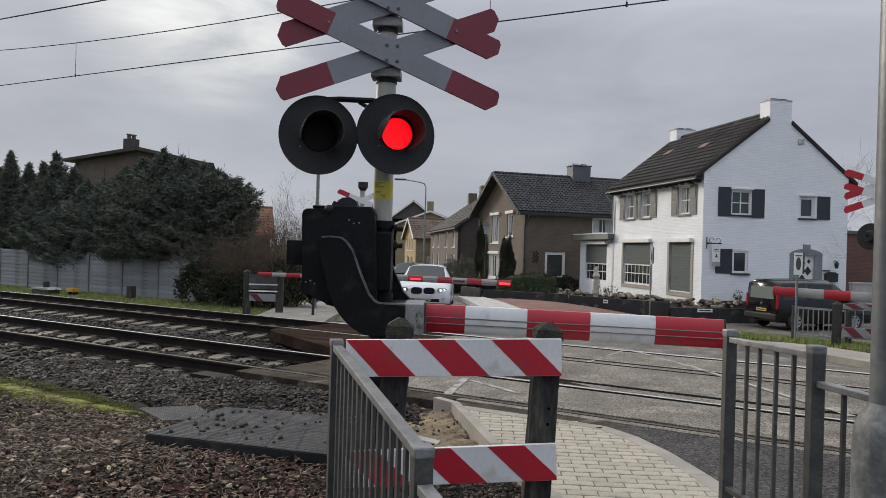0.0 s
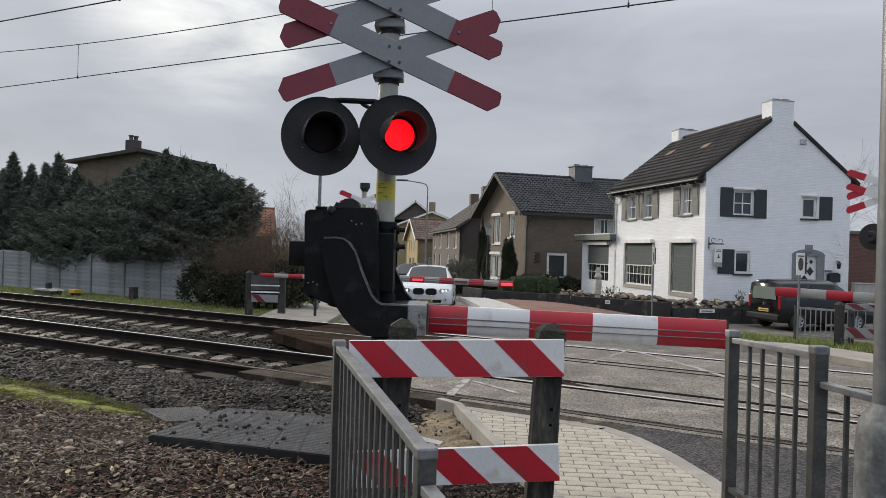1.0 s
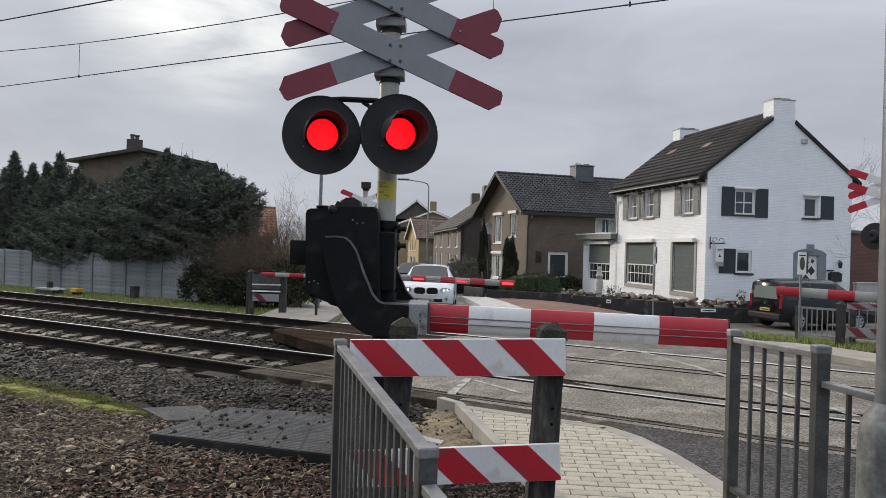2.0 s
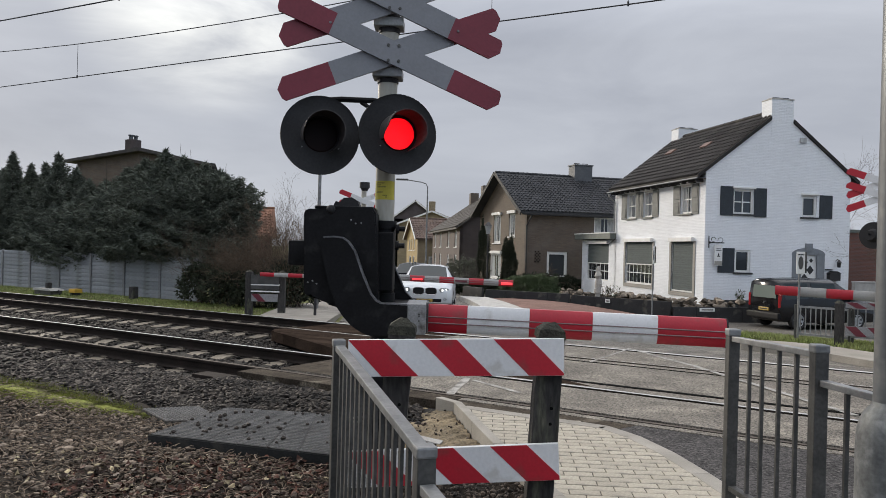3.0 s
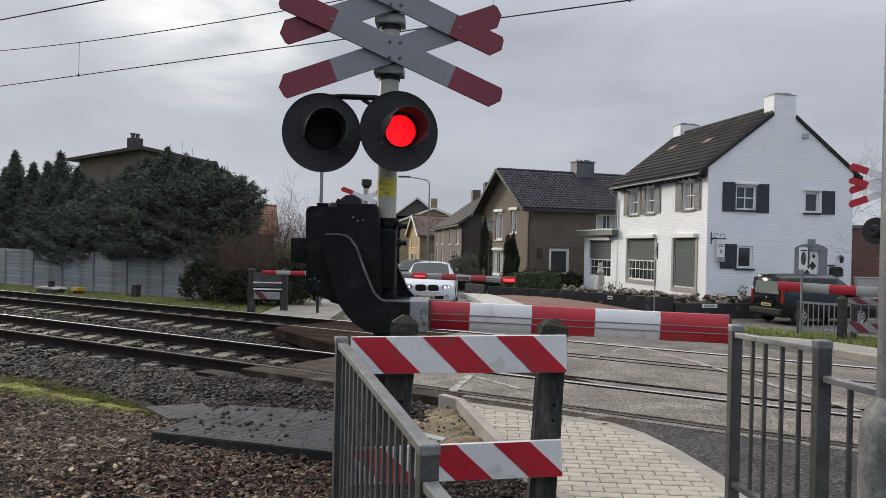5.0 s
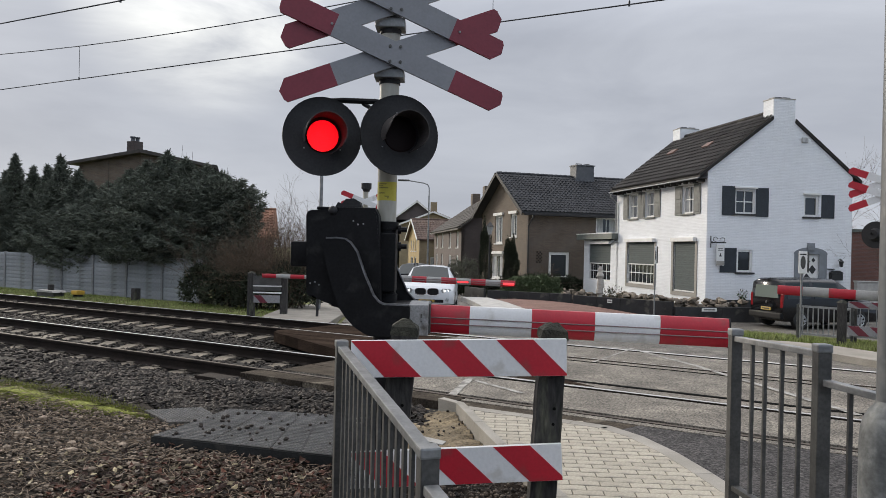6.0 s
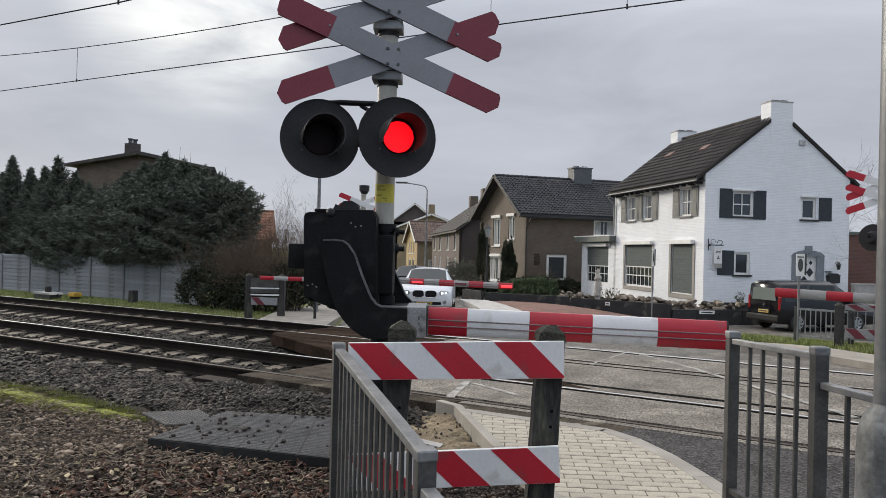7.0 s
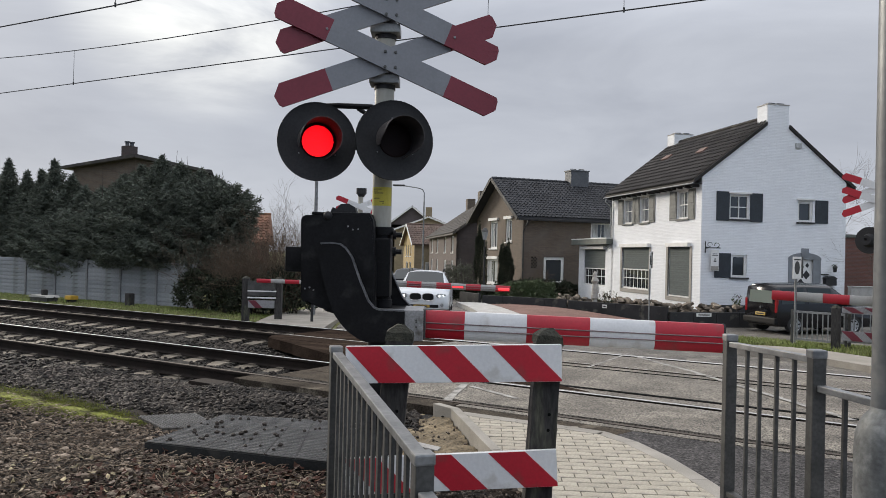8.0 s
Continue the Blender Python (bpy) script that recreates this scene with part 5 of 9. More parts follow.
def window(parent, m, x0, x1, z0, z1, nx=1, nz=1, frame_w=0.07, blind=0.0, surround=None, sill=None, curtain=False, frame_mat=None, low_bars=0, inset=0.1):
    """A window in an opening of a wall(): frame, glazing bars, pane, sill, blind."""
    fm = frame_mat or M["trim"]
    e = new("window")
    e.parent = parent
    e.matrix_basis = m
    bm = B()
    y0, y1 = inset - 0.05, inset + 0.03
    for a, b, c, d in ((x0, x0 + frame_w, z0, z1), (x1 - frame_w, x1, z0, z1), (x0 + frame_w, x1 - frame_w, z0, z0 + frame_w), (x0 + frame_w, x1 - frame_w, z1 - frame_w, z1)):
        box(bm, a, b, y0, y1, c, d)
    part("window_frame", bm, fm, e)
    for i in range(1, nx):
        x = x0 + (x1 - x0) * i / nx
        bm = B()
        box(bm, x - 0.02, x + 0.02, y0 + 0.01, y1 - 0.005, z0 + frame_w, z1 - frame_w)
        part("glazing_bar", bm, fm, e)
    for i in range(1, nz):
        z = z0 + (z1 - z0) * i / nz
        bm = B()
        box(bm, x0 + frame_w, x1 - frame_w, y0 + 0.012, y1 - 0.007, z - 0.02, z + 0.02)
        part("glazing_bar", bm, fm, e)
    bm = B()
    box(bm, x0 + frame_w * 0.5, x1 - frame_w * 0.5, inset, inset + 0.012, z0 + frame_w * 0.5, z1 - frame_w * 0.5)
    part("pane", bm, M["glass"], e)
    if curtain:
        for a, b in ((x0 + 0.05, x0 + (x1 - x0) * 0.36), (x1 - (x1 - x0) * 0.36, x1 - 0.05)):
            bm = B()
            n = 10
            pts = [(a + (b - a) * i / n, inset - 0.004 - 0.012 * (i % 2)) for i in range(n + 1)]
            top = [bm.verts.new((x, y, z1 - 0.06)) for x, y in pts]
            bot = [bm.verts.new((x, y, z0 + 0.08)) for x, y in pts]
            for i in range(n):
                bm.faces.new((bot[i], bot[i + 1], top[i + 1], top[i]))
            part("net_curtain", bm, M["curtain"], e, "pale net curtain")
    if blind:
        bm = B()
        zb = z1 - (z1 - z0) * blind
        n = max(4, int((z1 - zb) / 0.09))
        pts = []
        for i in range(n):
            za, zc = z1 - 0.02 - (z1 - 0.02 - zb) * i / n, z1 - 0.02 - (z1 - 0.02 - zb) * (i + 1) / n
            pts += [(inset - 0.062, za), (inset - 0.066, (za + zc) / 2)]
        pts.append((inset - 0.062, zb))
        f = [bm.verts.new((x0 + 0.04, y, z)) for y, z in pts]
        g = [bm.verts.new((x1 - 0.04, y, z)) for y, z in pts]
        for i in range(len(pts) - 1):
            bm.faces.new((f[i], g[i], g[i + 1], f[i + 1]))
        part("roller_blind", bm, M["blind"], e, "grey ribbed roller blind let down")
        bm = B()
        box(bm, x0 + 0.02, x1 - 0.02, inset - 0.085, inset - 0.05, zb - 0.05, zb)
        part("blind_bar", bm, fm, e)
        bm = B()
        box(bm, x0 - 0.06, x1 + 0.06, -0.16, 0.0, z1 - 0.02, z1 + 0.15, 0.01)
        part("blind_box", bm, M["trim"], e, "white blind box")
    if low_bars:
        for i in range(low_bars):
            x = x0 + (x1 - x0) * (i + 1) / (low_bars + 1)
            bm = B()
            box(bm, x - 0.012, x + 0.012, y0 - 0.01, y0 + 0.012, z0 + frame_w, z0 + (z1 - z0) * (1 - blind))
            part("glazing_bar", bm, fm, e)
        bm = B()
        zz = z0 + (z1 - z0) * (1 - blind) * 0.55
        box(bm, x0 + 0.05, x1 - 0.05, y0 - 0.012, y0 + 0.012, zz - 0.02, zz + 0.02)
        part("glazing_bar", bm, fm, e)
    if surround:
        bm = B()
        w = 0.17
        for a, b, c, d in ((x0 - w, x0, z0 - w, z1 + (0 if blind else 0.1)), (x1, x1 + w, z0 - w, z1 + (0 if blind else 0.1)), (x0, x1, z0 - w, z0)):
            box(bm, a, b, -0.03, 0.04, c, d)
        part("surround", bm, surround, e, "grey stone surround")
    if sill:
        bm = B()
        box(bm, x0 - 0.08, x1 + 0.08, -0.07, 0.1, z0 - 0.07, z0, 0.006)
        part("sill", bm, sill, e)
    # a shallow closed box behind the pane; the room's shade is its near-black colour
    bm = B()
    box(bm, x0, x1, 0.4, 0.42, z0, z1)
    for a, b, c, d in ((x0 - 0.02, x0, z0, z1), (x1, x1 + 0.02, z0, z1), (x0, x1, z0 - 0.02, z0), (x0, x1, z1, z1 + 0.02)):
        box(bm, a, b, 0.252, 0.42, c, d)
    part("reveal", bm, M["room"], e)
    return e


def shutter(parent, m, x0, x1, z0, z1, material, panels=True):
    bm = B()
    box(bm, x0, x1, -0.035, -0.006, z0, z1, 0.006, m)
    body = part("shutter", bm, material, parent, "panelled wooden shutter" if panels else "plain dark wooden shutter")
    for i in (0, 1) if panels else ():
        za, zb = z0 + (z1 - z0) * (0.07 + 0.47 * i), z0 + (z1 - z0) * (0.46 + 0.47 * i)
        bm = B()
        box(bm, x0 + 0.09, x1 - 0.09, -0.05, -0.03, za, zb, 0.012, m)
        part("shutter_panel", bm, material, body)
    return body


def tile_mesh(w, l):
    """One curved pantile: w wide, l long, its lower edge at y = 0."""
    bm = B()
    prof = [(0, 0.01), (w * 0.25, -0.012), (w * 0.5, 0.012), (w * 0.75, 0.058), (w, 0.03)]
    a = [bm.verts.new((x, -0.0, z + 0.035)) for x, z in prof]
    b = [bm.verts.new((x, l, z - 0.006)) for x, z in prof]
    c = [bm.verts.new((x, 0.0, z - 0.004)) for x, z in prof]
    for i in range(4):
        bm.faces.new((a[i], a[i + 1], b[i + 1], b[i]))
        bm.faces.new((c[i], c[i + 1], a[i + 1], a[i]))
    return bm


def tiled_slope(parent, m, width, length, material, w=0.24, l=0.34, single=0):
    """Rows of pantiles over a slope: x along the eave, y up the slope. single: how many of the lowest and nearest are parts."""
    base = tile_mesh(w * 1.04, l * 1.08)
    bm0 = base.copy()
    me = mesh_of("roof_tile", base, material)
    co = [v.co.copy() for v in bm0.verts]
    bm0.verts.index_update()
    fc = [[v.index for v in f.verts] for f in bm0.faces]
    bm0.free()
    nx, ny = int(width / w), int(length / l)
    vs, fs, count = [], [], 0
    for j in range(ny):
        for i in range(nx):
            q = m @ pose(i * w, j * l, 0.03, 0, 0, random.uniform(-0.6, 0.6))
            if count < single:
                ob = new("roof_tile", me)
                ob.parent, ob.matrix_basis = parent, q
                count += 1
            else:
                n = len(vs)
                vs += [tuple(q @ c) for c in co]
                fs += [[a + n for a in f] for f in fc]
    if vs:
        soup("roof_tiles", vs, fs, material, "rows of curved roof tiles", "", "stuff", parent)


def roof(parent, m, width, depth, eave, ridge, over_eave, over_gable, material, tile=(0.24, 0.34), single=0, th=0.12, trim_mat=None):
    """A pitched roof: eaves along x (0 to width), the ridge at half depth. The front slope (y small) gets its tiles."""
    run, rise = depth / 2, ridge - eave
    pitch = math.atan2(rise, run)
    sl = math.hypot(run, rise) + over_eave / math.cos(pitch)
    bm = B()
    drop = over_eave * math.tan(pitch)
    for sgn in (0, 1):
        y0, y1 = (-over_eave, run) if not sgn else (depth + over_eave, run)
        pts = [(y0, eave - drop), (y1, ridge), (y1, ridge + th), (y0, eave - drop + th)]
        a = [bm.verts.new(m @ Vector((-over_gable, y, z))) for y, z in pts]
        b = [bm.verts.new(m @ Vector((width + over_gable, y, z))) for y, z in pts]
        bm.faces.new(a)
        bm.faces.new(b[::-1])
        for i in range(4):
            bm.faces.new((a[i], b[i], b[(i + 1) % 4], a[(i + 1) % 4]))
    r = part("roof", bm, material, parent, "pitched tiled roof")
    q = m @ pose(-over_gable, -over_eave, eave - drop + th - 0.01, math.degrees(pitch), 0, 0)
    tiled_slope(r, q, width + 2 * over_gable, sl, material, tile[0], tile[1], single)
    bm = B()
    n = int((width + 2 * over_gable) / 0.33)
    for i in range(n):
        x = -over_gable + i * 0.33
        rod(bm, m @ Vector((x, run, ridge + th + 0.0)), m @ Vector((x + 0.35, run, ridge + th + 0.015)), 0.09, 0.1, 8)
    part("ridge_tiles", bm, material, r)
    return r


WH = pose(10.53, 31.0, -0.6, 0, 0, 10.9)


def white_house():
    t = thing("white_house", "two-storey white painted brick house with dark tiled roof and shutters", "house", WH)
    o = 0.6
    Wd, Ln, ev, rd = 6.62, 8.9, 5.12 + o, 7.68 + o
    g = Matrix.Identity(4)
    holes = [(1.24, 2.13, 3.44 + o, 4.43 + o), (4.36, 5.04, 3.41 + o, 4.28 + o), (1.36, 2.06, 1.06 + o, 1.98 + o), (4.38, 5.10, -0.3 + o, 1.86 + o)]
    wall(t, "gable_wall", g, Wd, 0.0, ev, holes, M["white_brick"], 0.25, (Wd / 2, rd))
    f = pose(0, Ln, 0, 0, 0, -90)
    fx = lambda a, b: (Ln - b, Ln - a)
    fh = [(*fx(6.40, 7.42), 3.44 + o, 4.66 + o), (*fx(4.66, 5.60), 3.44 + o, 4.66 + o), (*fx(1.06, 2.0), 3.46 + o, 4.66 + o), (*fx(4.55, 7.5), 0.27 + o, 2.3 + o), (*fx(0.85, 2.72), 0.14 + o, 2.3 + o)]
    wall(t, "front_wall", f, Ln - 0.252, 0.0, ev, fh, M["white_brick"], 0.25)
    wall(t, "back_wall", pose(Wd, 0.26, 0, 0, 0, 90), Ln - 0.3, 0.0, ev, [], M["white_brick"], 0.25)
    wall(t, "far_gable_wall", pose(Wd, Ln + 0.01, 0, 0, 0, 180), Wd, 0.0, ev, [], M["white_brick"], 0.25, (Wd / 2, rd))
    # windows of the gable
    window(t, g, *holes[0], 2, 2, sill=M["plinth"])
    shutter(t, g, 0.64, 1.22, 3.36 + o, 4.55 + o, M["shutter_black"], False)
    shutter(t, g, 2.15, 2.72, 3.34 + o, 4.52 + o, M["shutter_black"], False)
    window(t, g, *holes[1], 1, 1, 0.09, sill=M["plinth"])
    shutter(t, g, 5.16, 5.76, 3.37 + o, 4.34 + o, M["shutter_black"], False)
    window(t, g, *holes[2], 1, 1, 0.09, sill=M["plinth"])
    shutter(t, g, 0.60, 1.33, 1.04 + o, 2.04 + o, M["shutter_black"], False)
    for x0, x1, z in ((1.18, 2.2, 4.47 + o), (4.3, 5.1, 4.32 + o)):
        bm = B()
        box(bm, x0, x1, -0.09, 0.0, z, z + 0.07, 0.01)
        part("hood_mould", bm, M["trim"], t)
    # door with its painted surround
    bm = B()
    for a, b, c, d in ((3.96, 4.38, 0.0, 1.9 + o), (5.10, 5.46, 0.0, 1.9 + o)):
        box(bm, a, b, -0.03, 0.03, c, d)
    n = 12
    outer = [(4.71 + 0.78 * math.cos(math.pi * i / n), 1.86 + o + 0.28 * math.sin(math.pi * i / n)) for i in range(n + 1)]
    prism(bm, [(5.10, 1.86 + o), *[(x, z) for x, z in outer], (4.38, 1.86 + o)], -0.03, 0.03)
    box(bm, 4.55, 4.87, -0.06, 0.03, 2.02 + o, 2.32 + o)
    part("door_surround", bm, M["surround_blue"], t, "grey painted arched door surround")
    e = new("door")
    e.parent = t
    bm = B()
    box(bm, 4.39, 5.09, 0.08, 0.13, -0.3 + o, 1.85 + o)
    part("door_leaf", bm, M["trim"], e, "white door leaf")
    for cx, cz, r in ((4.60, 1.55, 0.15), (4.86, 1.22, 0.17), (4.60, 0.88, 0.17), (4.88, 0.55, 0.17), (4.9, 1.62, 0.09)):
        bm = B()
        prism(bm, [(cx - r, cz + o), (cx, cz - r * 1.15 + o), (cx + r, cz + o), (cx, cz + r * 1.15 + o)], 0.072, 0.085)
        part("door_pane", bm, M["door_black"], e, "dark diamond pane")
    bm = B()
    box(bm, 3.9, 5.5, -0.5, 0.0, 0.0, -0.28 + o, 0.01)
    part("door_step", bm, M["concrete"], t)
    # wall lantern, letter box, vent, plinth
    bm = B()
    tube(bm, [(6.0, 0, 1.62 + o), (6.0, -0.12, 1.70 + o), (6.0, -0.2, 1.62 + o)], 0.015)
    rod(bm, (6.0, -0.2, 1.36 + o), (6.0, -0.2, 1.56 + o), 0.06, 0.09, 6)
    rod(bm, (6.0, -0.2, 1.56 + o), (6.0, -0.2, 1.68 + o), 0.11, 0.02, 6)
    part("wall_lantern", bm, M["iron"], t, "black iron wall lantern")
    bm = B()
    box(bm, 5.58, 6.1, -0.2, 0.0, 0.80 + o, 1.1 + o, 0.02)
    prism(bm, [(5.55, 1.10 + o), (6.13, 1.10 + o), (5.95, 1.2 + o), (5.73, 1.2 + o)], -0.22, 0.0)
    part("letter_box", bm, M["iron"], t, "black letter box")
    bm = B()
    box(bm, 5.5, 5.8, -0.08, 0, 1.24 + o, 1.28 + o)
    part("shelf", bm, M["iron"], t)
    bm = B()
    box(bm, 4.17, 4.45, -0.07, 0.0, 6.47 + o, 6.68 + o, 0.02)
    part("wall_vent", bm, M["curtain"], t)
    bm = B()
    box(bm, -0.03, Wd + 0.02, -0.035, 0.0, 0.0, 0.53)
    part("plinth", bm, M["plinth"], t, "black tarred plinth")
    # hanging shop sign on an iron bracket
    bm = B()
    box(bm, 0.2, 0.78, -0.155, -0.13, 2.22 + o, 2.26 + o)
    box(bm, 0.17, 0.2, -0.155, -0.005, 2.2 + o, 2.28 + o)
    box(bm, 0.17, 0.20, -0.03, -0.005, 2.02 + o, 2.5 + o)
    tube(bm, [(0.2 + 0.12 + 0.1 * math.cos(a), -0.14, 2.37 + o + 0.09 * math.sin(a)) for a in np.linspace(0, 5, 14)], 0.012, 5)
    tube(bm, [(0.62 + 0.11 * math.cos(a), -0.14, 2.35 + o + 0.09 * math.sin(a)) for a in np.linspace(3.4, -1.4, 14)], 0.012, 5)
    br = part("sign_bracket", bm, M["iron"], t, "black scrolled iron bracket")
    bm = B()
    box(bm, 0.36, 0.71, -0.16, -0.137, 1.32 + o, 2.15 + o, 0.004)
    sg = part("hanging_sign", bm, M["trim"], br, "white hanging sign with bars of print")
    for a, b, c, d, k in ((0.44, 0.64, 1.98, 2.01, "iron"), (0.42, 0.66, 1.92, 1.945, "iron"), (0.48, 0.60, 1.68, 1.72, "iron"), (0.37, 0.70, 1.33, 1.5, "surround"), (0.52, 0.56, 1.72, 1.82, "iron")):
        bm = B()
        box(bm, a, b, -0.163, -0.16, c + o, d + o)
        part("print", bm, M[k], sg)
    # windows of the street front
    for i, h in enumerate(fh[:3]):
        window(t, f, *h, 1 if i < 2 else 2, 2, 0.08, sill=M["shutter_grey"], curtain=True)
        bm = B()
        box(bm, h[0] - 0.1, h[1] + 0.1, -0.14, 0.0, h[3], h[3] + 0.12, 0.01, f)
        part("blind_box", bm, M["trim"], t)
    for a, b in ((7.45, 8.05), (6.02, 6.37), (5.63, 5.98), (4.05, 4.63), (2.04, 2.65), (0.5, 1.03)):
        shutter(t, f, *fx(a, b), 3.42 + o, 4.68 + o, M["shutter_grey"])
    window(t, f, *fh[3], 1, 1, 0.08, blind=0.52, surround=M["surround"], low_bars=6)
    window(t, f, *fh[4], 1, 1, 0.08, blind=0.97, surround=M["surround"])
    # roof, gutter, chimneys
    roof(t, pose(0, Ln, 0, 0, 0, -90), Ln - 0.004, Wd, ev, rd, 0.38, 0.0, M["tile_dark"], (0.26, 0.34), 300)
    slope = (rd - ev) / (Wd / 2)
    for x0, x1 in ((-0.40, 2.84), (Wd + 0.40, 3.88)):
        za, zb = ev + slope * (x0 if x0 < 3 else Wd - x0), ev + slope * (x1 if x1 < 3.3 else Wd - x1)
        bm = B()
        prism(bm, [(x0, za + 0.015), (x1, zb + 0.015), (x1, zb + 0.175), (x0, za + 0.175)], -0.07, -0.001)
        part("verge", bm, M["tile_dark"], t, "dark tiled verge")
    bm = B()
    for x in (-0.42,):
        box(bm, x - 0.04, x + 0.05, -0.05, Ln + 0.1, ev - 0.32, ev - 0.265, 0.02)
    part("gutter", bm, M["surround_blue"], t, "grey eaves gutter")
    # the eaves' shadow is painted in by the soffit's dark colour
    bm = B()
    box(bm, -0.36, 0.0, 0.0, Ln, ev - 0.30, ev - 0.27)
    part("soffit", bm, M["gutter"], t, "soffit, painted dark for the shadow under the eaves")
    for i in range(16):
        bm = B()
        y = 0.25 + i * (Ln - 0.5) / 15
        box(bm, -0.34, 0.0, y - 0.035, y + 0.035, ev - 0.42, ev - 0.305)
        part("rafter_end", bm, M["gutter"], t)
    bm = B()
    tube(bm, [(-0.4, Ln - 0.1, ev - 0.36), (-0.4, Ln - 0.1, ev - 0.5), (-0.08, Ln - 0.1, ev - 0.8), (-0.08, Ln - 0.1, 2.4 + o), (-0.25, Ln + 0.1, 2.2 + o)], 0.045)
    part("downpipe", bm, M["pipe"], t)
    for y0, y1, x0, x1 in ((-0.006, 0.7, 2.86, 3.86), (Ln - 0.8, Ln - 0.05, 3.0, 4.05)):
        bm = B()
        box(bm, x0, x1, y0, y1, 6.7 + o, 8.2 + o, 0.01)
        ch = part("chimney", bm, M["white_brick"], t, "white painted brick chimney")
        bm = B()
        box(bm, x0 - 0.015, x1 + 0.015, y0 - 0.015, y1 + 0.015, 8.2 + o, 8.25 + o, 0.01)
        part("chimney_cap", bm, M["concrete"], ch)
        for xx in (x0 + 0.3, x1 - 0.3):
            bm = B()
            box(bm, xx - 0.16, xx + 0.16, y0 + 0.15, y1 - 0.15, 8.25 + o, 8.32 + o)
            part("chimney_pot", bm, M["lead"], ch)
    for y, d in ((6.6, 2.2), (3.0, 2.0)):
        bm = B()
        pitch = math.degrees(math.atan2(rd - ev, Wd / 2))
        box(bm, -0.3, 0.3, 0, 0.36, 0.06, 0.15, 0.01, pose(0, y, ev + 0.10, 0, 0, -90) @ pose(0, 0, 0, pitch, 0, 0) @ pose(0, d, 0))
        part("roof_window", bm, M["rust"], t, "small rusty roof window")
    # single-storey wing with a flat roof
    wl = 4.5
    fw = pose(0.02, Ln + wl, 0, 0, 0, -90)
    wh = (wl - 3.75, wl - 0.75, 0.22 + o, 2.22 + o)
    wall(t, "wing_wall", fw, wl, 0.0, 2.42 + o, [wh], M["white_brick"], 0.25)
    window(t, fw, *wh, 1, 1, 0.08, blind=0.52, low_bars=4)
    wall(t, "wing_end_wall", pose(4.0, Ln + wl, 0, 0, 0, 180), 4.0, 0.0, 2.42 + o, [], M["white_brick"], 0.25)
    bm = B()
    box(bm, -0.35, 4.2, Ln - 0.2, Ln + wl + 0.35, 2.45 + o, 2.74 + o, 0.01)
    part("flat_roof", bm, M["fascia"], t, "flat roof with grey-green fascia")
    bm = B()
    box(bm, -0.37, 4.22, Ln - 0.22, Ln + wl + 0.37, 2.74 + o, 2.79 + o)
    part("roof_edge", bm, M["trim"], t)
    return t


white_house()

BH = pose(4.95, 46.0, -0.8, 0, 0, 18)


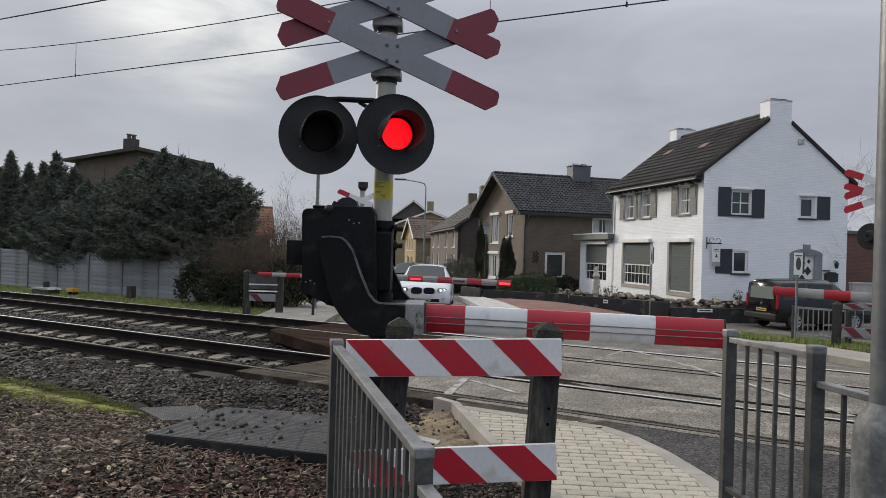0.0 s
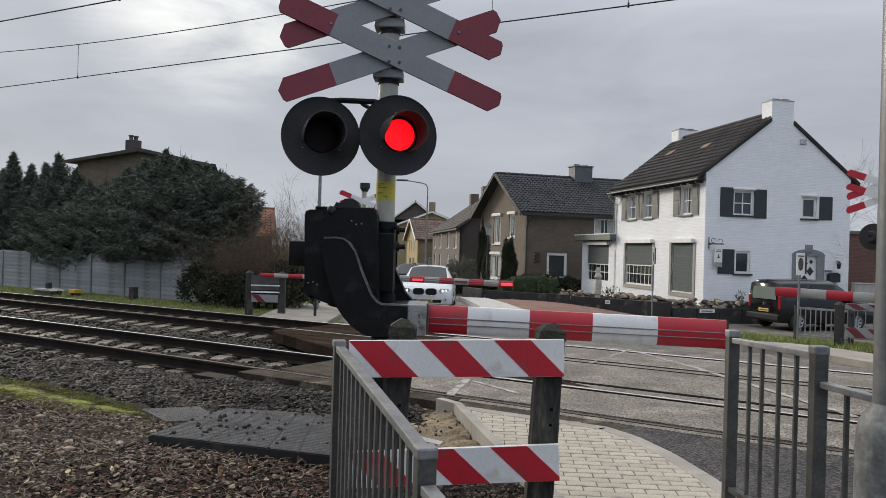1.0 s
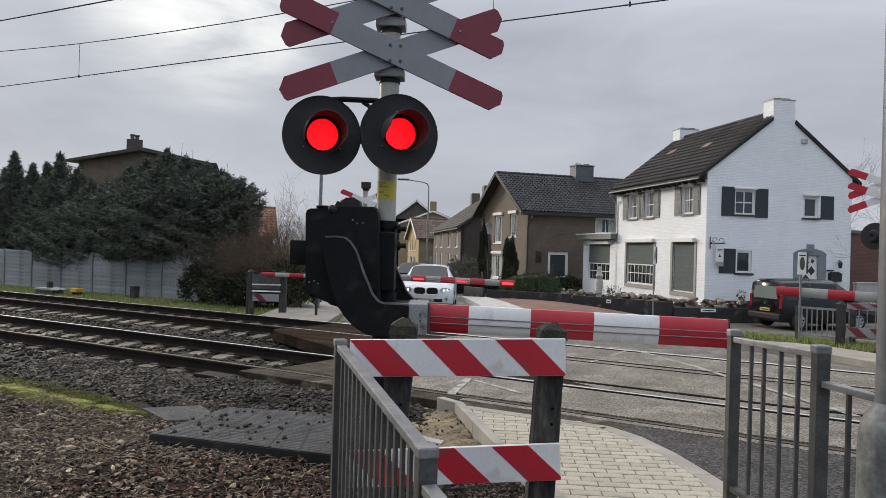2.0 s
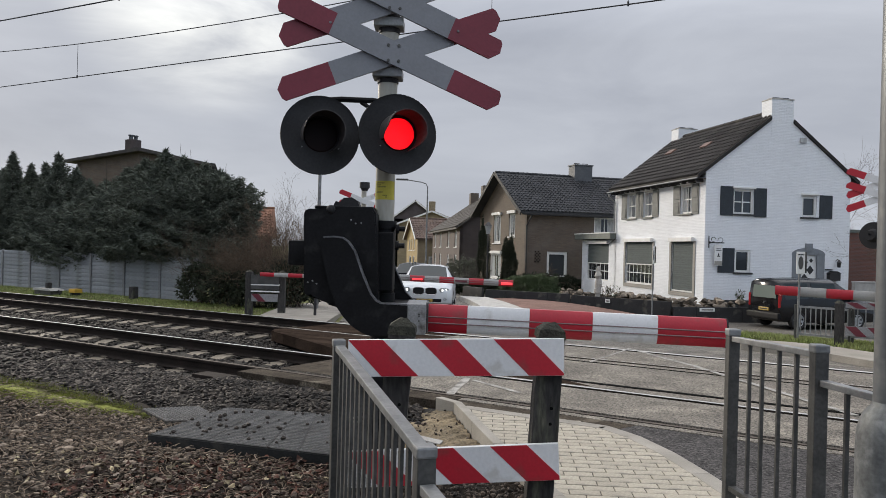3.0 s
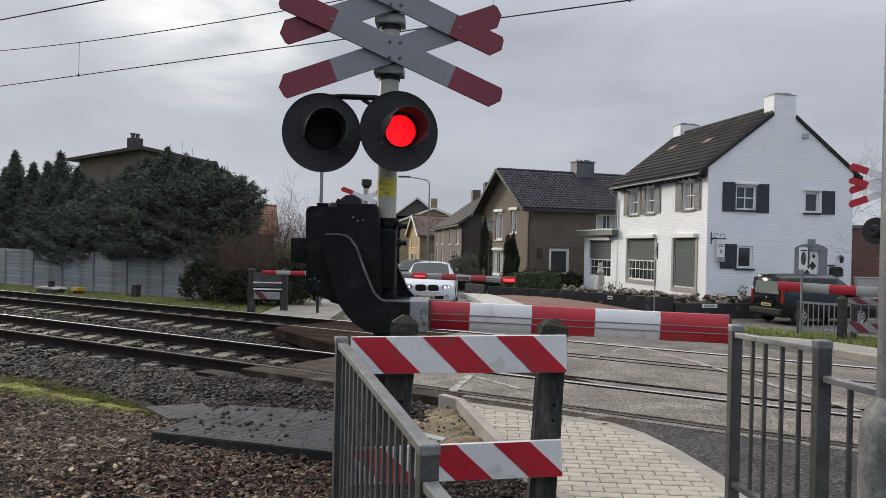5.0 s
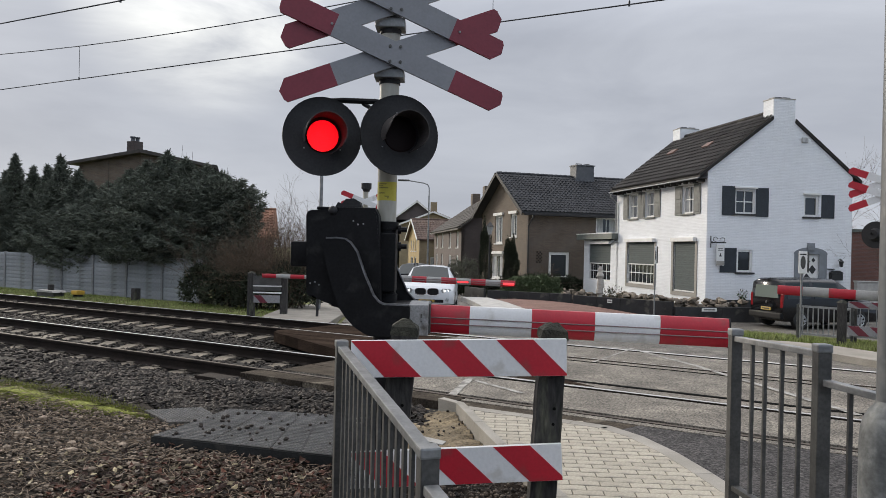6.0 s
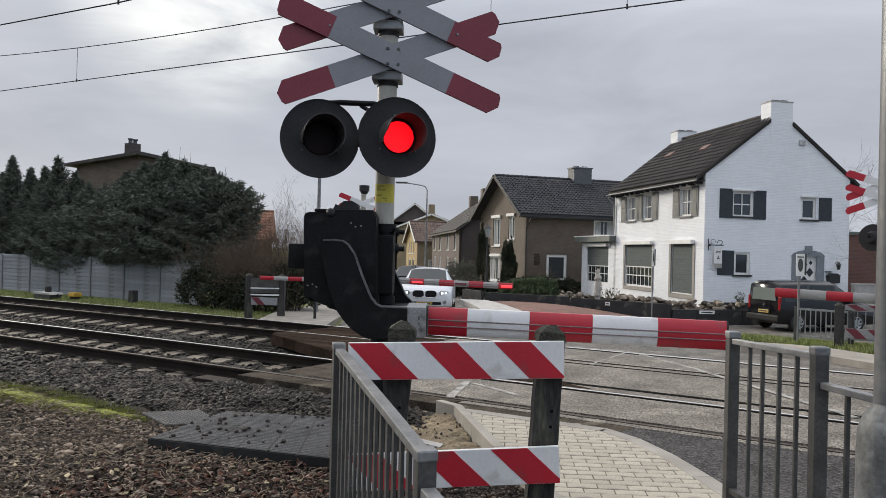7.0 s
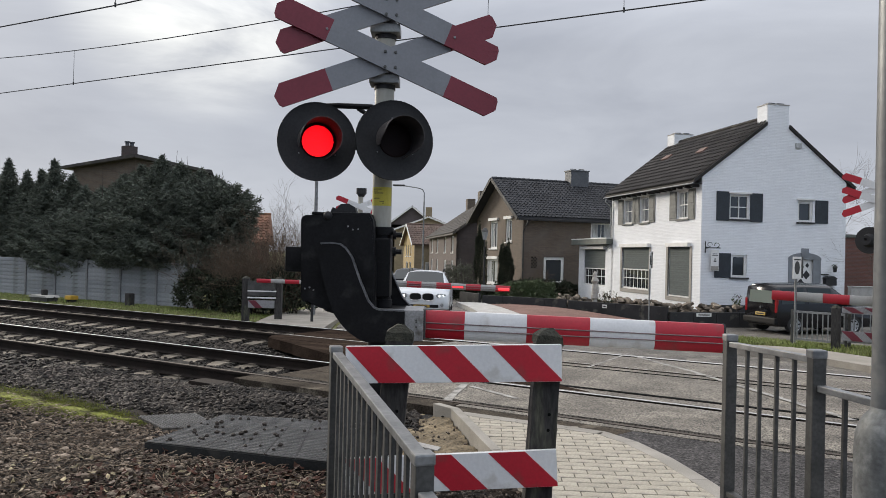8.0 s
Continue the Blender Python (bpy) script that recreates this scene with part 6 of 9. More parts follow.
def brown_house():
    t = thing("brown_brick_house", "two-storey brown brick house with grey tiled gable roof", "house", BH)
    o = 0.8
    Ln, Wd, ev, rd = 9.0, 7.8, 4.2 + o, 6.62 + o
    holes = [(1.40, 2.77, 0.1 + o, 1.72 + o), (4.55, 6.05, 2.93 + o, 3.9 + o)]
    wall(t, "side_wall", Matrix.Identity(4), Ln, 0, ev, holes, M["brown_brick"])
    window(t, Matrix.Identity(4), *holes[0], 1, 1, 0.17, sill=M["trim"])
    window(t, Matrix.Identity(4), *holes[1], 2, 1, 0.09, sill=M["trim"], curtain=True)
    f = pose(0, Wd, 0, 0, 0, -90)
    fx = lambda a, b: (Wd - b, Wd - a)
    gh = [(*fx(4.05, 5.3), 2.2 + o, 4.02 + o), (*fx(1.72, 2.7), 2.6 + o, 4.05 + o), (*fx(3.9, 5.8), -0.1 + o, 1.5 + o)]
    wall(t, "gable_wall", f, Wd - 0.252, 0, ev, gh, M["tan_brick"], 0.25, (Wd / 2, rd))
    for h in gh:
        window(t, f, *h, 2, 1, 0.12, sill=M["trim"], curtain=True)
        bm = B()
        box(bm, h[0] - 0.15, h[1] + 0.15, -0.12, 0, h[3], h[3] + 0.18, 0.01, f)
        part("blind_box", bm, M["trim"], t)
    wall(t, "back_wall", pose(Ln, Wd, 0, 0, 0, 180), Ln, 0, ev, [], M["brown_brick"])
    wall(t, "far_gable_wall", pose(Ln, 0, 0, 0, 0, 90), Wd, 0, ev, [], M["brown_brick"], 0.25, (Wd / 2, rd))
    roof(t, Matrix.Identity(4), Ln, Wd, ev, rd, 0.35, 0.55, M["tile_grey"], (0.25, 0.30), 0)
    bm = B()
    box(bm, 4.85, 6.15, 3.3, 4.2, 6.0 + o, 7.45 + o, 0.02)
    ch = part("chimney", bm, M["lead"], t, "chimney clad in grey lead")
    bm = B()
    box(bm, 4.8, 6.2, 3.25, 4.25, 7.45 + o, 7.52 + o)
    part("chimney_cap", bm, M["lead"], ch)
    for x in (5.2, 5.8):
        bm = B()
        tube(bm, [(x - 0.22, 3.7, 7.5 + o), (x - 0.2, 3.7, 7.62 + o), (x + 0.2, 3.7, 7.62 + o), (x + 0.22, 3.7, 7.5 + o)], 0.025)
        part("chimney_cowl", bm, M["steel_dark"], ch)
    bm = B()
    box(bm, -0.5, Ln + 0.4, -0.5, -0.38, ev - 0.33, ev - 0.2, 0.02)
    part("gutter", bm, M["black_matt"], t)
    bm = B()
    tube(bm, [(0.15, -0.44, ev - 0.3), (0.12, -0.3, ev - 0.55), (0.0, -0.06, ev - 0.95), (0.0, -0.06, 0.1)], 0.05)
    part("downpipe", bm, M["gutter"], t)
    for sgn in (0, 1):
        bm = B()
        a, b = (Vector((-0.6, -0.4, ev - 0.33)), Vector((-0.6, Wd / 2, rd - 0.02))) if not sgn else (Vector((-0.6, Wd + 0.4, ev - 0.33)), Vector((-0.6, Wd / 2, rd - 0.02)))
        d = b - a
        box(bm, 0, d.length, -0.03, 0.03, -0.02, 0.2, 0, Matrix.Translation(a) @ d.to_track_quat("X", "Z").to_matrix().to_4x4())
        part("verge_board", bm, M["black_matt"], t)
    for i in range(4):
        for j in range(7):
            if (i + j) % 2 == 0:
                bm = B()
                box(bm, 0.58 + i * 0.1, 0.66 + i * 0.1, -0.03, 0.0, 1.05 + j * 0.1 + o, 1.13 + j * 0.1 + o)
                part("vent_brick", bm, M["groove"], t)
    return t


brown_house()


def plain_house(name, label, at, Ln, Wd, ev, rd, side_mat, gable_mat, roof_mat, holes=(), gholes=(), over=0.3, chimneys=(), ridge_x=True, chim_mat="brown_brick", side_gable=False):
    """A smaller pitched house: eaves along x, gable at x = 0."""
    t = thing(name, label, "house", at)
    I = Matrix.Identity(4)
    wall(t, "side_wall", I, Ln, 0, ev, holes, M[side_mat])
    for h in holes:
        window(t, I, *h, 2, 1, 0.1, sill=M["trim"], curtain=True)
    f = pose(0, Wd, 0, 0, 0, -90)
    wall(t, "gable_wall", f, Wd - 0.252, 0, ev, list(gholes), M[gable_mat], 0.25, (Wd / 2, rd))
    for h in gholes:
        window(t, f, *h, 1, 1, 0.1, sill=M["trim"])
    wall(t, "back_wall", pose(Ln, Wd, 0, 0, 0, 180), Ln, 0, ev, [], M[side_mat])
    wall(t, "far_gable_wall", pose(Ln, 0, 0, 0, 0, 90), Wd, 0, ev, [], M[gable_mat], 0.25, (Wd / 2, rd))
    roof(t, I, Ln, Wd, ev, rd, over, 0.3, M[roof_mat], (0.34, 0.4), 0)
    for sgn in (0, 1):
        a, b = Vector((-0.36, -over if not sgn else Wd + over, ev - over * (rd - ev) / (Wd / 2))), Vector((-0.36, Wd / 2, rd))
        d = b - a
        bm = B()
        box(bm, 0, d.length, -0.03, 0.03, -0.05, 0.15, 0, Matrix.Translation(a) @ d.to_track_quat("X", "Z").to_matrix().to_4x4())
        part("verge_board", bm, M["trim"], t)
    for x, y, z in chimneys:
        bm = B()
        box(bm, x - 0.55, x + 0.55, y - 0.4, y + 0.4, rd - 1.2, z, 0.02)
        part("chimney", bm, M[chim_mat], t)
    return t


# ---------- the houses down the street ----------
def street_houses():
    o = 0.8
    L = 20.0
    e1 = Vector((-0.117, 1.0)).normalized()
    far = Vector((1.24, 58.0)) + e1 * L
    a = math.degrees(math.atan2(-e1.y, -e1.x))
    hs = []
    for x in (2.0, 6.5, 12.3, 17.0):
        hs += [(x, x + 1.3, 1.9 + o, 3.2 + o), (x, x + 1.3, -0.1 + o, 1.3 + o)]
    plain_house("terraced_house", "grey-brown brick terrace with brown tiled roof and white windows", pose(far.x, far.y, -o, 0, 0, a), L, 8.0, 3.5 + o, 6.3 + o, "beige_dim", "dark_brick", "tile_brown_dim",
                hs, (), 0.35, ((0.8, 4.0, 7.4 + o), (8.0, 4.0, 7.6 + o)))
    plain_house("ochre_cottage", "small ochre house with brown tiled roof and narrow white windows", pose(-2.65, 80, -o, 0, 0, 14), 7.0, 6.0, 2.8 + o, 4.85 + o, "beige_brick", "ochre", "tile_brown",
                [(1.2, 2.2, -0.2 + o, 0.9 + o)], [(1.5, 2.0, 1.5 + o, 2.7 + o), (2.7, 3.2, 1.5 + o, 2.7 + o), (3.9, 4.4, 1.5 + o, 2.7 + o), (1.6, 2.8, -0.5 + o, 0.9 + o), (3.5, 4.4, -0.5 + o, 0.9 + o)], 0.25)
    plain_house("beige_house", "beige brick house with a broad gable and a square chimney", pose(2.9, 95, -o, 0, 0, 90), 10.0, 8.8, 4.6 + o, 6.3 + o, "beige_brick", "beige_brick", "tile_brown",
                (), [(6.0, 7.0, 0.2 + o, 1.6 + o)], 0.2, ((0.9, 4.4, 7.6 + o),), chim_mat="beige_brick")
    plain_house("dark_brick_house", "dark brick gable house with white verge boards", pose(-0.2, 112, -o, 0, 0, 90), 10.0, 8.0, 5.5 + o, 8.6 + o, "dark_brick", "dark_violet_brick", "tile_brown",
                (), [(4.1, 5.1, 4.9 + o, 6.0 + o)], 0.3)
    plain_house("orange_roofed_house", "low brick house with weathered orange tiled roof", pose(-14.9, 50, -o, 0, 0, 16), 3.7, 7.0, 2.2 + o, 4.15 + o, "red_brick", "red_brick", "tile_orange", (), (), 0.2)
    # brown house with a low hipped roof behind the conifers
    t = thing("brown_hipped_house", "brown brick house with a low dark overhanging roof", "house", pose(-16.15, 40.5, -0.6, 0, 0, 63))
    A, Bq = 4.9, 4.8
    for nm, pts, m in (("side_wall", [(0.252, 0), (A, 0), (A, 6.77), (0.252, 6.97)], Matrix.Identity(4)), ("front_wall", [(0, 0), (Bq, 0), (Bq, 6.97), (0, 6.60)], pose(0, Bq, 0, 0, 0, -90))):
        bm = B()
        prism(bm, pts, 0, 0.25, m)
        part(nm, bm, M["brown_brick"], t)
    wall(t, "back_wall", pose(A, Bq, 0, 0, 0, 180), A, 0, 6.45, [], M["brown_brick"])
    wall(t, "end_wall", pose(A, 0, 0, 0, 0, 90), Bq, 0, 6.45, [], M["brown_brick"])
    bm = B()
    v = [bm.verts.new(c) for c in ((-0.4, -0.4, 7.0), (A + 0.3, -0.4, 6.75), (A + 0.3, Bq + 0.6, 6.5), (-0.4, Bq + 0.6, 6.55), (-0.4, -0.4, 7.18), (A + 0.3, -0.4, 6.9), (A + 0.3, Bq + 0.6, 6.65), (-0.4, Bq + 0.6, 6.7), (A / 2, Bq / 2, 7.25))]
    for f in ((3, 2, 1, 0), (0, 1, 5, 4), (1, 2, 6, 5), (2, 3, 7, 6), (3, 0, 4, 7), (4, 5, 8), (5, 6, 8), (6, 7, 8), (7, 4, 8)):
        bm.faces.new([v[i] for i in f])
    part("roof", bm, M["tile_dark"], t, "low dark roof with overhanging eaves")
    bm = B()
    prism(bm, [(-0.3, 6.95), (0.0, 6.95), (1.0, 5.2), (0.7, 5.2)], -0.38, Bq + 0.2, pose(A + 0.3, 0, 0))
    part("mansard_edge", bm, M["tile_dark"], t)
    bm = B()
    box(bm, 1.08, 1.68, 1.75, 2.35, 6.7, 7.9, 0.02)
    ch = part("chimney", bm, M["dark_brick"], t)
    for x in (1.22, 1.54):
        bm = B()
        rod(bm, (x, 2.05, 7.9), (x, 2.05, 8.1), 0.11, 0.11, 10)
        part("chimney_pot", bm, M["lead"], ch)
        bm = B()
        rod(bm, (x, 2.05, 8.1), (x, 2.05, 8.16), 0.15, 0.15, 10)
        part("chimney_cowl", bm, M["lead"], ch)
    # red brick annex beside the white house
    t = thing("red_brick_annex", "red-brown brick annex with a flat roof beside the white house", "house", WH @ pose(6.75, 3.0, 0))
    wall(t, "front_wall", Matrix.Identity(4), 9.0, 0, 3.55, [], M["red_brick"])
    wall(t, "end_wall", pose(9.0, 0.26, 0, 0, 0, 90), 5.0, 0, 3.55, [], M["red_brick"])
    bm = B()
    box(bm, -0.02, 9.1, -0.08, 5.4, 3.56, 3.7)
    part("flat_roof", bm, M["fascia"], t)
    t = thing("garden_wall", "pale rendered garden wall beside the white house", "wall", WH @ pose(6.7, -0.3, 0))
    bm = B()
    box(bm, 0.0, 1.35, 0, 0.2, 0, 1.35, 0.01)
    part("wall_body", bm, M["concrete"], t)
    bm = B()
    box(bm, -0.02, 1.37, -0.03, 0.23, 1.352, 1.40, 0.01)
    part("coping", bm, M["concrete"], t)
    t = thing("plank_fence", "dark brown upright plank fence", "fence", WH @ pose(8.1, -0.35, 0))
    for i in range(30):
        bm = B()
        box(bm, i * 0.14, i * 0.14 + 0.115, 0, 0.03, 0.05, 1.72 + 0.03 * (i % 2), 0.004)
        part("plank", bm, M["dark_plank"], t)
    bm = B()
    box(bm, 0, 4.2, 0.031, 0.07, 0.5, 0.6)
    box(bm, 0, 4.2, 0.031, 0.07, 1.3, 1.4)
    part("fence_rail", bm, M["dark_plank"], t)


M["beige_dim"] = brick_mat("grey_brown_brick", (0.11, 0.083, 0.072), (0.09, 0.068, 0.06), (0.105, 0.086, 0.08))
M["dark_violet_brick"] = brick_mat("violet_brown_brick", (0.085, 0.068, 0.07), (0.07, 0.056, 0.06), (0.09, 0.08, 0.08))
M["tile_brown_dim"] = mat("grey_brown_roof_tiles", (0.062, 0.054, 0.047), (0.05, 0.043, 0.038), 0.7, scale=1.0, fine=25, bump=0.2, grain=0.2, island=0.2)
M["dark_plank"] = mat("dark_plank", (0.03, 0.028, 0.028), (0.022, 0.02, 0.02), 0.7, rnd=0.3)
street_houses()


# ---------- forecourt, garden walls and rocks before the white house ----------
M["pave_far"] = mat("pale_paving", (0.30, 0.275, 0.235), (0.23, 0.21, 0.18), 0.8, scale=2, fine=60, bump=0.2, grain=0.15)
lift = lambda d: (lambda x, y: fall(x, y) + d)
sheet("forecourt", [(2.0, 32.6), (3.2, 27.6), (5.5, 24.6), (8.4, 25.2), (8.5, 28.3), (5.3, 31.4), (3.4, 33.3)], lambda x, y: fall(x, y) + 0.006 + 0.15 * smooth01((y - 26.5) / 5), M["yard_red"], "red brick paved forecourt", 1.0, category="forecourt")
sheet("pavement", [(0.75, 33.5), (1.7, 27.2), (3.4, 24.0), (5.2, 22.6), (5.5, 24.55), (3.2, 27.5), (1.95, 33.2)], lambda x, y: fall(x, y) + 0.05 + 0.12 * smooth01((y - 26.5) / 5), M["concrete"], "pale concrete pavement along the street", 1.0, category="pavement")
sheet("pavement", [(-4.4, 18.6), (-2.6, 17.2), (-2.65, 24), (-3.0, 33), (-5.0, 33), (-4.6, 24)], lift(-0.03), M["pave_far"], "pale paved footpath beyond the tracks", 1.0, category="pavement")
M_strip = [(6.95, 11.4), (6.80, 12.1), (6.54, 12.85), (6.14, 13.45), (5.53, 14.15), (5.3, 14.9), (5.6, 15.15), (5.82, 14.92), (6.68, 14.55), (7.19, 13.95), (7.56, 13.03), (16, 8.5), (14, 7)]
sheet("pavement", M_strip, lambda x, y: 0.1, M["pave_far"], "pale paved footpath on the far corner of the crossing", 1.0, category="pavement")
sheet("verge", [(5.62, 15.17), (5.84, 14.94), (6.7, 14.57), (7.21, 13.97), (7.58, 13.05), (16, 8.52), (17, 12), (12, 14.9), (8.3, 16.8), (6.8, 17.3)], lambda x, y: 0.08 + fall(x, y) * 0.8, M["turf"], "rough grass verge on the far corner", 1.0, category="verge")


def garden_wall(p, q, h, name="garden_wall"):
    a, b = Vector((*p, fall(*p) - 0.1)), Vector((*q, fall(*q) - 0.1))
    d = b - a
    m = Matrix.Translation(a) @ pose(0, 0, 0, 0, 0, math.degrees(math.atan2(d.y, d.x)))
    t = thing(name, "low dark garden wall with a flat coping", "garden wall", m, "low garden walls")
    n = max(1, round(d.length / 1.0))
    for i in range(n):
        bm = B()
        x0, x1 = d.length * i / n + 0.004, d.length * (i + 1) / n - 0.004
        box(bm, x0, x1, 0, 0.12, 0, h, 0.01)
        part("wall_block", bm, M["wall_dark"], t)
    return t


garden_wall((0.95, 35.5), (1.75, 33.9), 0.62)
garden_wall((1.9, 33.75), (5.3, 31.9), 0.57)
garden_wall((5.35, 31.8), (8.55, 28.75), 0.58)
garden_wall((8.65, 28.7), (12.4, 29.45), 0.62)


def plate(at, w, h):
    t = thing("small_sign", "small white sign plate with bars of print", "sign", at, "small plates on the garden walls")
    bm = B()
    box(bm, -w / 2, w / 2, -0.012, 0.0, 0, h, 0.003)
    part("plate", bm, M["trim"], t)
    bm = B()
    box(bm, -w * 0.38, w * 0.38, -0.014, -0.012, h * 0.35, h * 0.65)
    part("print", bm, M["iron"], t)


plate(pose(6.6, 30.57, -0.27, 0, 0, -43.6), 0.22, 0.14)
plate(pose(10.0, 28.95, -0.40, 0, 0, 11.3), 0.62, 0.13)


def rocks():
    kinds = []
    rng = random.Random(17)
    for i in range(8):
        bm = B()
        for j in range(13):
            d = Vector((rng.gauss(0, 1), rng.gauss(0, 1), rng.gauss(0, 1))).normalized() * 0.22 * rng.uniform(0.75, 1.15)
            bm.verts.new((d.x * 1.3, d.y * 0.95, d.z * 0.66))
        bmesh.ops.convex_hull(bm, input=bm.verts)
        bmesh.ops.delete(bm, geom=[v for v in bm.verts if not v.link_faces], context="VERTS")
        kinds.append(mesh_of("garden_rock", bm, M["rock"]))
    # along the front of the house, between its wall and the garden wall
    for i in range(240):
        f = (i % 80) / 79
        a = Vector((8.9, 30.6)).lerp(Vector((6.3, 34.5)), f) if f < 0.62 else Vector((6.3, 34.5)).lerp(Vector((3.8, 37)), (f - 0.62) / 0.38)
        if i % 4 == 3:
            a = Vector((9.0, 29.9)).lerp(Vector((11.2, 29.9)), random.random())
        x, y = a.x + random.uniform(-0.35, 0.35), a.y + random.uniform(-0.45, 0.45)
        ob = new("garden_rock", kinds[i % 8])
        s = random.uniform(0.5, 1.0)
        ob.matrix_basis = pose(x, y, -0.36 + 0.14 * random.random() + (0.2 if i % 3 == 0 else 0), random.uniform(-20, 20), random.uniform(-20, 20), random.uniform(0, 360)) @ Matrix.Diagonal((s, s, s, 1))
        tagged(ob, "rough brown-grey garden rock piled in the bed", "rock", "rocks in the front garden")


rocks()
bed = sheet("planting_bed", [(5.5, 32.1), (8.65, 29.0), (12.3, 29.7), (12, 30.9), (10.4, 31.0), (7.5, 44), (4.0, 44), (2.4, 34.2)], lambda x, y: -0.46, M["litter"], "raised earth bed before the house", 1.5, category="flower bed")


def statue():
    bm = B()
    prof = [(0.16, 0), (0.16, 0.12), (0.11, 0.16), (0.10, 0.42), (0.15, 0.48), (0.13, 0.6), (0.15, 0.8), (0.11, 0.98), (0.16, 1.08), (0.08, 1.22), (0.09, 1.32), (0.04, 1.42)]
    for (r0, z0), (r1, z1) in zip(prof, prof[1:]):
        rod(bm, (0.02 * math.sin(z0 * 9), 0, z0), (0.02 * math.sin(z1 * 9), 0, z1), r0, r1, 14)
    solo("garden_statue", bm, M["statue"], "weathered stone garden statue on a plinth", "statue", pose(6.35, 31.3, -0.46) @ Matrix.Diagonal((1, 1, 1.15, 1)), smooth=True)


M["statue"] = mat("weathered_stone", (0.42, 0.40, 0.36), (0.30, 0.29, 0.26), 0.85, scale=6, fine=40, bump=0.3)
statue()


# ---------- cars ----------
def loft(sections):
    """sections: (x, [(half width, height), ...] from the sill to the roof's middle). Returns the grid of both sides."""
    bm = B()
    rows = []
    for x, pts in sections:
        rows.append([bm.verts.new((x, y, z)) for y, z in pts] + [bm.verts.new((x, -y, z)) for y, z in reversed(pts) if y > 1e-6])
    for a, b in zip(rows, rows[1:]):
        for i in range(len(a) - 1):
            bm.faces.new((a[i], a[i + 1], b[i + 1], b[i]))
        bm.faces.new((a[-1], a[0], b[0], b[-1]))
    bm.faces.new(rows[0])
    bm.faces.new(rows[-1][::-1])
    return bm, [[v.co.copy() for v in r] for r in rows]


def patch(parent, name, corners, material, out=0.008, inset=0.04, label=""):
    """A panel laid a little proud of the body over four corners."""
    c = [Vector(p) for p in corners]
    mid = sum(c, Vector()) / len(c)
    n = (c[1] - c[0]).cross(c[2] - c[0]).normalized()
    bm = B()
    pts = [p + (mid - p).normalized() * inset for p in c]
    a = [bm.verts.new(p - n * 0.01) for p in pts]
    b = [bm.verts.new(p + n * out) for p in pts]
    k = len(c)
    bm.faces.new(b)
    bm.faces.new(a[::-1])
    for i in range(k):
        bm.faces.new((a[i], a[(i + 1) % k], b[(i + 1) % k], b[i]))
    return part(name, bm, material, parent, label)


def screen(parent, name, lower, upper, material, trim0=0.1, trim1=0.06, out=0.014, label=""):
    """Glass that follows the body between two rows of points, a little proud of it."""
    bm = B()
    n = len(lower)
    rows = []
    for f in (trim0, 0.5, 1 - trim1):
        rows.append([a.lerp(b, f) for a, b in zip(lower, upper)])
    ctr = sum(lower + upper, Vector()) / (2 * n)
    grid = []
    for r in rows:
        ends = [r[0].lerp(r[1], 0.15)] + r[1:-1] + [r[-1].lerp(r[-2], 0.15)]
        grid.append(ends)
    nrm = (upper[n // 2] - lower[n // 2]).cross(lower[-1] - lower[0]).normalized()
    if nrm.z < 0:
        nrm = -nrm
    top = [[bm.verts.new(p + nrm * out) for p in r] for r in grid]
    bot = [[bm.verts.new(p - nrm * 0.02) for p in r] for r in grid]
    for j in range(2):
        for i in range(n - 1):
            bm.faces.new((top[j][i], top[j][i + 1], top[j + 1][i + 1], top[j + 1][i]))
    edge = [(0, i) for i in range(n)] + [(1, n - 1)] + [(2, i) for i in reversed(range(n))] + [(1, 0)]
    for (a, b), (c2, d2) in zip(edge, edge[1:] + edge[:1]):
        bm.faces.new((top[a][b], top[c2][d2], bot[c2][d2], bot[a][b]))
    return part(name, bm, material, parent, label, smooth=True)


def car_wheel(parent, x, y, r, w, side):
    e = new("wheel")
    e.parent = parent
    e.matrix_basis = pose(x, y, r, 0, 0, 0 if side < 0 else 180)
    bm = B()
    prof = [(r * 0.62, -w / 2), (r * 0.93, -w / 2), (r, -w * 0.32), (r, w * 0.32), (r * 0.93, w / 2), (r * 0.62, w / 2)]
    n = 28
    rings = [[bm.verts.new((rr * math.cos(i * math.tau / n), yy, rr * math.sin(i * math.tau / n))) for i in range(n)] for rr, yy in prof]
    for a, b in zip(rings, rings[1:] + rings[:1]):
        for i in range(n):
            bm.faces.new((a[i], a[(i + 1) % n], b[(i + 1) % n], b[i]))
    part("tyre", bm, M["tyre"], e, smooth=True)
    bm = B()
    rod(bm, (0, -w * 0.25, 0), (0, w * 0.3, 0), r * 0.63, r * 0.63, 24)
    part("hub_disc", bm, M["black_matt"], e)
    for i in range(7):
        bm = B()
        box(bm, -0.042, 0.042, -w * 0.44, -w * 0.26, 0.03, r * 0.66, 0.006, pose(0, 0, 0, 0, i * 360 / 7, 0))
        part("spoke", bm, M["alloy"], e)
    bm = B()
    tube(bm, [(r * 0.64 * math.cos(q), -w * 0.44, r * 0.64 * math.sin(q)) for q in np.linspace(0, math.tau, 25)], 0.016, 5)
    part("rim", bm, M["alloy"], e, smooth=True)
    bm = B()
    rod(bm, (0, -w * 0.47, 0), (0, -w * 0.3, 0), 0.055, 0.06, 12)
    part("hub", bm, M["alloy"], e)


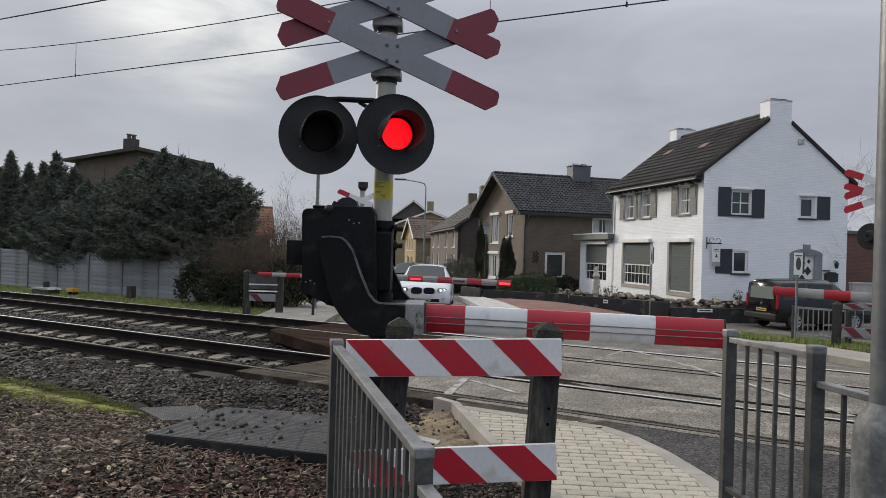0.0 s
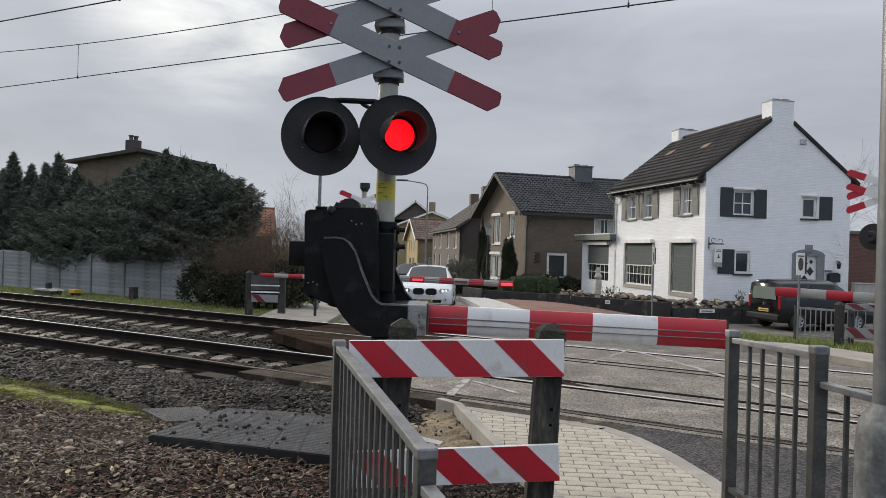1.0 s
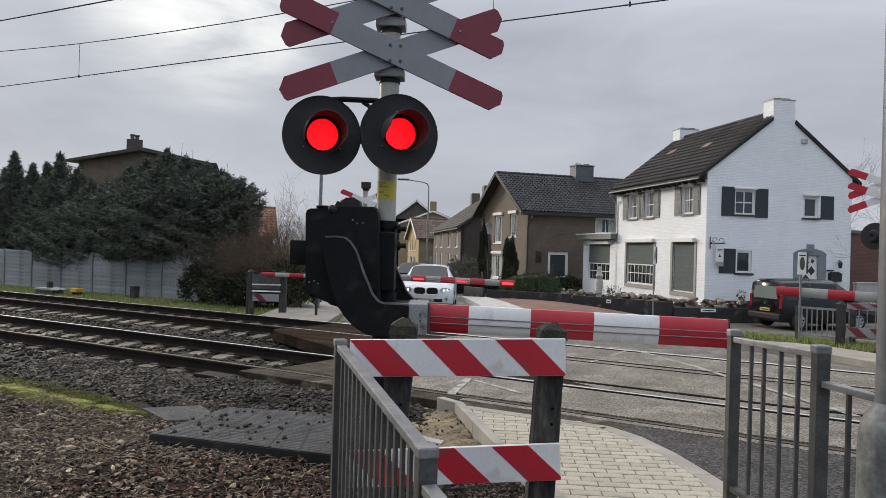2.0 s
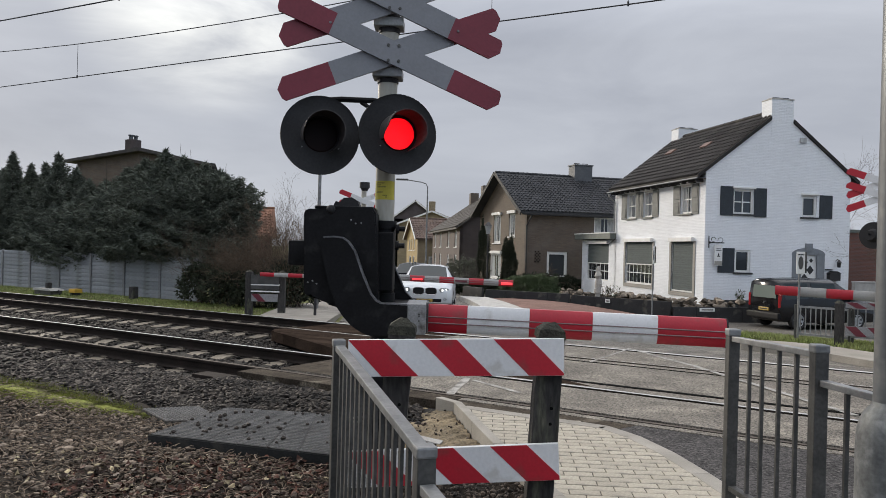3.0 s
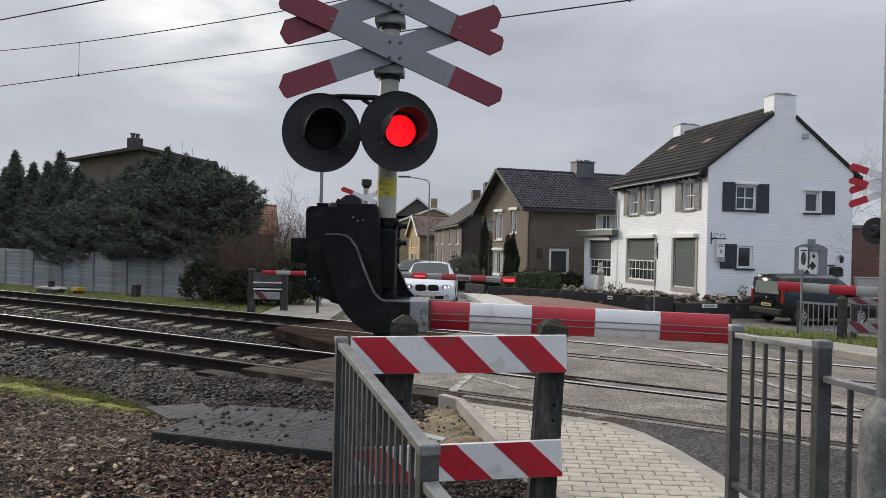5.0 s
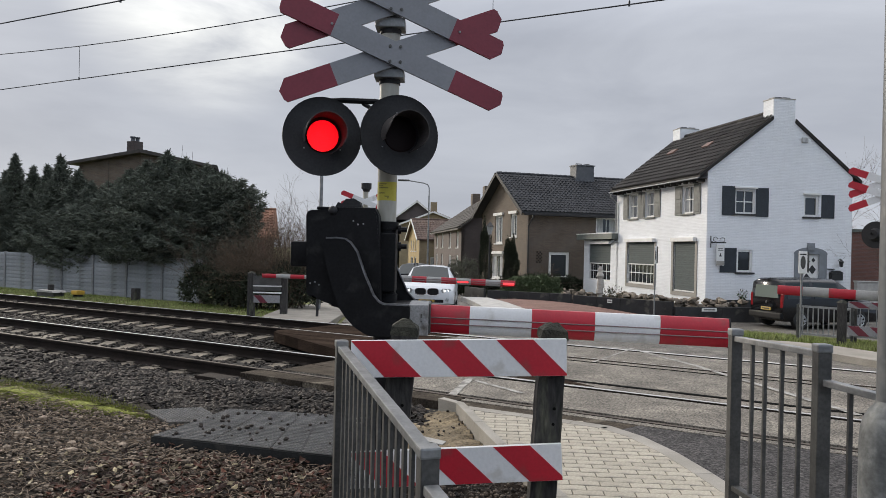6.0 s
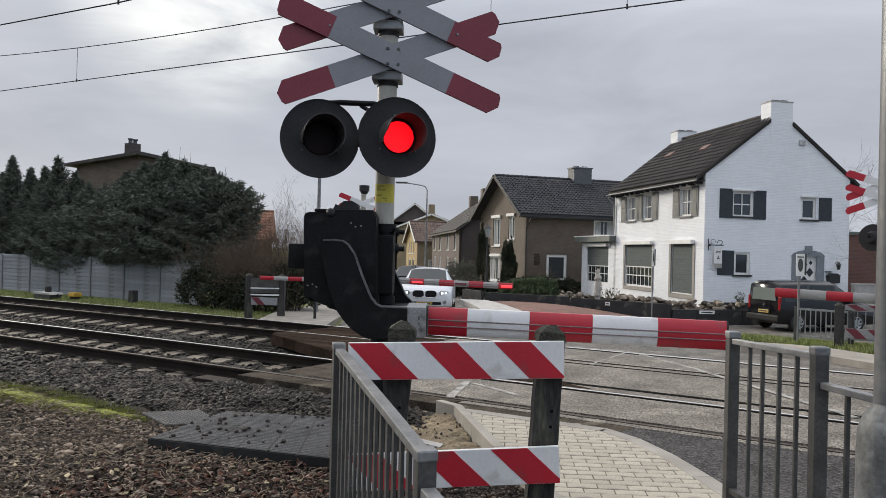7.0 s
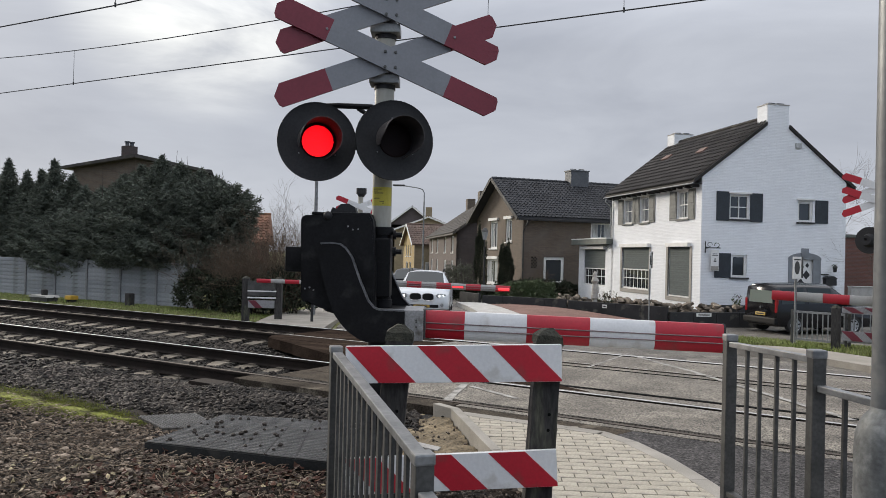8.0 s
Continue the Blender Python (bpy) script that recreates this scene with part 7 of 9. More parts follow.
M.update(
    tyre=mat("tyre_rubber", (0.016, 0.016, 0.016), rough=0.8, bump=0.2),
    alloy=mat("alloy_wheel", (0.42, 0.43, 0.44), (0.36, 0.37, 0.38), 0.35, metal=0.7, bump=0),
    car_white=mat("white_car_paint", (0.62, 0.64, 0.66), (0.60, 0.62, 0.64), 0.18, bump=0, grain=0.02),
    car_black=mat("black_car_paint", (0.006, 0.006, 0.008), (0.005, 0.005, 0.006), 0.15, bump=0, grain=0.02),
    car_dark=mat("black_plastic", (0.008, 0.008, 0.009), rough=0.6, spec=0.2, bump=0.02),
    car_glass=pane_glass("car_glass", (0.03, 0.037, 0.039), 0.12, 0.3),
    tail=mat("tail_lamp", (0.26, 0.012, 0.016), (0.2, 0.01, 0.013), 0.15, bump=0),
    plate_yellow=mat("yellow_plate", (0.45, 0.30, 0.06), rough=0.5, bump=0),
    chrome=mat("chrome", (0.6, 0.6, 0.62), rough=0.12, metal=1.0, bump=0),
    lamp_clear=mat("clear_lamp", (0.45, 0.47, 0.48), rough=0.1, metal=0.4, bump=0),
)


def white_car():
    x, y = -0.56, 25.0
    t = thing("suv", "white compact SUV with lit headlamps waiting at the barrier", "car", pose(x, y, fall(x, y) - 0.01, 0, 0, -92.5) @ Matrix.Diagonal((1, 1, 0.95, 1)))
    S = [(0.0, [(0.55, 0.30), (0.70, 0.32), (0.74, 0.50), (0.72, 0.66), (0.62, 0.76), (0.30, 0.80), (0, 0.81)]),
         (-0.12, [(0.62, 0.24), (0.84, 0.28), (0.87, 0.55), (0.84, 0.76), (0.70, 0.86), (0.35, 0.89), (0, 0.90)]),
         (-0.45, [(0.66, 0.22), (0.89, 0.26), (0.90, 0.60), (0.88, 0.84), (0.72, 0.95), (0.36, 0.97), (0, 0.98)]),
         (-1.15, [(0.66, 0.22), (0.90, 0.26), (0.90, 0.62), (0.89, 0.94), (0.74, 1.04), (0.38, 1.06), (0, 1.07)]),
         (-1.95, [(0.66, 0.22), (0.90, 0.26), (0.90, 0.65), (0.89, 1.00), (0.63, 1.47), (0.38, 1.53), (0, 1.545)]),
         (-3.2, [(0.66, 0.22), (0.90, 0.26), (0.90, 0.65), (0.89, 1.02), (0.64, 1.48), (0.40, 1.54), (0, 1.555)]),
         (-4.0, [(0.66, 0.24), (0.90, 0.28), (0.90, 0.65), (0.88, 1.05), (0.62, 1.40), (0.40, 1.46), (0, 1.475)]),
         (-4.42, [(0.6, 0.30), (0.80, 0.35), (0.82, 0.65), (0.80, 0.98), (0.66, 1.06), (0.4, 1.08), (0, 1.09)])]
    bm, P = loft(S)
    bmesh.ops.bevel(bm, geom=[e for e in bm.edges], offset=0.012, segments=1, affect="EDGES")
    body = part("body", bm, M["car_white"], t, "white painted body", smooth=True)
    a, b = P[3], P[4]
    screen(body, "windscreen", a[4:9], b[4:9], M["car_glass"], 0.06, 0.05, 0.016, "dark windscreen")
    for i, j in ((4, 5), (5, 6)):
        for k0, k1, fl in ((3, 4, 1), (9, 8, -1)):
            q = [P[i][k0], P[j][k0], P[j][k1], P[i][k1]]
            patch(body, "side_window", q if fl < 0 else q[::-1], M["car_glass"], 0.012, 0.06)
    for sy in (-1, 1):
        bm = B()
        n = 14
        prism(bm, [(0.175 * math.copysign(abs(math.cos(q)) ** 0.6, math.cos(q)), 0.115 * math.copysign(abs(math.sin(q)) ** 0.6, math.sin(q))) for q in np.linspace(0, math.tau, n, endpoint=False)], -0.05, 0.02, pose(-0.02, sy * 0.205, 0.70, 0, 0, 90))
        k = part("grille", bm, M["car_dark"], body, "black kidney-shaped grille")
        bm = B()
        tube(bm, [pose(-0.02, sy * 0.205, 0.70, 0, 0, 90) @ Vector((0.18 * math.copysign(abs(math.cos(q)) ** 0.6, math.cos(q)), -0.05, 0.12 * math.copysign(abs(math.sin(q)) ** 0.6, math.sin(q)))) for q in np.linspace(0, math.tau, 24)], 0.01, 5)
        part("grille_rim", bm, M["chrome"], k)
        bm = B()
        prism(bm, [(-0.17, -0.05), (0.12, -0.075), (0.17, 0.02), (0.10, 0.075), (-0.15, 0.055)], -0.03, 0.03, pose(-0.045, sy * 0.62, 0.74, 0, 0, 90 + 22 * sy) @ (Matrix.Diagonal((-sy * 1.0, 1, 1, 1))))
        h = part("headlamp", bm, M["lamp_clear"], body, "clear headlamp")
        for dy in (-0.05, 0.07):
            bm = B()
            c = Vector((-0.03 - 0.05 * (dy > 0), sy * (0.61 + dy), 0.74))
            rod(bm, c, c + Vector((0.045, 0, 0)), 0.045, 0.045, 14)
            part("lit_ring", bm, M["headlamp"], h, "lit ring of the headlamp")
        bm = B()
        rod(bm, (-0.10, sy * 0.66, 0.43), (0.0, sy * 0.66, 0.43), 0.055, 0.055, 14)
        part("fog_lamp", bm, M["car_dark"], body)
        bm = B()
        box(bm, -1.62, -1.45, sy * 0.93 - 0.10, sy * 0.93 + 0.10, 0.98, 1.13, 0.03)
        part("mirror", bm, M["car_white"], body)
        bm = B()
        tube(bm, [(-2.0, sy * 0.6, 1.53), (-2.1, sy * 0.6, 1.60), (-3.5, sy * 0.6, 1.60), (-3.7, sy * 0.6, 1.52)], 0.018, 6)
        part("roof_rail", bm, M["car_dark"], body)
        for wx in (-0.85, -3.55):
            car_wheel(t, wx, sy * 0.80, 0.35, 0.22, 1 if sy > 0 else -1)
    bm = B()
    box(bm, -0.06, 0.012, -0.55, 0.55, 0.33, 0.44, 0.02)
    part("air_intake", bm, M["car_dark"], body)
    bm = B()
    box(bm, -0.02, 0.02, -0.26, 0.26, 0.34, 0.43, 0.004)
    pl = part("number_plate", bm, M["plate_yellow"], body, "yellow plate with a plain bar")
    bm = B()
    box(bm, 0.02, 0.023, -0.19, 0.19, 0.365, 0.405)
    part("print", bm, M["iron"], pl)
    # the dark car that waits behind it
    x, y = -1.35, 32.5
    t = thing("dark_car", "black hatchback waiting behind the white SUV", "car", pose(x, y, fall(x, y) - 0.01, 0, 0, -91))
    bm, P2 = loft(S)
    bd = part("body", bm, M["car_black"], t, smooth=True)
    screen(bd, "windscreen", P2[3][4:9], P2[4][4:9], M["car_glass"])
    for sy in (-1, 1):
        for wx in (-0.85, -3.55):
            car_wheel(t, wx, sy * 0.80, 0.35, 0.22, 1 if sy > 0 else -1)


white_car()


def black_van():
    a = 15.0
    x, y = 11.53, 27.5
    t = thing("van", "small black van parked in front of the white house", "van", pose(x, y, -0.80, 0, 0, a))
    S = [(0.0, [(0.70, 0.34), (0.84, 0.38), (0.86, 0.62), (0.85, 0.98), (0.74, 1.60), (0.45, 1.70), (0, 1.72)]),
         (0.10, [(0.70, 0.26), (0.88, 0.30), (0.90, 0.62), (0.89, 1.00), (0.76, 1.64), (0.46, 1.75), (0, 1.77)]),
         (1.2, [(0.70, 0.22), (0.90, 0.26), (0.91, 0.62), (0.90, 1.04), (0.77, 1.67), (0.47, 1.78), (0, 1.80)]),
         (2.35, [(0.70, 0.22), (0.90, 0.26), (0.91, 0.62), (0.90, 1.02), (0.76, 1.65), (0.47, 1.76), (0, 1.78)]),
         (3.35, [(0.70, 0.22), (0.90, 0.26), (0.90, 0.62), (0.88, 0.98), (0.72, 1.10), (0.45, 1.14), (0, 1.15)]),
         (4.1, [(0.70, 0.24), (0.86, 0.28), (0.87, 0.55), (0.82, 0.80), (0.68, 0.92), (0.42, 0.96), (0, 0.97)]),
         (4.36, [(0.55, 0.30), (0.66, 0.34), (0.68, 0.50), (0.64, 0.66), (0.55, 0.74), (0.35, 0.77), (0, 0.78)])]
    bm, P = loft(S)
    bmesh.ops.bevel(bm, geom=[e for e in bm.edges], offset=0.012, segments=1, affect="EDGES")
    body = part("body", bm, M["car_black"], t, "glossy black body", smooth=True)
    r = P[0]
    patch(body, "rear_window", [Vector((-0.0, 0.66, 1.06)), Vector((-0.0, -0.66, 1.06)), Vector((-0.0, -0.60, 1.52)), Vector((-0.0, 0.60, 1.52))], M["car_glass_sky"], 0.012, 0.03, "rear window, its pale tint standing for reflected sky")
    bm = B()
    box(bm, -0.09, 0.1, -0.86, 0.86, 0.34, 0.56, 0.04)
    part("bumper", bm, M["car_dark"], body, "black rear bumper")
    for sy in (-1, 1):
        bm = B()
        box(bm, -0.012, 0.07, sy * 0.80 - 0.06, sy * 0.80 + 0.06, 0.74, 1.22, 0.025)
        part("tail_lamp", bm, M["tail"], body, "red upright tail lamp")
        for wx in (0.72, 3.2):
            car_wheel(t, wx, sy * 0.82, 0.32, 0.2, 1 if sy > 0 else -1)
        bm = B()
        box(bm, 2.75, 2.95, sy * 0.98 - 0.1, sy * 0.98 + 0.1, 1.02, 1.2, 0.03)
        part("mirror", bm, M["car_black"], body)
        k0, k1 = (3, 4) if sy > 0 else (9, 8)
        for i, j in ((1, 2), (2, 3)):
            q = [P[i][k0], P[j][k0], P[j][k1], P[i][k1]]
            patch(body, "side_window", q if sy < 0 else q[::-1], M["car_glass"], 0.01, 0.09)
    screen(body, "windscreen", P[4][4:9], P[3][4:9], M["car_glass"])
    bm = B()
    box(bm, -0.03, 0.0, -0.26, 0.26, 0.62, 0.73, 0.004)
    pl = part("number_plate", bm, M["plate_yellow"], body, "yellow plate with a plain bar")
    bm = B()
    box(bm, -0.033, -0.03, -0.2, 0.2, 0.655, 0.695)
    part("print", bm, M["iron"], pl)
    bm = B()
    rod(bm, (-0.02, 0, 0.9), (0.0, 0, 0.9), 0.05, 0.05, 12)
    part("badge", bm, M["chrome"], body)


# Pale base colour stands in for bright sky mirrored in the rear window.
M["car_glass_sky"] = pane_glass("sky_tinted_rear_glass", (0.17, 0.20, 0.18), 0.08)
black_van()


# ---------- the far side of the crossing ----------
M["far_white"] = mat("dirty_white_boom", (0.36, 0.355, 0.34), (0.28, 0.275, 0.265), 0.55, scale=3, fine=40, bump=0.02, grain=0.08)


M["dark_red"] = mat("faded_dark_red", (0.13, 0.014, 0.026), (0.10, 0.012, 0.022), 0.5, bump=0)
BOOM_LIT = []


def far_boom(name, root, tip, bands, h, label, lights=(), first_red=True):
    a, b = Vector(root), Vector(tip)
    d = b - a
    t = thing(name, label, "barrier", Matrix.Translation(a) @ d.to_track_quat("X", "Z").to_matrix().to_4x4(), "lowered booms beyond the tracks")
    w = d.length / bands
    prof = [(y * h / 0.216, z * h / 0.216) for y, z in BOOM_PROFILE]
    for i in range(bands):
        bm = B()
        prism(bm, prof, i * w, (i + 1) * w - 0.002, pose(0, 0, 0, 0, 0, -90))
        red = (i % 2 == 0) == first_red
        part("red_band" if red else "white_band", bm, M["red"] if red else M["far_white"], t, smooth=True)
    for z in (0.02, -0.03):
        bm = B()
        tube(bm, [(0, -0.057 * h / 0.216 - 0.002, z), (d.length, -0.057 * h / 0.216 - 0.002, z)], 0.006, 5)
        part("boom_rib", bm, M["rib"], t)
    for f in lights[1:]:
        bm = B()
        box(bm, -0.15, 0.15, -0.012, 0.012, -0.03, 0.02, 0.006)
        lamp = part("flashing_lamp", bm, M["lamp_red_small"], t, "small flashing red lamp")
        BOOM_LIT.append((lamp, pose(d.length * f, 0, -0.01)))
        bm = B()
        box(bm, d.length * f - 0.16, d.length * f + 0.16, -0.049, -0.03, -0.045, 0.015, 0.004)
        part("lamp_slot", bm, M["dark_red"], t, "dark lamp slot")
    for f in lights[:1]:
        bm = B()
        x = d.length * f
        box(bm, x - 0.15, x + 0.15, -0.075, -0.03, -0.045, 0.02, 0.01)
        part("boom_lamp", bm, M["lamp_red_small"], t, "small glowing red lamp")
    return t


def far_signal(x, y, z_low, yaw, lamps, k=1.0, arms=True, group="crossing signals beyond the tracks"):
    t = thing("far_crossing_signal", "grey crossing signal post with crossbucks beyond the tracks", "crossing signal", pose(x, y, 0.0), group)
    bm = B()
    rod(bm, (0, 0, -0.2), (0, 0, z_low + 0.9 * k), 0.075, 0.07, 16)
    part("pole", bm, M["pole"], t, smooth=True)
    yw = pose(0, 0, 0, 0, 0, yaw)
    for z in (z_low, z_low + 0.36 * k):
        for sgn, yy in ((1, -0.125), (-1, -0.098)):
            cross_arm(t, "crossbuck_arm", 1.86 * k, 0.18 * k, 0.46 * k, yw @ pose(0, yy, z, 0, sgn * 21, 0), M["white"], M["red"])
    for lx, ly, lz, r in lamps:
        bm = B()
        m = pose(lx, ly, lz, 0, 0, yaw + 160)
        rod(bm, m @ Vector((0, -0.02, 0)), m @ Vector((0, 0.02, 0)), r, r, 32)
        rod(bm, m @ Vector((0, 0.02, 0)), m @ Vector((0, 0.16, 0)), r * 0.5, r * 0.35, 20)
        lb = part("lamp_backboard", bm, M["black_matt"], t, "round black lamp backboard seen from behind")
        bm = B()
        tube(bm, [m @ Vector((0, 0.14, 0)), m @ Vector((0, 0.2, 0.02)), Vector((0, 0, lz))], 0.02)
        part("lamp_bracket", bm, M["black_matt"], t)
    return t


far_boom("far_barrier", (8.75, 14.35, 0.98), (6.83, 15.75, 1.03), 5, 0.19, "lowered red and white boom on the far corner", (), True)
far_boom("far_barrier", (-2.1, 21.05, 0.90), (1.94, 21.0, 0.80), 10, 0.172, "lowered red and white boom with small red lamps", (0.955, 0.646, 0.352), False)
fb = far_boom("footpath_barrier", (-3.1, 19.0, 0.93), (-4.55, 19.2, 0.94), 4, 0.10, "short red and white footpath boom", (), False)
bm = B()
rod(bm, (0.02, 0, -1.1), (0.02, 0, 0.12), 0.035, 0.035, 12)
part("stand", bm, M["black_matt"], fb)
far_signal(8.30, 14.5, 2.89, -31, [(-0.30, -0.2, 2.15, 0.25), (0.28, -0.2, 2.17, 0.25)], 0.73)
sg = far_signal(-2.2, 21.0, 2.68, -8, [], 0.75)
bm = B()
rod(bm, (0.015, 0, 3.22), (0.015, 0, 3.30), 0.08, 0.12, 14)
rod(bm, (0.015, 0, 3.30), (0.015, 0, 3.455), 0.14, 0.14, 14)
part("bell", bm, M["black_matt"], sg, "black warning bell")
# its drive, behind the near housing
t = thing("far_barrier_drive", "black barrier drive beyond the tracks", "barrier drive", pose(-2.2, 21.1, 0))
bm = B()
box(bm, -0.35, 0.25, -0.2, 0.25, 0.0, 1.5, 0.05)
part("drive_housing", bm, M["black"], t)


def far_guard(at, posts, boards, label, group):
    t = thing("guard_fence", label, "guard fence", at, group)
    for x, w, h in posts:
        bm = B()
        box(bm, x - w / 2, x + w / 2, -w / 2, w / 2, -0.2, h, 0.01)
        p = part("post", bm, M["post"], t)
        bm = B()
        rod(bm, (x, 0, h), (x, 0, h + 0.05), w * 0.66, w * 0.2, 4)
        part("post_cap", bm, M["moss"], p)
    for x0, x1, z, h, kind in boards:
        bm = B()
        box(bm, x0, x1, -0.13, -0.10, z - h / 2, z + h / 2, 0.004)
        b = part("board", bm, M["board_grey"] if kind == "striped" else M["steel_dark"] if kind == "plain" else M["trim"], t)
        if kind == "striped":
            x = x0
            while x + 0.36 <= x1 + 0.01:
                bm = B()
                prism(bm, [(x, z + h / 2 - 0.002), (x + 0.18, z + h / 2 - 0.002), (x + 0.36, z - h / 2 + 0.002), (x + 0.18, z - h / 2 + 0.002)], -0.134, -0.128)
                part("red_stripe", bm, M["dark_red"], b)
                x += 0.36
    return t


M["board_grey"] = mat("dull_white_board", (0.24, 0.24, 0.245), (0.19, 0.19, 0.195), 0.6, bump=0.02, spots=((0.13, 0.13, 0.13), 5, 0.3))
far_guard(pose(-4.92, 19.5, 0, 0, 0, 0), [(0.03, 0.17, 0.98), (0.86, 0.17, 0.98)], [(0.12, 0.78, 0.34, 0.19, "striped"), (0.1, 0.8, 0.80, 0.24, "plain"), (0.1, 0.8, 0.60, 0.10, "plain"), (0.1, 0.82, 0.67, 0.035, "thin"), (0.1, 0.82, 0.50, 0.035, "thin")], "guard fence with a striped board on two timber posts", "guard fences beyond the tracks")
far_guard(pose(7.43, 14.35, -0.05, 0, 0, -30), [(0.0, 0.16, 0.92)], [(0.1, 1.9, 0.90, 0.11, "striped"), (0.1, 1.9, 0.42, 0.18, "striped")], "guard fence with striped boards on a brown timber post", "guard fences beyond the tracks")


M["far_steel"] = mat("pale_galvanised_bar", (0.27, 0.275, 0.275), (0.2, 0.205, 0.207), 0.55, metal=0.3, scale=7, fine=60, bump=0.05, grain=0.12)


def far_railing(at, length, h, n, label):
    t = thing("far_railing", label, "railing", at, "steel railings beyond the tracks")
    for x in (0, length):
        bm = B()
        box(bm, x - 0.022, x + 0.022, -0.022, 0.022, 0.0, h + 0.04, 0.004)
        part("post", bm, M["steel_dark"], t)
    for z in (h, 0.16):
        bm = B()
        box(bm, 0.03, length - 0.03, -0.02, 0.02, z - 0.02, z + 0.02)
        part("handrail", bm, M["far_steel"], t)
    for i in range(n):
        x = length * (i + 1) / (n + 1)
        bm = B()
        box(bm, x - 0.009, x + 0.009, -0.009, 0.009, 0.17, h - 0.02)
        part("bar", bm, M["far_steel"], t)


far_railing(pose(7.07, 15.35, 0.03, 0, 0, -48), 1.08, 0.70, 10, "low steel railing with upright bars on the far corner")
far_railing(pose(7.7, 14.5, 0.08, 0, 0, -30), 1.6, 0.70, 11, "low steel railing with upright bars behind the guard fence")


def sign_post(x, y, z0, z1, board, yaw, label):
    t = thing("sign_post", label, "sign", pose(x, y, z0, 0, 0, yaw))
    bm = B()
    rod(bm, (0, 0, -0.2), (0, 0, z1 - z0), 0.021, 0.021, 12)
    part("pole", bm, M["steel"], t, smooth=True)
    if board:
        w, h = board
        bm = B()
        box(bm, -w / 2, w / 2, -0.055, -0.035, z1 - z0 - h, z1 - z0, 0.01)
        b = part("sign_board", bm, M["trim"], t, "white sign board with a dark emblem")
        bm = B()
        n = 18
        prism(bm, [(w * 0.3 * math.cos(q), z1 - z0 - h * 0.5 + h * 0.3 * math.sin(q)) for q in np.linspace(0, math.tau, n, endpoint=False)], -0.058, -0.054)
        part("emblem", bm, M["steel_dark"], b)
        bm = B()
        box(bm, -w / 2 + 0.02, w / 2 - 0.02, -0.059, -0.0545, z1 - z0 - h * 0.16, z1 - z0 - h * 0.11)
        part("print", bm, M["iron"], b)
        bm = B()
        box(bm, w / 2 + 0.01, w / 2 + 0.05, -0.03, 0.06, z1 - z0 - h * 0.95, z1 - z0, 0.008)
        part("sign_back", bm, M["steel_dark"], t)
    return t


sign_post(7.10, 15.3, 0.05, 1.82, (0.17, 0.44), 0, "grey sign post with a narrow white sign on the far corner")
sign_post(6.62, 24.2, -0.45, 1.95, (0.06, 0.55), 0, "grey street sign post with the sign seen edge-on")


# ---------- street lamps and masts ----------
def street_lamps():
    t = thing("street_lamp", "tall grey street lamp with a curved arm", "street lamp", pose(-1.0, 45, -0.8))
    bm = B()
    rod(bm, (0, 0, 0), (0, 0, 5.6), 0.065, 0.04, 12)
    tube(bm, [(0, 0, 5.6), (0, 0, 6.1), (-0.1, 0, 6.3), (-0.35, 0, 6.38), (-1.2, 0, 6.5)], 0.032)
    part("pole", bm, M["steel"], t, smooth=True)
    bm = B()
    box(bm, -1.85, -1.15, -0.12, 0.12, 6.46, 6.56, 0.04)
    part("lamp_head", bm, M["steel_dark"], t)
    t = thing("lantern_post", "black iron lantern post in the front garden", "street lamp", pose(2.2, 38, -0.8))
    bm = B()
    rod(bm, (0, 0, 0), (0, 0, 1.0), 0.09, 0.06, 12)
    rod(bm, (0, 0, 1.0), (0, 0, 3.3), 0.05, 0.035, 12)
    part("post", bm, M["iron"], t, smooth=True)
    bm = B()
    rod(bm, (0, 0, 3.3), (0, 0, 3.7), 0.10, 0.19, 6)
    part("lantern", bm, M["lantern_glass"], t, "glazed lantern")
    bm = B()
    rod(bm, (0, 0, 3.7), (0, 0, 3.9), 0.23, 0.04, 6)
    part("lantern_cap", bm, M["iron"], t)
    t = thing("mast", "thin grey steel mast beyond the tracks", "mast", pose(-3.58, 22.0, -0.2))
    bm = B()
    rod(bm, (0, 0, 0), (0, 0, 5.1), 0.055, 0.045, 12)
    part("shaft", bm, M["steel"], t, smooth=True)


M["lantern_glass"] = mat("lantern_glass", (0.35, 0.36, 0.36), rough=0.2, bump=0)
street_lamps()


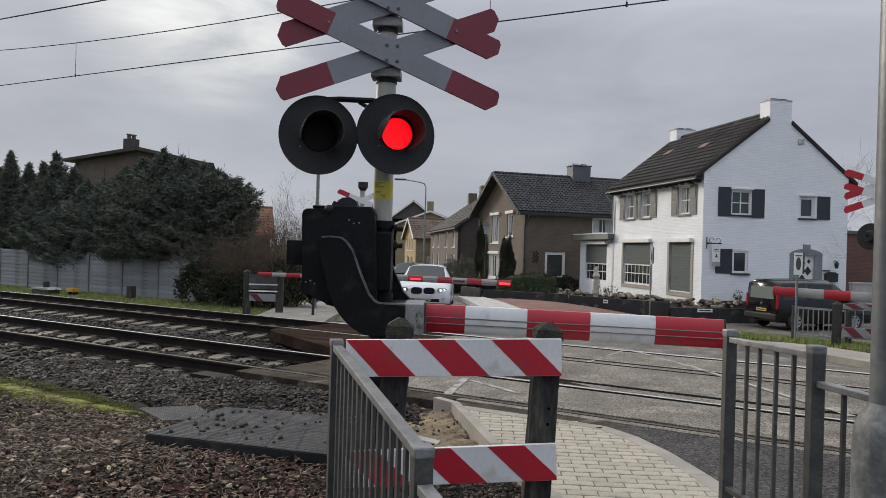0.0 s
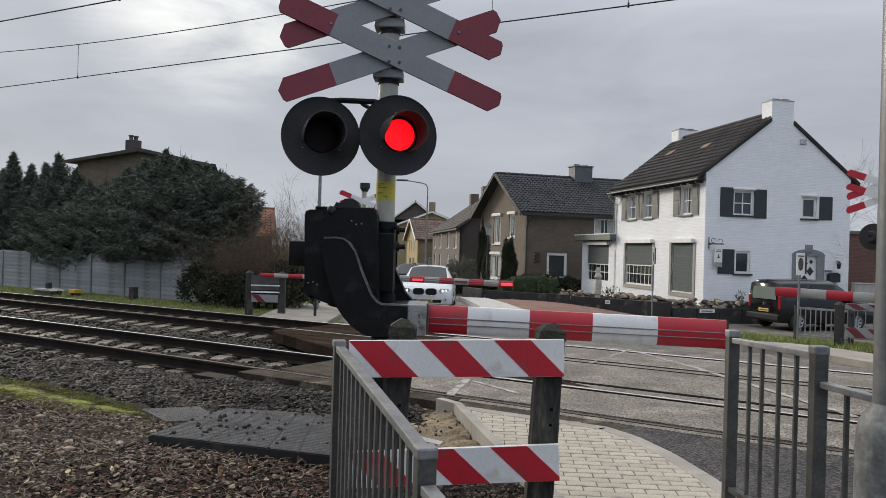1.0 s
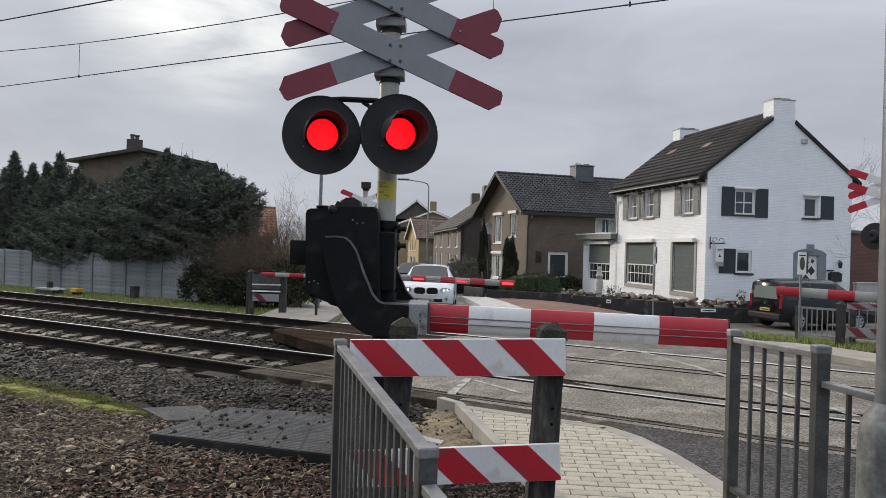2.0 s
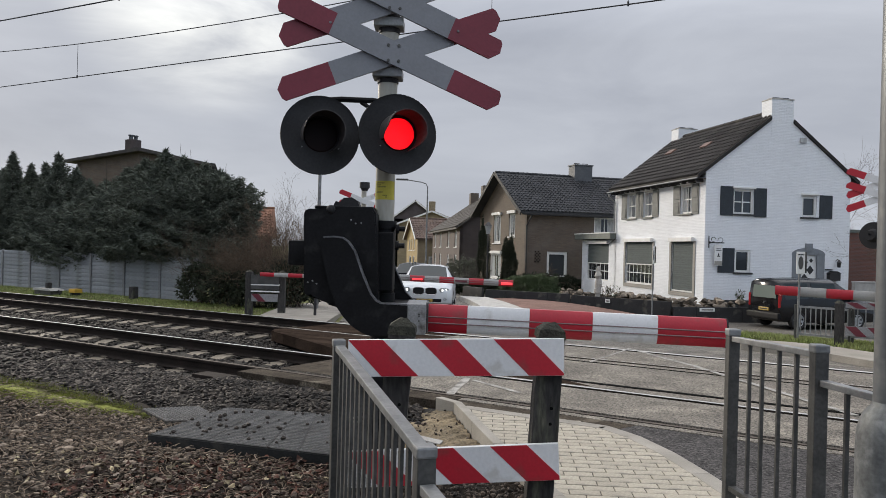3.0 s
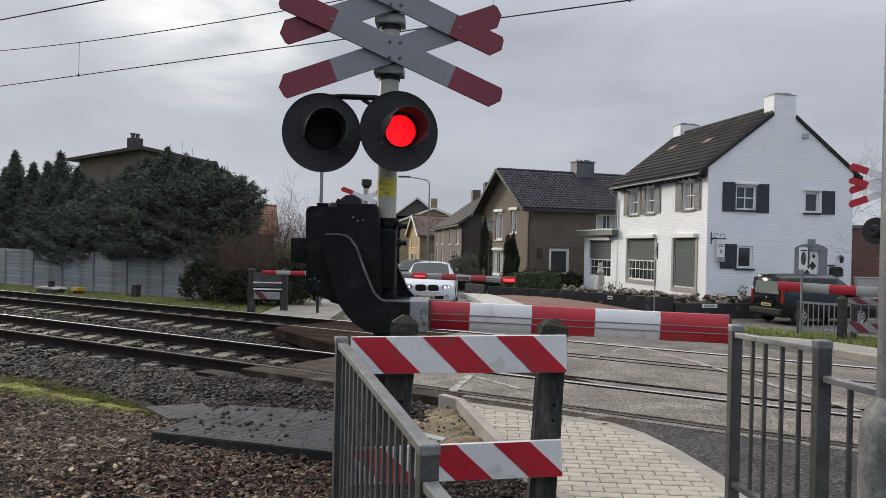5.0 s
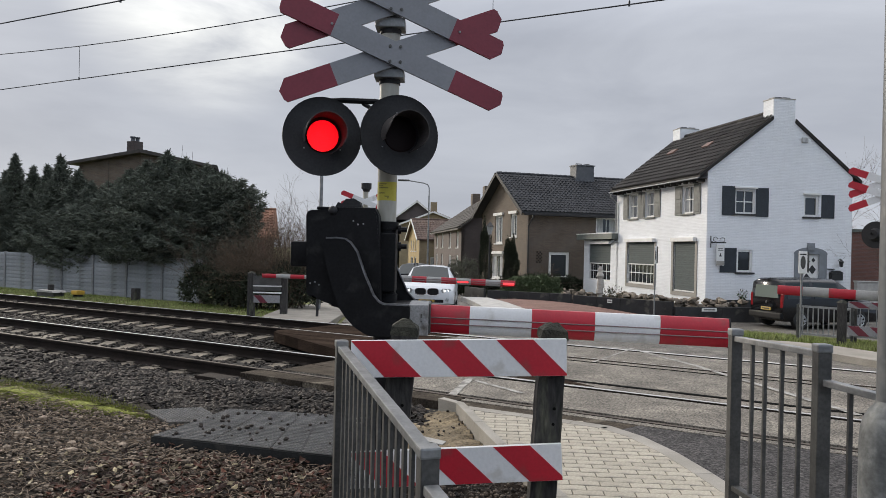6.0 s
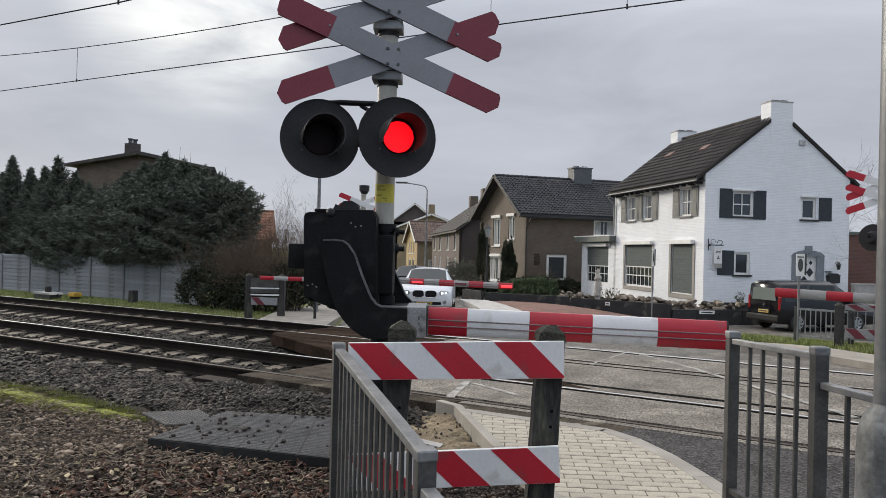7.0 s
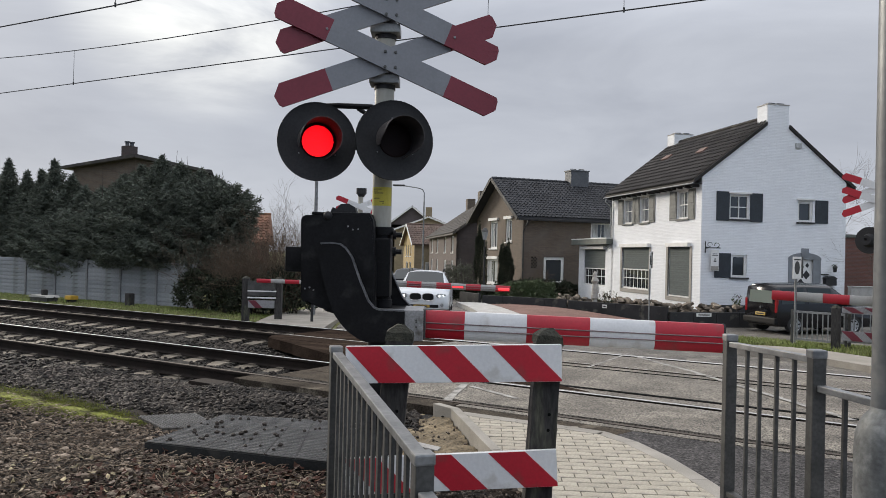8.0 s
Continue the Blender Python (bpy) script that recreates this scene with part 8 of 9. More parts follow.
# ---------- overhead line ----------
def wires():
    def line(name, k, rows, r, label):
        bm = B()
        tube(bm, [sk(a, k, z) for a, z in rows], r, 6)
        return solo(name, bm, M["wire"], label, "overhead wire", group="overhead wires")
    far_contact = lambda a: 5.84 - 0.0147 * (a + 4.13)
    far_carrier = lambda a: 6.75 + 0.0026 * (a + 10.5) ** 2
    near_contact = lambda a: 5.88 + 0.029 * max(0.0, -(a + 11.2))
    near_carrier = lambda a: 6.9 + 0.0026 * (a + 5) ** 2
    span = np.arange(-35.5, 14.6, 2.0)
    line("contact_wire", 12.47, [(a, far_contact(a)) for a in np.arange(-60, 21, 4.0)], 0.012, "dark contact wire over the far track")
    line("carrier_wire", 12.47, [(a, far_carrier(a)) for a in span], 0.011, "dark sagging carrier wire over the far track")
    line("contact_wire", 8.43, [(a, near_contact(a)) for a in np.arange(-60, 21, 2.0)], 0.012, "dark contact wire over the near track")
    line("carrier_wire", 8.43, [(a, near_carrier(a)) for a in span], 0.011, "dark sagging carrier wire over the near track")
    for k, a, lo, hi in ((12.47, -19.3, far_contact, far_carrier), (12.47, -6.7, far_contact, far_carrier), (12.47, -4.13, far_contact, far_carrier), (8.43, -11.9, near_contact, near_carrier)):
        bm = B()
        rod(bm, sk(a, k, lo(a)), sk(a, k, hi(a)), 0.006, 0.006, 6)
        rod(bm, sk(a, k, lo(a) - 0.03), sk(a, k, lo(a) + 0.05), 0.018, 0.018, 6)
        solo("dropper", bm, M["wire"], "thin dropper between the overhead wires", "dropper", group="droppers")


wires()


# ---------- the near footpath ----------
EDGE_L = [(0.03, 8.42), (0.24, 8.16), (0.40, 7.27), (0.55, 6.45), (0.70, 5.75), (0.85, 5.1), (1.08, 3.9), (1.25, -3.0)]
KERB_IN = [(x - 0.16, y) for x, y in KERB[1:]]


def inside(x, y, poly):
    hit = False
    for (xa, ya), (xb, yb) in zip(poly, poly[1:] + poly[:1]):
        if (ya > y) != (yb > y) and x < (xb - xa) * (y - ya) / (yb - ya) + xa:
            hit = not hit
    return hit


def footpath():
    top = 0.04
    area = [(1.2, -3.0), (2.09, -3.0)] + KERB_IN + [(1.45, 7.38), (0.85, 7.68), (0.3, 8.02)] + EDGE_L[1:-1]
    wide = [(1.05, -3.2), (2.24, -3.2)] + [(x + 0.15, y + 0.05) for x, y in KERB_IN] + [(1.52, 7.5), (0.9, 7.8), (0.22, 8.16)] + [(x - 0.085, y) for x, y in EDGE_L[1:-1]]
    t = thing("footpath", "pale concrete brick footpath with a kerb beside the crossing", "footpath", kind="structure")
    bm = B()
    slab(bm, area, -0.2, top - 0.005)
    part("bedding", bm, M["joint"], t, "dark sand in the joints")
    # kerb stones along the road
    ks = KERB[1:] + [(1.30, 7.52), (0.85, 7.78), (0.29, 8.10)]
    for (xa, ya), (xb, yb) in zip(ks, ks[1:]):
        a, b = Vector((xa, ya, 0)), Vector((xb, yb, 0))
        d = b - a
        m = Matrix.Translation(a) @ pose(0, 0, 0, 0, 0, math.degrees(math.atan2(d.y, d.x)))
        n = max(1, round(d.length / 0.9))
        for i in range(n):
            bm = B()
            box(bm, d.length * i / n + 0.002, d.length * (i + 1) / n - 0.002, 0.0, 0.15, -0.2, top + 0.004, 0.008, m)
            part("kerb_stone", bm, M["kerb"], t, "pale concrete kerb stone")
    # upright edging towards the sand strip
    es = EDGE_L[:-1]
    for (xa, ya), (xb, yb) in zip(es, es[1:]):
        a, b = Vector((xa, ya, 0)), Vector((xb, yb, 0))
        d = b - a
        m = Matrix.Translation(a) @ pose(0, 0, 0, 0, 0, math.degrees(math.atan2(d.y, d.x)))
        bm = B()
        box(bm, 0.002, d.length - 0.002, -0.09, 0.0, -0.3, top + 0.03, 0.008, m)
        part("edging_stone", bm, M["kerb"], t, "pale concrete edging stone")
    # bricks in stretcher bond
    L, W, gap = 0.209, 0.1025, 0.0065
    bm = B()
    v0 = [(-L / 2, -W / 2), (L / 2, -W / 2), (L / 2, W / 2), (-L / 2, W / 2)]
    e = 0.0035
    lo = [bm.verts.new((x, y, -0.03)) for x, y in v0]
    mid = [bm.verts.new((x, y, -e)) for x, y in v0]
    hi = [bm.verts.new((x - math.copysign(e, x), y - math.copysign(e, y), 0)) for x, y in v0]
    for a, b in ((lo, mid), (mid, hi)):
        for i in range(4):
            bm.faces.new((a[i], a[(i + 1) % 4], b[(i + 1) % 4], b[i]))
    bm.faces.new(hi)
    co = [v.co.copy() for v in bm.verts]
    bm.verts.index_update()
    fc = [[v.index for v in f.verts] for f in bm.faces]
    me = mesh_of("paving_brick", bm, M["paver"])
    cells, halves = [], []
    turn = pose(0, 0, 0, 0, 0, -4)
    back = turn.inverted()
    for j in range(-10, 100):
        for i in range(-12, 22):
            p = turn @ Vector((i * (L + gap) + (j % 2) * (L + gap) / 2, 2.0 + j * (W + gap + 0.002), 0))
            ends = [(p.x + sx * L * 0.5, p.y + sy * W * 0.5) for sx in (-1, 1) for sy in (-1, 1)]
            ok = any(inside(*q, area) for q in ends) and all(inside(*q, wide) for q in ends)
            if ok:
                cells.append((p.y, p.x))
                continue
            for sd in (-1, 1):
                c = p + turn.to_3x3() @ Vector((sd * (L / 4 + 0.001), 0, 0))
                ends = [(c.x + sx * L * 0.24, c.y + sy * W * 0.5) for sx in (-1, 1) for sy in (-1, 1)]
                if any(inside(*q, area) for q in ends) and all(inside(*q, wide) for q in ends):
                    halves.append((c.y, c.x))
    cells.sort()
    near = [c for c in cells if 4.6 < c[0]][:300]
    rest = [c for c in cells if c not in set(near)]
    for y, x in near:
        ob = new("paving_brick", me)
        ob.parent = t
        ob.matrix_basis = pose(x, y, top + random.uniform(-0.002, 0.002), random.uniform(-0.5, 0.5), random.uniform(-0.5, 0.5), -4 + random.uniform(-0.4, 0.4))
    for y, x in halves:
        if y > 4.4:
            ob = new("paving_brick", me)
            ob.parent = t
            ob.matrix_basis = pose(x, y, top, 0, 0, -4) @ Matrix.Diagonal((0.485, 1, 1, 1))
    vs, fs = [], []
    for y, x in rest:
        m = pose(x, y, top + random.uniform(-0.002, 0.002), random.uniform(-0.5, 0.5), random.uniform(-0.5, 0.5), -4)
        n = len(vs)
        vs += [tuple(m @ c) for c in co]
        fs += [[a + n for a in f] for f in fc]
    soup("paving_bricks", vs, fs, M["paver"], "pale concrete paving bricks", "", "stuff", t)


M["kerb"] = mat("kerb_concrete", (0.30, 0.28, 0.245), (0.235, 0.22, 0.19), 0.8, scale=3, fine=90, bump=0.2, grain=0.12, rnd=0.08)
footpath()


def strip_height(x, y):
    return -0.055 + 0.03 * noise.noise((x * 3, y * 3, 0)) + 0.025 * noise.noise((x * 9, y * 9, 4)) + 0.018 * noise.noise((x * 22, y * 22, 4)) - 0.05 * smooth01((0.15 - x) / 0.5)


STRIP = [(-0.62, 8.6), (-0.15, 8.62), (-0.05, 8.4), (0.15, 8.14), (0.31, 7.26), (0.46, 6.44), (0.61, 5.74), (0.76, 5.09), (0.99, 3.9), (0.2, 3.6), (-0.45, 4.6), (-0.6, 6.0)]


def sand_strip():
    bm = B()
    xs, ys = np.arange(-0.7, 1.2, 0.025), np.arange(3.5, 8.7, 0.025)
    grid = {}
    for y in ys:
        for x in xs:
            if inside(x, y, STRIP):
                grid[(round(x, 3), round(y, 3))] = bm.verts.new((x, y, strip_height(x, y)))
    for (x, y), v in list(grid.items()):
        q = [grid.get((round(x + dx, 3), round(y + dy, 3))) for dx, dy in ((0, 0), (0.025, 0), (0.025, 0.025), (0, 0.025))]
        if all(q):
            f = bm.faces.new(q)
            # the sand thins out to dark stony soil towards the railing
            f.material_index = 0 if y - 6.35 + 0.8 * (x - 0.1) + 0.5 * noise.noise((x * 4, y * 4, 8)) > 0 else 1
    solo("sand_strip", bm, [M["sand"], M["litter"]], "strip of bare yellow sand turning to stony soil beside the footpath", "sand", kind="structure", smooth=True)
    bm = B()
    box(bm, -0.14, 0.14, -0.05, 0.05, 0, 0.012, 0.003, pose(-0.10, 7.0, -0.06, 4, 6, -20))
    solo("board_scrap", bm, M["concrete"], "pale scrap of board lying on the sand", "scrap")


sand_strip()


# ---------- painted lines on the road ----------
def paint(pts, w, z=-0.002, name="road_marking"):
    bm = B()
    for (xa, ya), (xb, yb) in zip(pts, pts[1:]):
        a, b = Vector((xa, ya, 0)), Vector((xb, yb, 0))
        n = (b - a).normalized().cross(Vector((0, 0, 1))) * w / 2
        m = max(2, int((b - a).length / 0.25))
        prev = None
        for i in range(m + 1):
            p = a.lerp(b, i / m)
            j = w * 0.12
            cur = [bm.verts.new((p + n * s + n.normalized() * random.uniform(-j, j)).to_tuple()[:2] + (fall(p.x, p.y) + z,)) for s in (-1, 1)]
            if prev:
                bm.faces.new((prev[0], prev[1], cur[1], cur[0]))
            prev = cur
    solo(name, bm, M["paint"], "worn white painted road marking", "road marking", kind="structure")


M["paint"] = mat("worn_road_paint", (0.38, 0.365, 0.335), (0.25, 0.24, 0.22), 0.75, scale=5, fine=50, bump=0.3, grain=0.35, spots=((0.12, 0.113, 0.10), 6, 0.75))
paint([(3.36, 13.75), (3.89, 11.77), (4.03, 10.99), (4.53, 8.34)], 0.10, 0.0)
paint([(2.33, 11.93), (3.36, 13.69)], 0.05, 0.0)
paint([(0.13, 8.95), (0.36, 10.12)], 0.10, 0.0)
paint([(0.44, 9.96), (0.96, 9.16)], 0.07, 0.0)
paint([(-0.35, 15.1), (2.2, 14.2), (3.3, 13.75)], 0.08, 0.0)
paint([(0.05, 17.3), (3.4, 15.6)], 0.10, 0.0)


# ---------- trackside things ----------
def cable_cover():
    t = thing("cable_cover", "dark grey checkered cable pit cover strewn with stones", "cable cover", pose(-1.72, 7.25, 0))
    out = [(-2.614, 6.93), (-0.88, 6.39), (-1.05, 7.95), (-2.254, 8.14)]
    loc = [(x + 1.72, y - 7.25) for x, y in out]
    bm = B()
    slab(bm, loc, -0.30, -0.064)
    part("frame", bm, M["grating_frame"], t, "dark steel frame")
    a, b, c, d = [Vector((*p, 0)) for p in loc]

    def tread(q, z, nr, ns, parent, ln):
        """Slanting raised bars in rows over a plate with corners q."""
        vs, fs = [], []
        for r in range(nr):
            for e in range(ns):
                u0, v0 = (e + 0.5 + 0.25 * (r % 2)) / (ns + 0.5), (r + 0.5) / nr
                p = q[0].lerp(q[1], u0).lerp(q[3].lerp(q[2], u0), v0)
                g = Vector((ln * 0.8, ln * 0.6, 0)) if r % 2 else Vector((ln * 0.95, -ln * 0.3, 0))
                w = Vector((-g.y, g.x, 0)).normalized() * 0.0062
                n = len(vs)
                vs += [tuple(p + o + Vector((0, 0, zz))) for zz, k in ((z, 1.0), (z + 0.007, 0.6)) for o in (-g - w * k, g - w * k, g + w * k, -g + w * k)]
                fs += [(n + 4, n + 5, n + 6, n + 7), (n, n + 1, n + 5, n + 4), (n + 1, n + 2, n + 6, n + 5), (n + 2, n + 3, n + 7, n + 6), (n + 3, n, n + 4, n + 7)]
        soup("tread_studs", vs, fs, M["grating_stud"], "raised tread studs", "", "stuff", parent)
    n = 6
    for i in range(n):
        f0, f1 = (i + 0.012) / n, (i + 0.988) / n
        q = [a.lerp(b, f0), a.lerp(b, f1), d.lerp(c, f1), d.lerp(c, f0)]
        q = [p + (((a + b + c + d) / 4) - p).normalized() * 0.012 for p in q]
        bm = B()
        slab(bm, [p[:2] for p in q], -0.063, -0.055 + 0.002 * (i % 2))
        pl = part("cover_plate", bm, M["grating"], t, "checkered cover plate")
        tread(q, -0.055 + 0.002 * (i % 2), 28, 8, pl, 0.016)
    q = [Vector((*p, 0)) for p in ((-1.10, 0.68), (-0.53, 0.83), (-0.99, 1.45), (-1.56, 1.23))]
    bm = B()
    slab(bm, [p[:2] for p in q], -0.30, -0.165)
    sc = part("side_cover", bm, M["grating_light"], t, "paler perforated side cover")
    tread(q, -0.165, 22, 15, sc, 0.015)
    rng = random.Random(3)
    for i in range(48):
        f, g = rng.random(), rng.random()
        p = a.lerp(b, f).lerp(d.lerp(c, f), g)
        bm = B()
        bmesh.ops.create_icosphere(bm, subdivisions=1, radius=rng.uniform(0.012, 0.03))
        for v in bm.verts:
            v.co *= rng.uniform(0.75, 1.2)
            v.co.z *= 0.8
        solo("loose_stone", bm, M["ballast"], "loose ballast stone lying on the cable cover", "stone", pose(p.x - 1.72, p.y + 7.25, -0.04), "stones on the cable cover")
    bm = B()
    tube(bm, [(0.9 + 0.05 * math.cos(q), 0.45 + 0.12 * math.sin(q), -0.045) for q in np.linspace(0.5, 5.5, 16)], 0.006, 5)
    part("lifting_cord", bm, M["concrete"], t, "pale lifting loop")


M["grating_frame"] = mat("cover_frame", (0.024, 0.025, 0.025), (0.015, 0.016, 0.016), 0.7, spec=0.2, bump=0.3, spots=((0.04, 0.038, 0.034), 5, 0.3))
M["grating_stud"] = mat("worn_tread_steel", (0.17, 0.165, 0.158), (0.115, 0.112, 0.108), 0.5, metal=0.3, spec=0.4, scale=3, fine=60, bump=0.05, grain=0.2)
M["grating_light"] = mat("pale_cover", (0.10, 0.095, 0.085), (0.055, 0.05, 0.045), 0.85, spec=0.1, bump=1.0, fine=26, scale=18, grain=0.8)
cable_cover()


def concrete_fence():
    t = thing("concrete_fence", "weathered grey concrete plank fence along the railway", "fence", TRACK @ pose(-44.0, 16.1, -0.3, 0, 0, 1.2))
    n, step = 14, 1.78
    bm = B()
    pm = [(-0.045, 0), (0.045, 0), (0.045, 1.5), (0.0, 1.54), (-0.045, 1.5)]
    prism(bm, pm, -0.06, 0.06)
    post = mesh_of("fence_post", bm, M["fence_dark"])
    bm = B()
    prism(bm, [(-0.018, 0.001), (-0.018, 0.136), (0.0, 0.137), (0.004, 0.130), (0.02, 0.098), (0.022, 0.02), (0.018, 0.001)], 0.05, step - 0.05, pose(0, 0, 0, 0, 0, -90))
    plank = mesh_of("fence_plank", bm, M["fence_grey"])
    for i in range(n + 1):
        ob = new("fence_post", post)
        ob.parent, ob.matrix_basis = t, pose(i * step, 0, 0)
        if i < n:
            for j in range(11):
                ob = new("fence_plank", plank)
                ob.parent, ob.matrix_basis = t, pose(i * step, random.uniform(-0.003, 0.003), j * 0.138, random.uniform(-1, 1), 0, 0)


M["fence_grey"] = mat("fence_concrete", (0.27, 0.285, 0.30), (0.215, 0.228, 0.24), 0.9, spec=0.2, scale=0.8, fine=25, bump=0.3, grain=0.14, rnd=0.12, spots=((0.15, 0.155, 0.152), 1.4, 0.15))
M["fence_dark"] = mat("fence_post_concrete", (0.22, 0.225, 0.23), (0.17, 0.175, 0.18), 0.85, scale=1, fine=25, bump=0.2)
concrete_fence()


def track_boxes():
    g = lambda s, k, z: TRACK @ pose(s, k, z)
    t = thing("point_box", "low grey signalling box with a pale lid beside the track", "signal box", g(-24.5, 15.0, -0.18) @ Matrix.Diagonal((0.62, 0.8, 0.62, 1)))
    bm = B()
    box(bm, -0.75, 0.75, -0.25, 0.25, 0, 0.26, 0.02)
    part("body", bm, M["steel_dark"], t)
    bm = B()
    prism(bm, [(-0.85, 0.26), (0.85, 0.26), (0.7, 0.36), (-0.7, 0.36)], -0.3, 0.3)
    part("lid", bm, M["concrete"], t, "pale grey lid")
    bm = B()
    box(bm, -0.08, 0.14, -0.1, 0.1, 0.36, 0.66, 0.02)
    part("stub", bm, M["post"], t)
    bm = B()
    tube(bm, [(0.8, 0, 0.2), (0.95, 0, 0.3), (1.05, 0, 0.1), (1.0, 0, -0.02)], 0.025)
    part("cable", bm, M["black_matt"], t)
    t = thing("yellow_marker_box", "small yellow box on short legs beside the track", "track box", g(-23.3, 15.2, -0.18) @ Matrix.Diagonal((0.55, 0.7, 0.8, 1)))
    bm = B()
    box(bm, -0.3, 0.3, -0.2, 0.2, 0.16, 0.32, 0.03)
    part("body", bm, M["box_yellow"], t, "yellow body")
    for x in (-0.2, 0.2):
        bm = B()
        box(bm, x - 0.06, x + 0.06, -0.12, 0.12, 0, 0.16)
        part("leg", bm, M["black_matt"], t)
    bm = B()
    box(bm, -0.11, 0.11, -0.1, 0.1, 0, 0.5, 0.02)
    solo("timber_stake", bm, M["post"], "short dark timber stake in the grass", "stake", g(-20.9, 15.6, -0.25))
    bm = B()
    box(bm, -0.35, 0.35, -0.14, 0.14, 0, 0.10, 0.01)
    solo("rail_stop", bm, M["rail_side"], "dark steel end block beside the rail", "block", g(-7.85, 7.2, -0.17))


M["box_yellow"] = mat("yellow_box", (0.55, 0.33, 0.04), (0.45, 0.28, 0.04), 0.6)
track_boxes()


# ---------- litter, leaves and grass ----------
def on_ground(x, y):
    return ground_height(x, y)


def scatter_leaves():
    rng = np.random.default_rng(11)
    vs, fs = [], []
    for i in range(11000):
        s, k = rng.uniform(-11.5, -2.9), 5.55 - 3.2 * rng.random() ** 1.3
        p = sk(s, k)
        if p.x > -0.5 or p.y < 3.6:
            continue
        if inside(p.x, p.y, [(-2.62, 6.90), (-0.86, 6.30), (-1.02, 7.95), (-2.30, 8.10)]) and rng.random() < 0.985:
            continue
        z = on_ground(p.x, p.y) + rng.uniform(0.002, 0.03)
        if inside(p.x, p.y, [(-2.62, 6.90), (-0.86, 6.30), (-1.02, 7.95), (-2.30, 8.10)]):
            z = -0.052
        a = rng.uniform(0, 6.283)
        l, w = rng.uniform(0.010, 0.030), rng.uniform(0.004, 0.013)
        ca, sa = math.cos(a), math.sin(a)
        t1, t2 = rng.uniform(-0.5, 0.9), rng.uniform(-0.4, 0.9)
        q = [(-l, 0, t1 * l * 0.5), (0, -w, rng.uniform(-0.2, 0.3) * w), (l, 0, t2 * l * 0.5), (0, w, rng.uniform(-0.2, 0.8) * w)]
        n = len(vs)
        vs += [(p.x + x * ca - y * sa, p.y + x * sa + y * ca, z + abs(t1) * 0.004 + zz) for x, y, zz in q]
        fs += [(n, n + 1, n + 3), (n + 1, n + 2, n + 3)]
    soup("fallen_leaves", vs, fs, M["leaf"], "fallen brown leaves covering the soil", "leaf litter")
    vs, fs = [], []
    for i in range(1300):
        x, y = rng.uniform(-2.9, -0.62), rng.normal(5.75, 0.55)
        if y < 4.0 or y > 6.95 - 0.34 * (x + 2.62) or rng.random() < 0.3 * abs(x + 1.4):
            continue
        z = on_ground(x, y) + rng.uniform(0.01, 0.05)
        a, l, w = rng.uniform(0, 6.283), rng.uniform(0.022, 0.048), rng.uniform(0.011, 0.024)
        ca, sa = math.cos(a), math.sin(a)
        q = [(-l, 0, rng.uniform(-0.3, 0.9) * l), (-l * 0.3, -w, 0.2 * w), (l * 0.4, -w * 0.8, 0), (l, 0, rng.uniform(-0.2, 0.9) * l), (l * 0.3, w, rng.uniform(0, 1.2) * w), (-l * 0.4, w * 0.9, rng.uniform(0, 1) * w)]
        n = len(vs)
        vs += [(x + px * ca - py * sa, y + px * sa + py * ca, z + zz) for px, py, zz in q]
        fs += [(n, n + 1, n + 5), (n + 1, n + 2, n + 4), (n + 1, n + 4, n + 5), (n + 2, n + 3, n + 4)]
    soup("oak_leaves", vs, fs, M["leaf_red"], "curled red-brown leaves beside the cable cover", "leaf litter")
    ico = B()
    bmesh.ops.create_icosphere(ico, subdivisions=1, radius=1)
    base = np.array([v.co[:] for v in ico.verts])
    tri = [[v.index for v in f.verts] for f in ico.faces]
    ico.free()
    vs, fs = [], []
    for i in range(5500):
        s, k = rng.uniform(-11.5, -3.2), 5.6 - 3.0 * rng.random() ** 1.2
        p = sk(s, k)
        if p.x > -0.5 or p.y < 3.8 or inside(p.x, p.y, [(-2.62, 6.90), (-0.86, 6.30), (-1.02, 7.95), (-2.30, 8.10)]):
            continue
        r = rng.uniform(0.010, 0.024)
        q = base * rng.uniform(0.7, 1.2, (1, 3)) * r + np.array((p.x, p.y, on_ground(p.x, p.y) + r * 0.35))
        n = len(vs)
        vs += q.tolist()
        fs += [[a + n for a in f] for f in tri]
    for i in range(7000):
        x, y = rng.uniform(-0.5, 1.0), 4.0 + 4.2 * rng.random() ** 1.6
        if inside(x, y, STRIP) and (y < 6.1 or rng.random() < 0.10 - 0.3 * x):
            r = rng.uniform(0.006, 0.018)
            q = base * rng.uniform(0.7, 1.2, (1, 3)) * r + np.array((x, y, strip_height(x, y) + r * 0.4))
            n = len(vs)
            vs += q.tolist()
            fs += [[a + n for a in f] for f in tri]
    soup("pebbles", vs, fs, M["pebble"], "small brown-grey pebbles among the leaves", "pebbles")
    vs, fs = [], []
    for i in range(6500):
        s, k = rng.uniform(-11.5, -3.2), 5.4 - 2.9 * rng.random() ** 1.1
        p = sk(s, k)
        if p.x > -0.5 or p.y < 3.8 or inside(p.x, p.y, [(-2.62, 6.90), (-0.86, 6.30), (-1.02, 7.95), (-2.30, 8.10)]):
            continue
        r = rng.uniform(0.010, 0.021) * (1 if rng.random() < 0.985 else 2.4)
        q = base * np.array((rng.uniform(0.8, 1.5), rng.uniform(0.7, 1.2), rng.uniform(0.4, 0.8))) * r + np.array((p.x, p.y, on_ground(p.x, p.y) + 0.012 + r * 0.5))
        n = len(vs)
        vs += q.tolist()
        fs += [[a + n for a in f] for f in tri]
